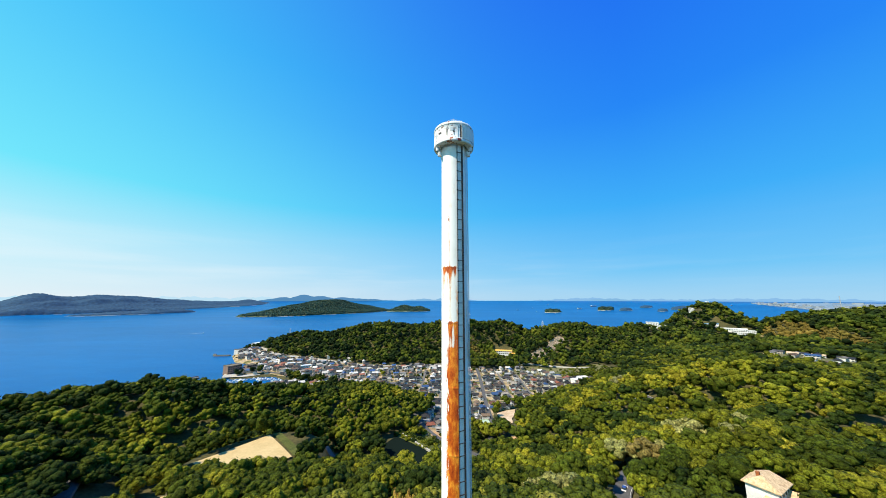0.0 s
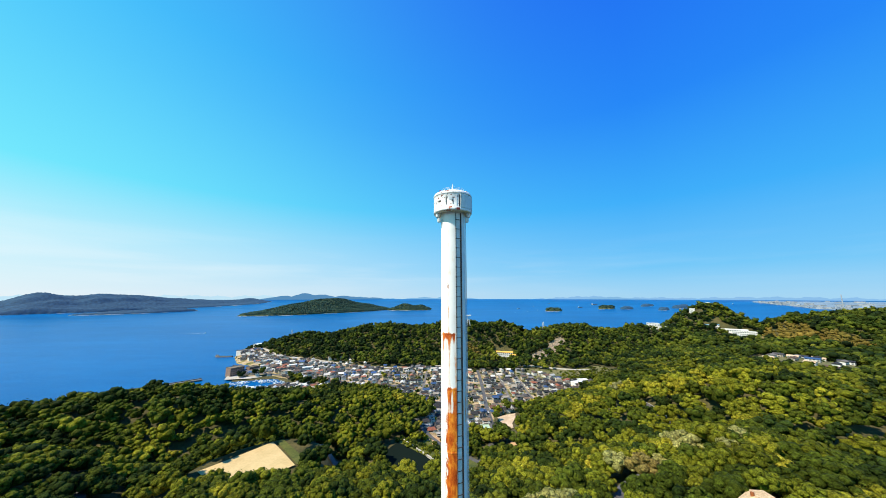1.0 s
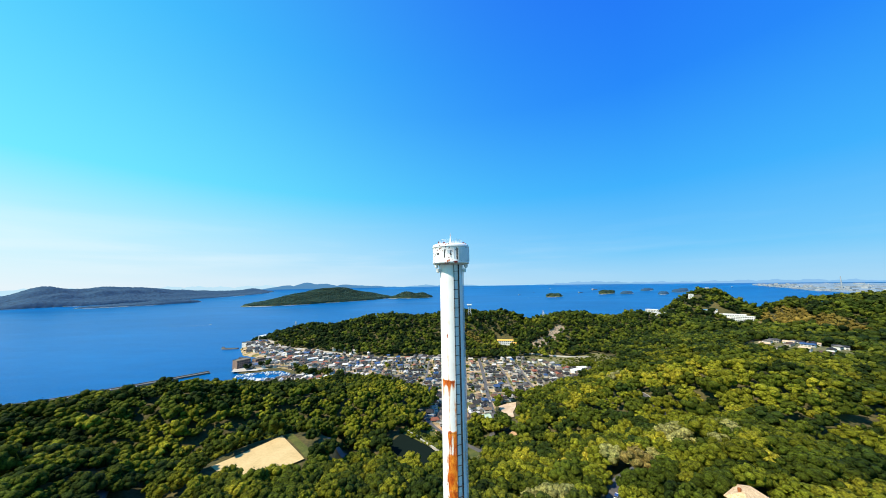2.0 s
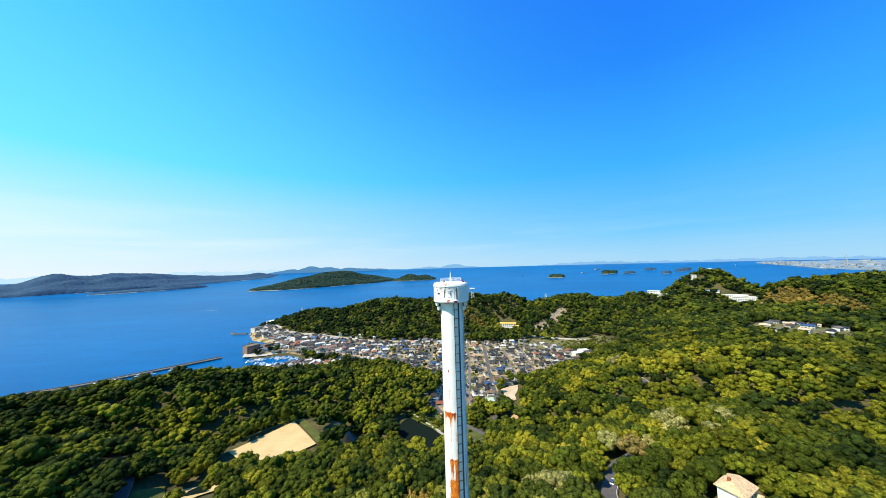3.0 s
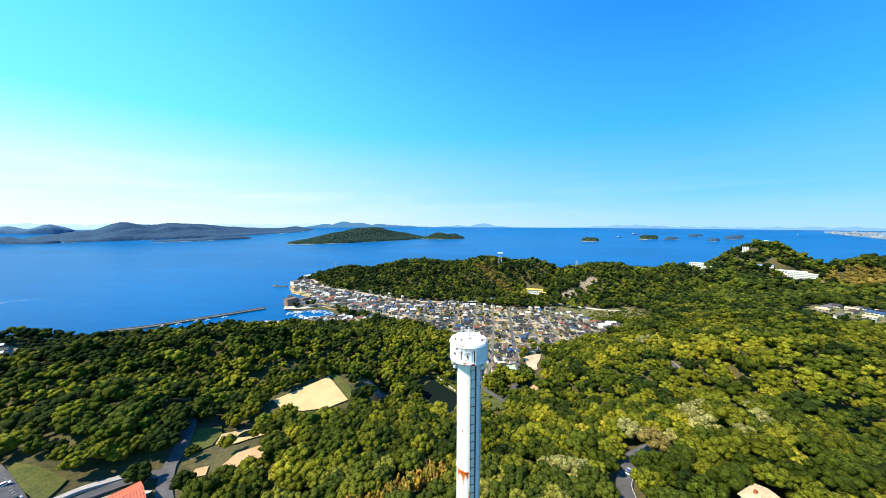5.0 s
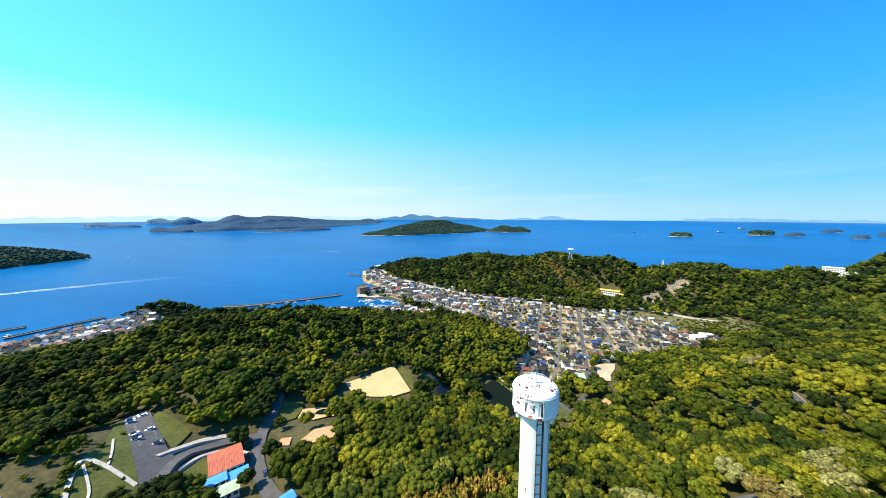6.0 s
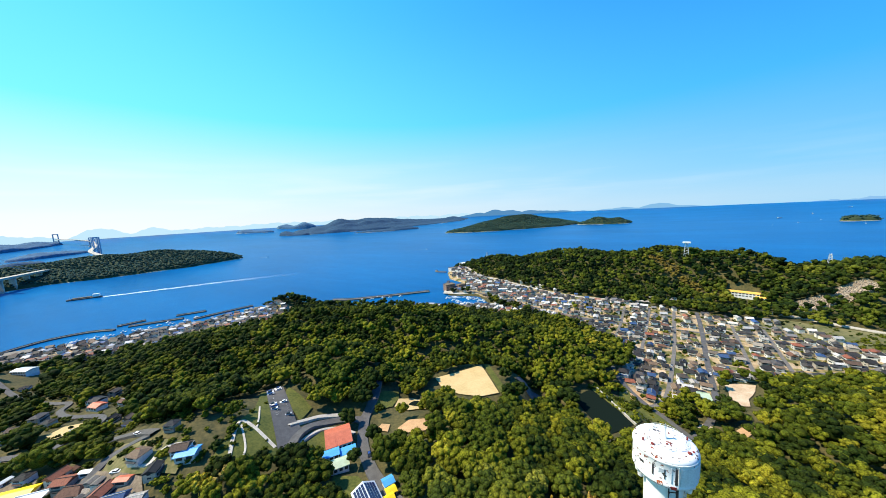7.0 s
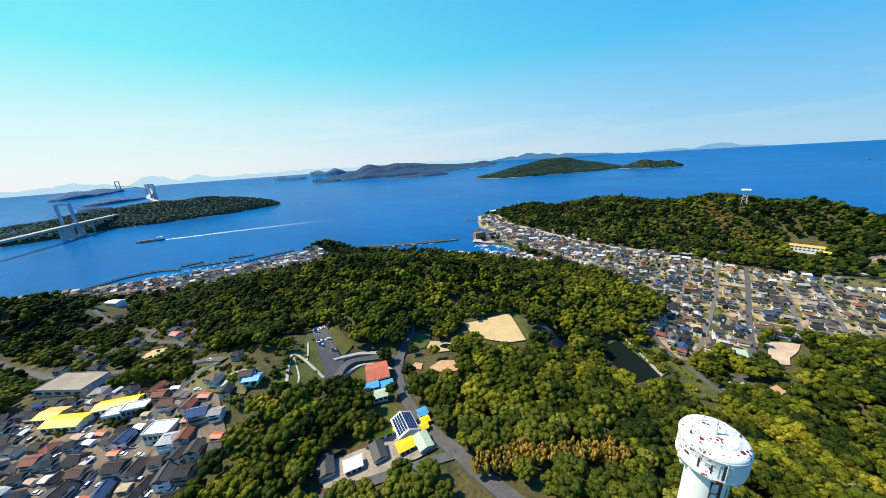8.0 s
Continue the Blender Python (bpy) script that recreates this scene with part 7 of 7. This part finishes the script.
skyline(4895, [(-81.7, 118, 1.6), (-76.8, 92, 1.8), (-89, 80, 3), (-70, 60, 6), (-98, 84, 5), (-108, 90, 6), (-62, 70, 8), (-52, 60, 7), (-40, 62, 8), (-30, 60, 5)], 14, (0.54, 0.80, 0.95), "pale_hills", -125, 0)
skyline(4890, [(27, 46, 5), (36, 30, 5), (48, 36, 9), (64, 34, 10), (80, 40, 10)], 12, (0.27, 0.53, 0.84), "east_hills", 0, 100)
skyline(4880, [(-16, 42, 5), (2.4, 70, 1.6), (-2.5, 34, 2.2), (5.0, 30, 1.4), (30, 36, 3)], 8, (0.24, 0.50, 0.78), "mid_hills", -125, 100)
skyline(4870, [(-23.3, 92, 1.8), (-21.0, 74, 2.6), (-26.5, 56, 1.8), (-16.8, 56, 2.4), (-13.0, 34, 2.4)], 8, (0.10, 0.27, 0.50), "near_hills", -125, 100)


# ---------------------------------------------------------------- garden shrubs
def shrubs():
    rg = np.random.default_rng(77)
    rows = []
    for poly, n in ((VILLAGES["valley"], 420), (VILLAGES["harbour"], 160), (VILLAGES["shore"], 60), (CLEAR["basin_yard"][0], 260), (CLEAR["valley_bank"][0], 60), (CLEAR["valley_meadow"][0], 40), (CLEAR["hay_meadow"][0], 160), (CLEAR["south_meadow"][0], 120), (CLEAR["park_lawn"][0], 10), (CLEAR["hamlet_ground"][0], 60), ([(-300, -20), (-230, -20), (-170, -8), (-150, 12), (-200, 44), (-290, 24)], 260), ([(-540, -90), (-340, -80), (-290, -30), (-290, 16), (-400, 40), (-540, 0)], 420), ([(-20, 256), (8, 232), (28, 212), (48, 250), (30, 274), (8, 280)], 130)):
        xs, ys = [p[0] for p in poly], [p[1] for p in poly]
        x, y = rg.uniform(min(xs), max(xs), n * 4), rg.uniform(min(ys), max(ys), n * 4)
        ok = in_poly(x, y, poly) & ~in_poly(x, y, CAR_PARK)
        for k, pts in ROAD_LINES.items():
            ok &= line_dist(x, y, pts) > ROADS[k][1] / 2 + 1.5
        for px, py, pr in taken:
            ok &= np.hypot(x - px, y - py) > 5.6
        rows.append(np.column_stack([x[ok], y[ok]])[:n])
    p = np.concatenate(rows)
    r = rg.uniform(1.0, 2.6, len(p)) * rg.choice([1.0, 1.0, 1.0, 1.0, 1.0, 1.7], len(p))
    P = np.column_stack([p, height(p[:, 0], p[:, 1]) + 0.6 + r * 0.3, r, rg.uniform(0.8, 1.2, len(p)), rg.uniform(0, 6, len(p)), tints(rg, p[:, 0], p[:, 1])])
    tagged(tree_mesh("garden_shrubs", P, mid_protos, LEAF), "clipped shrubs and small trees in village gardens", "shrubs", kind="stuff")


shrubs()
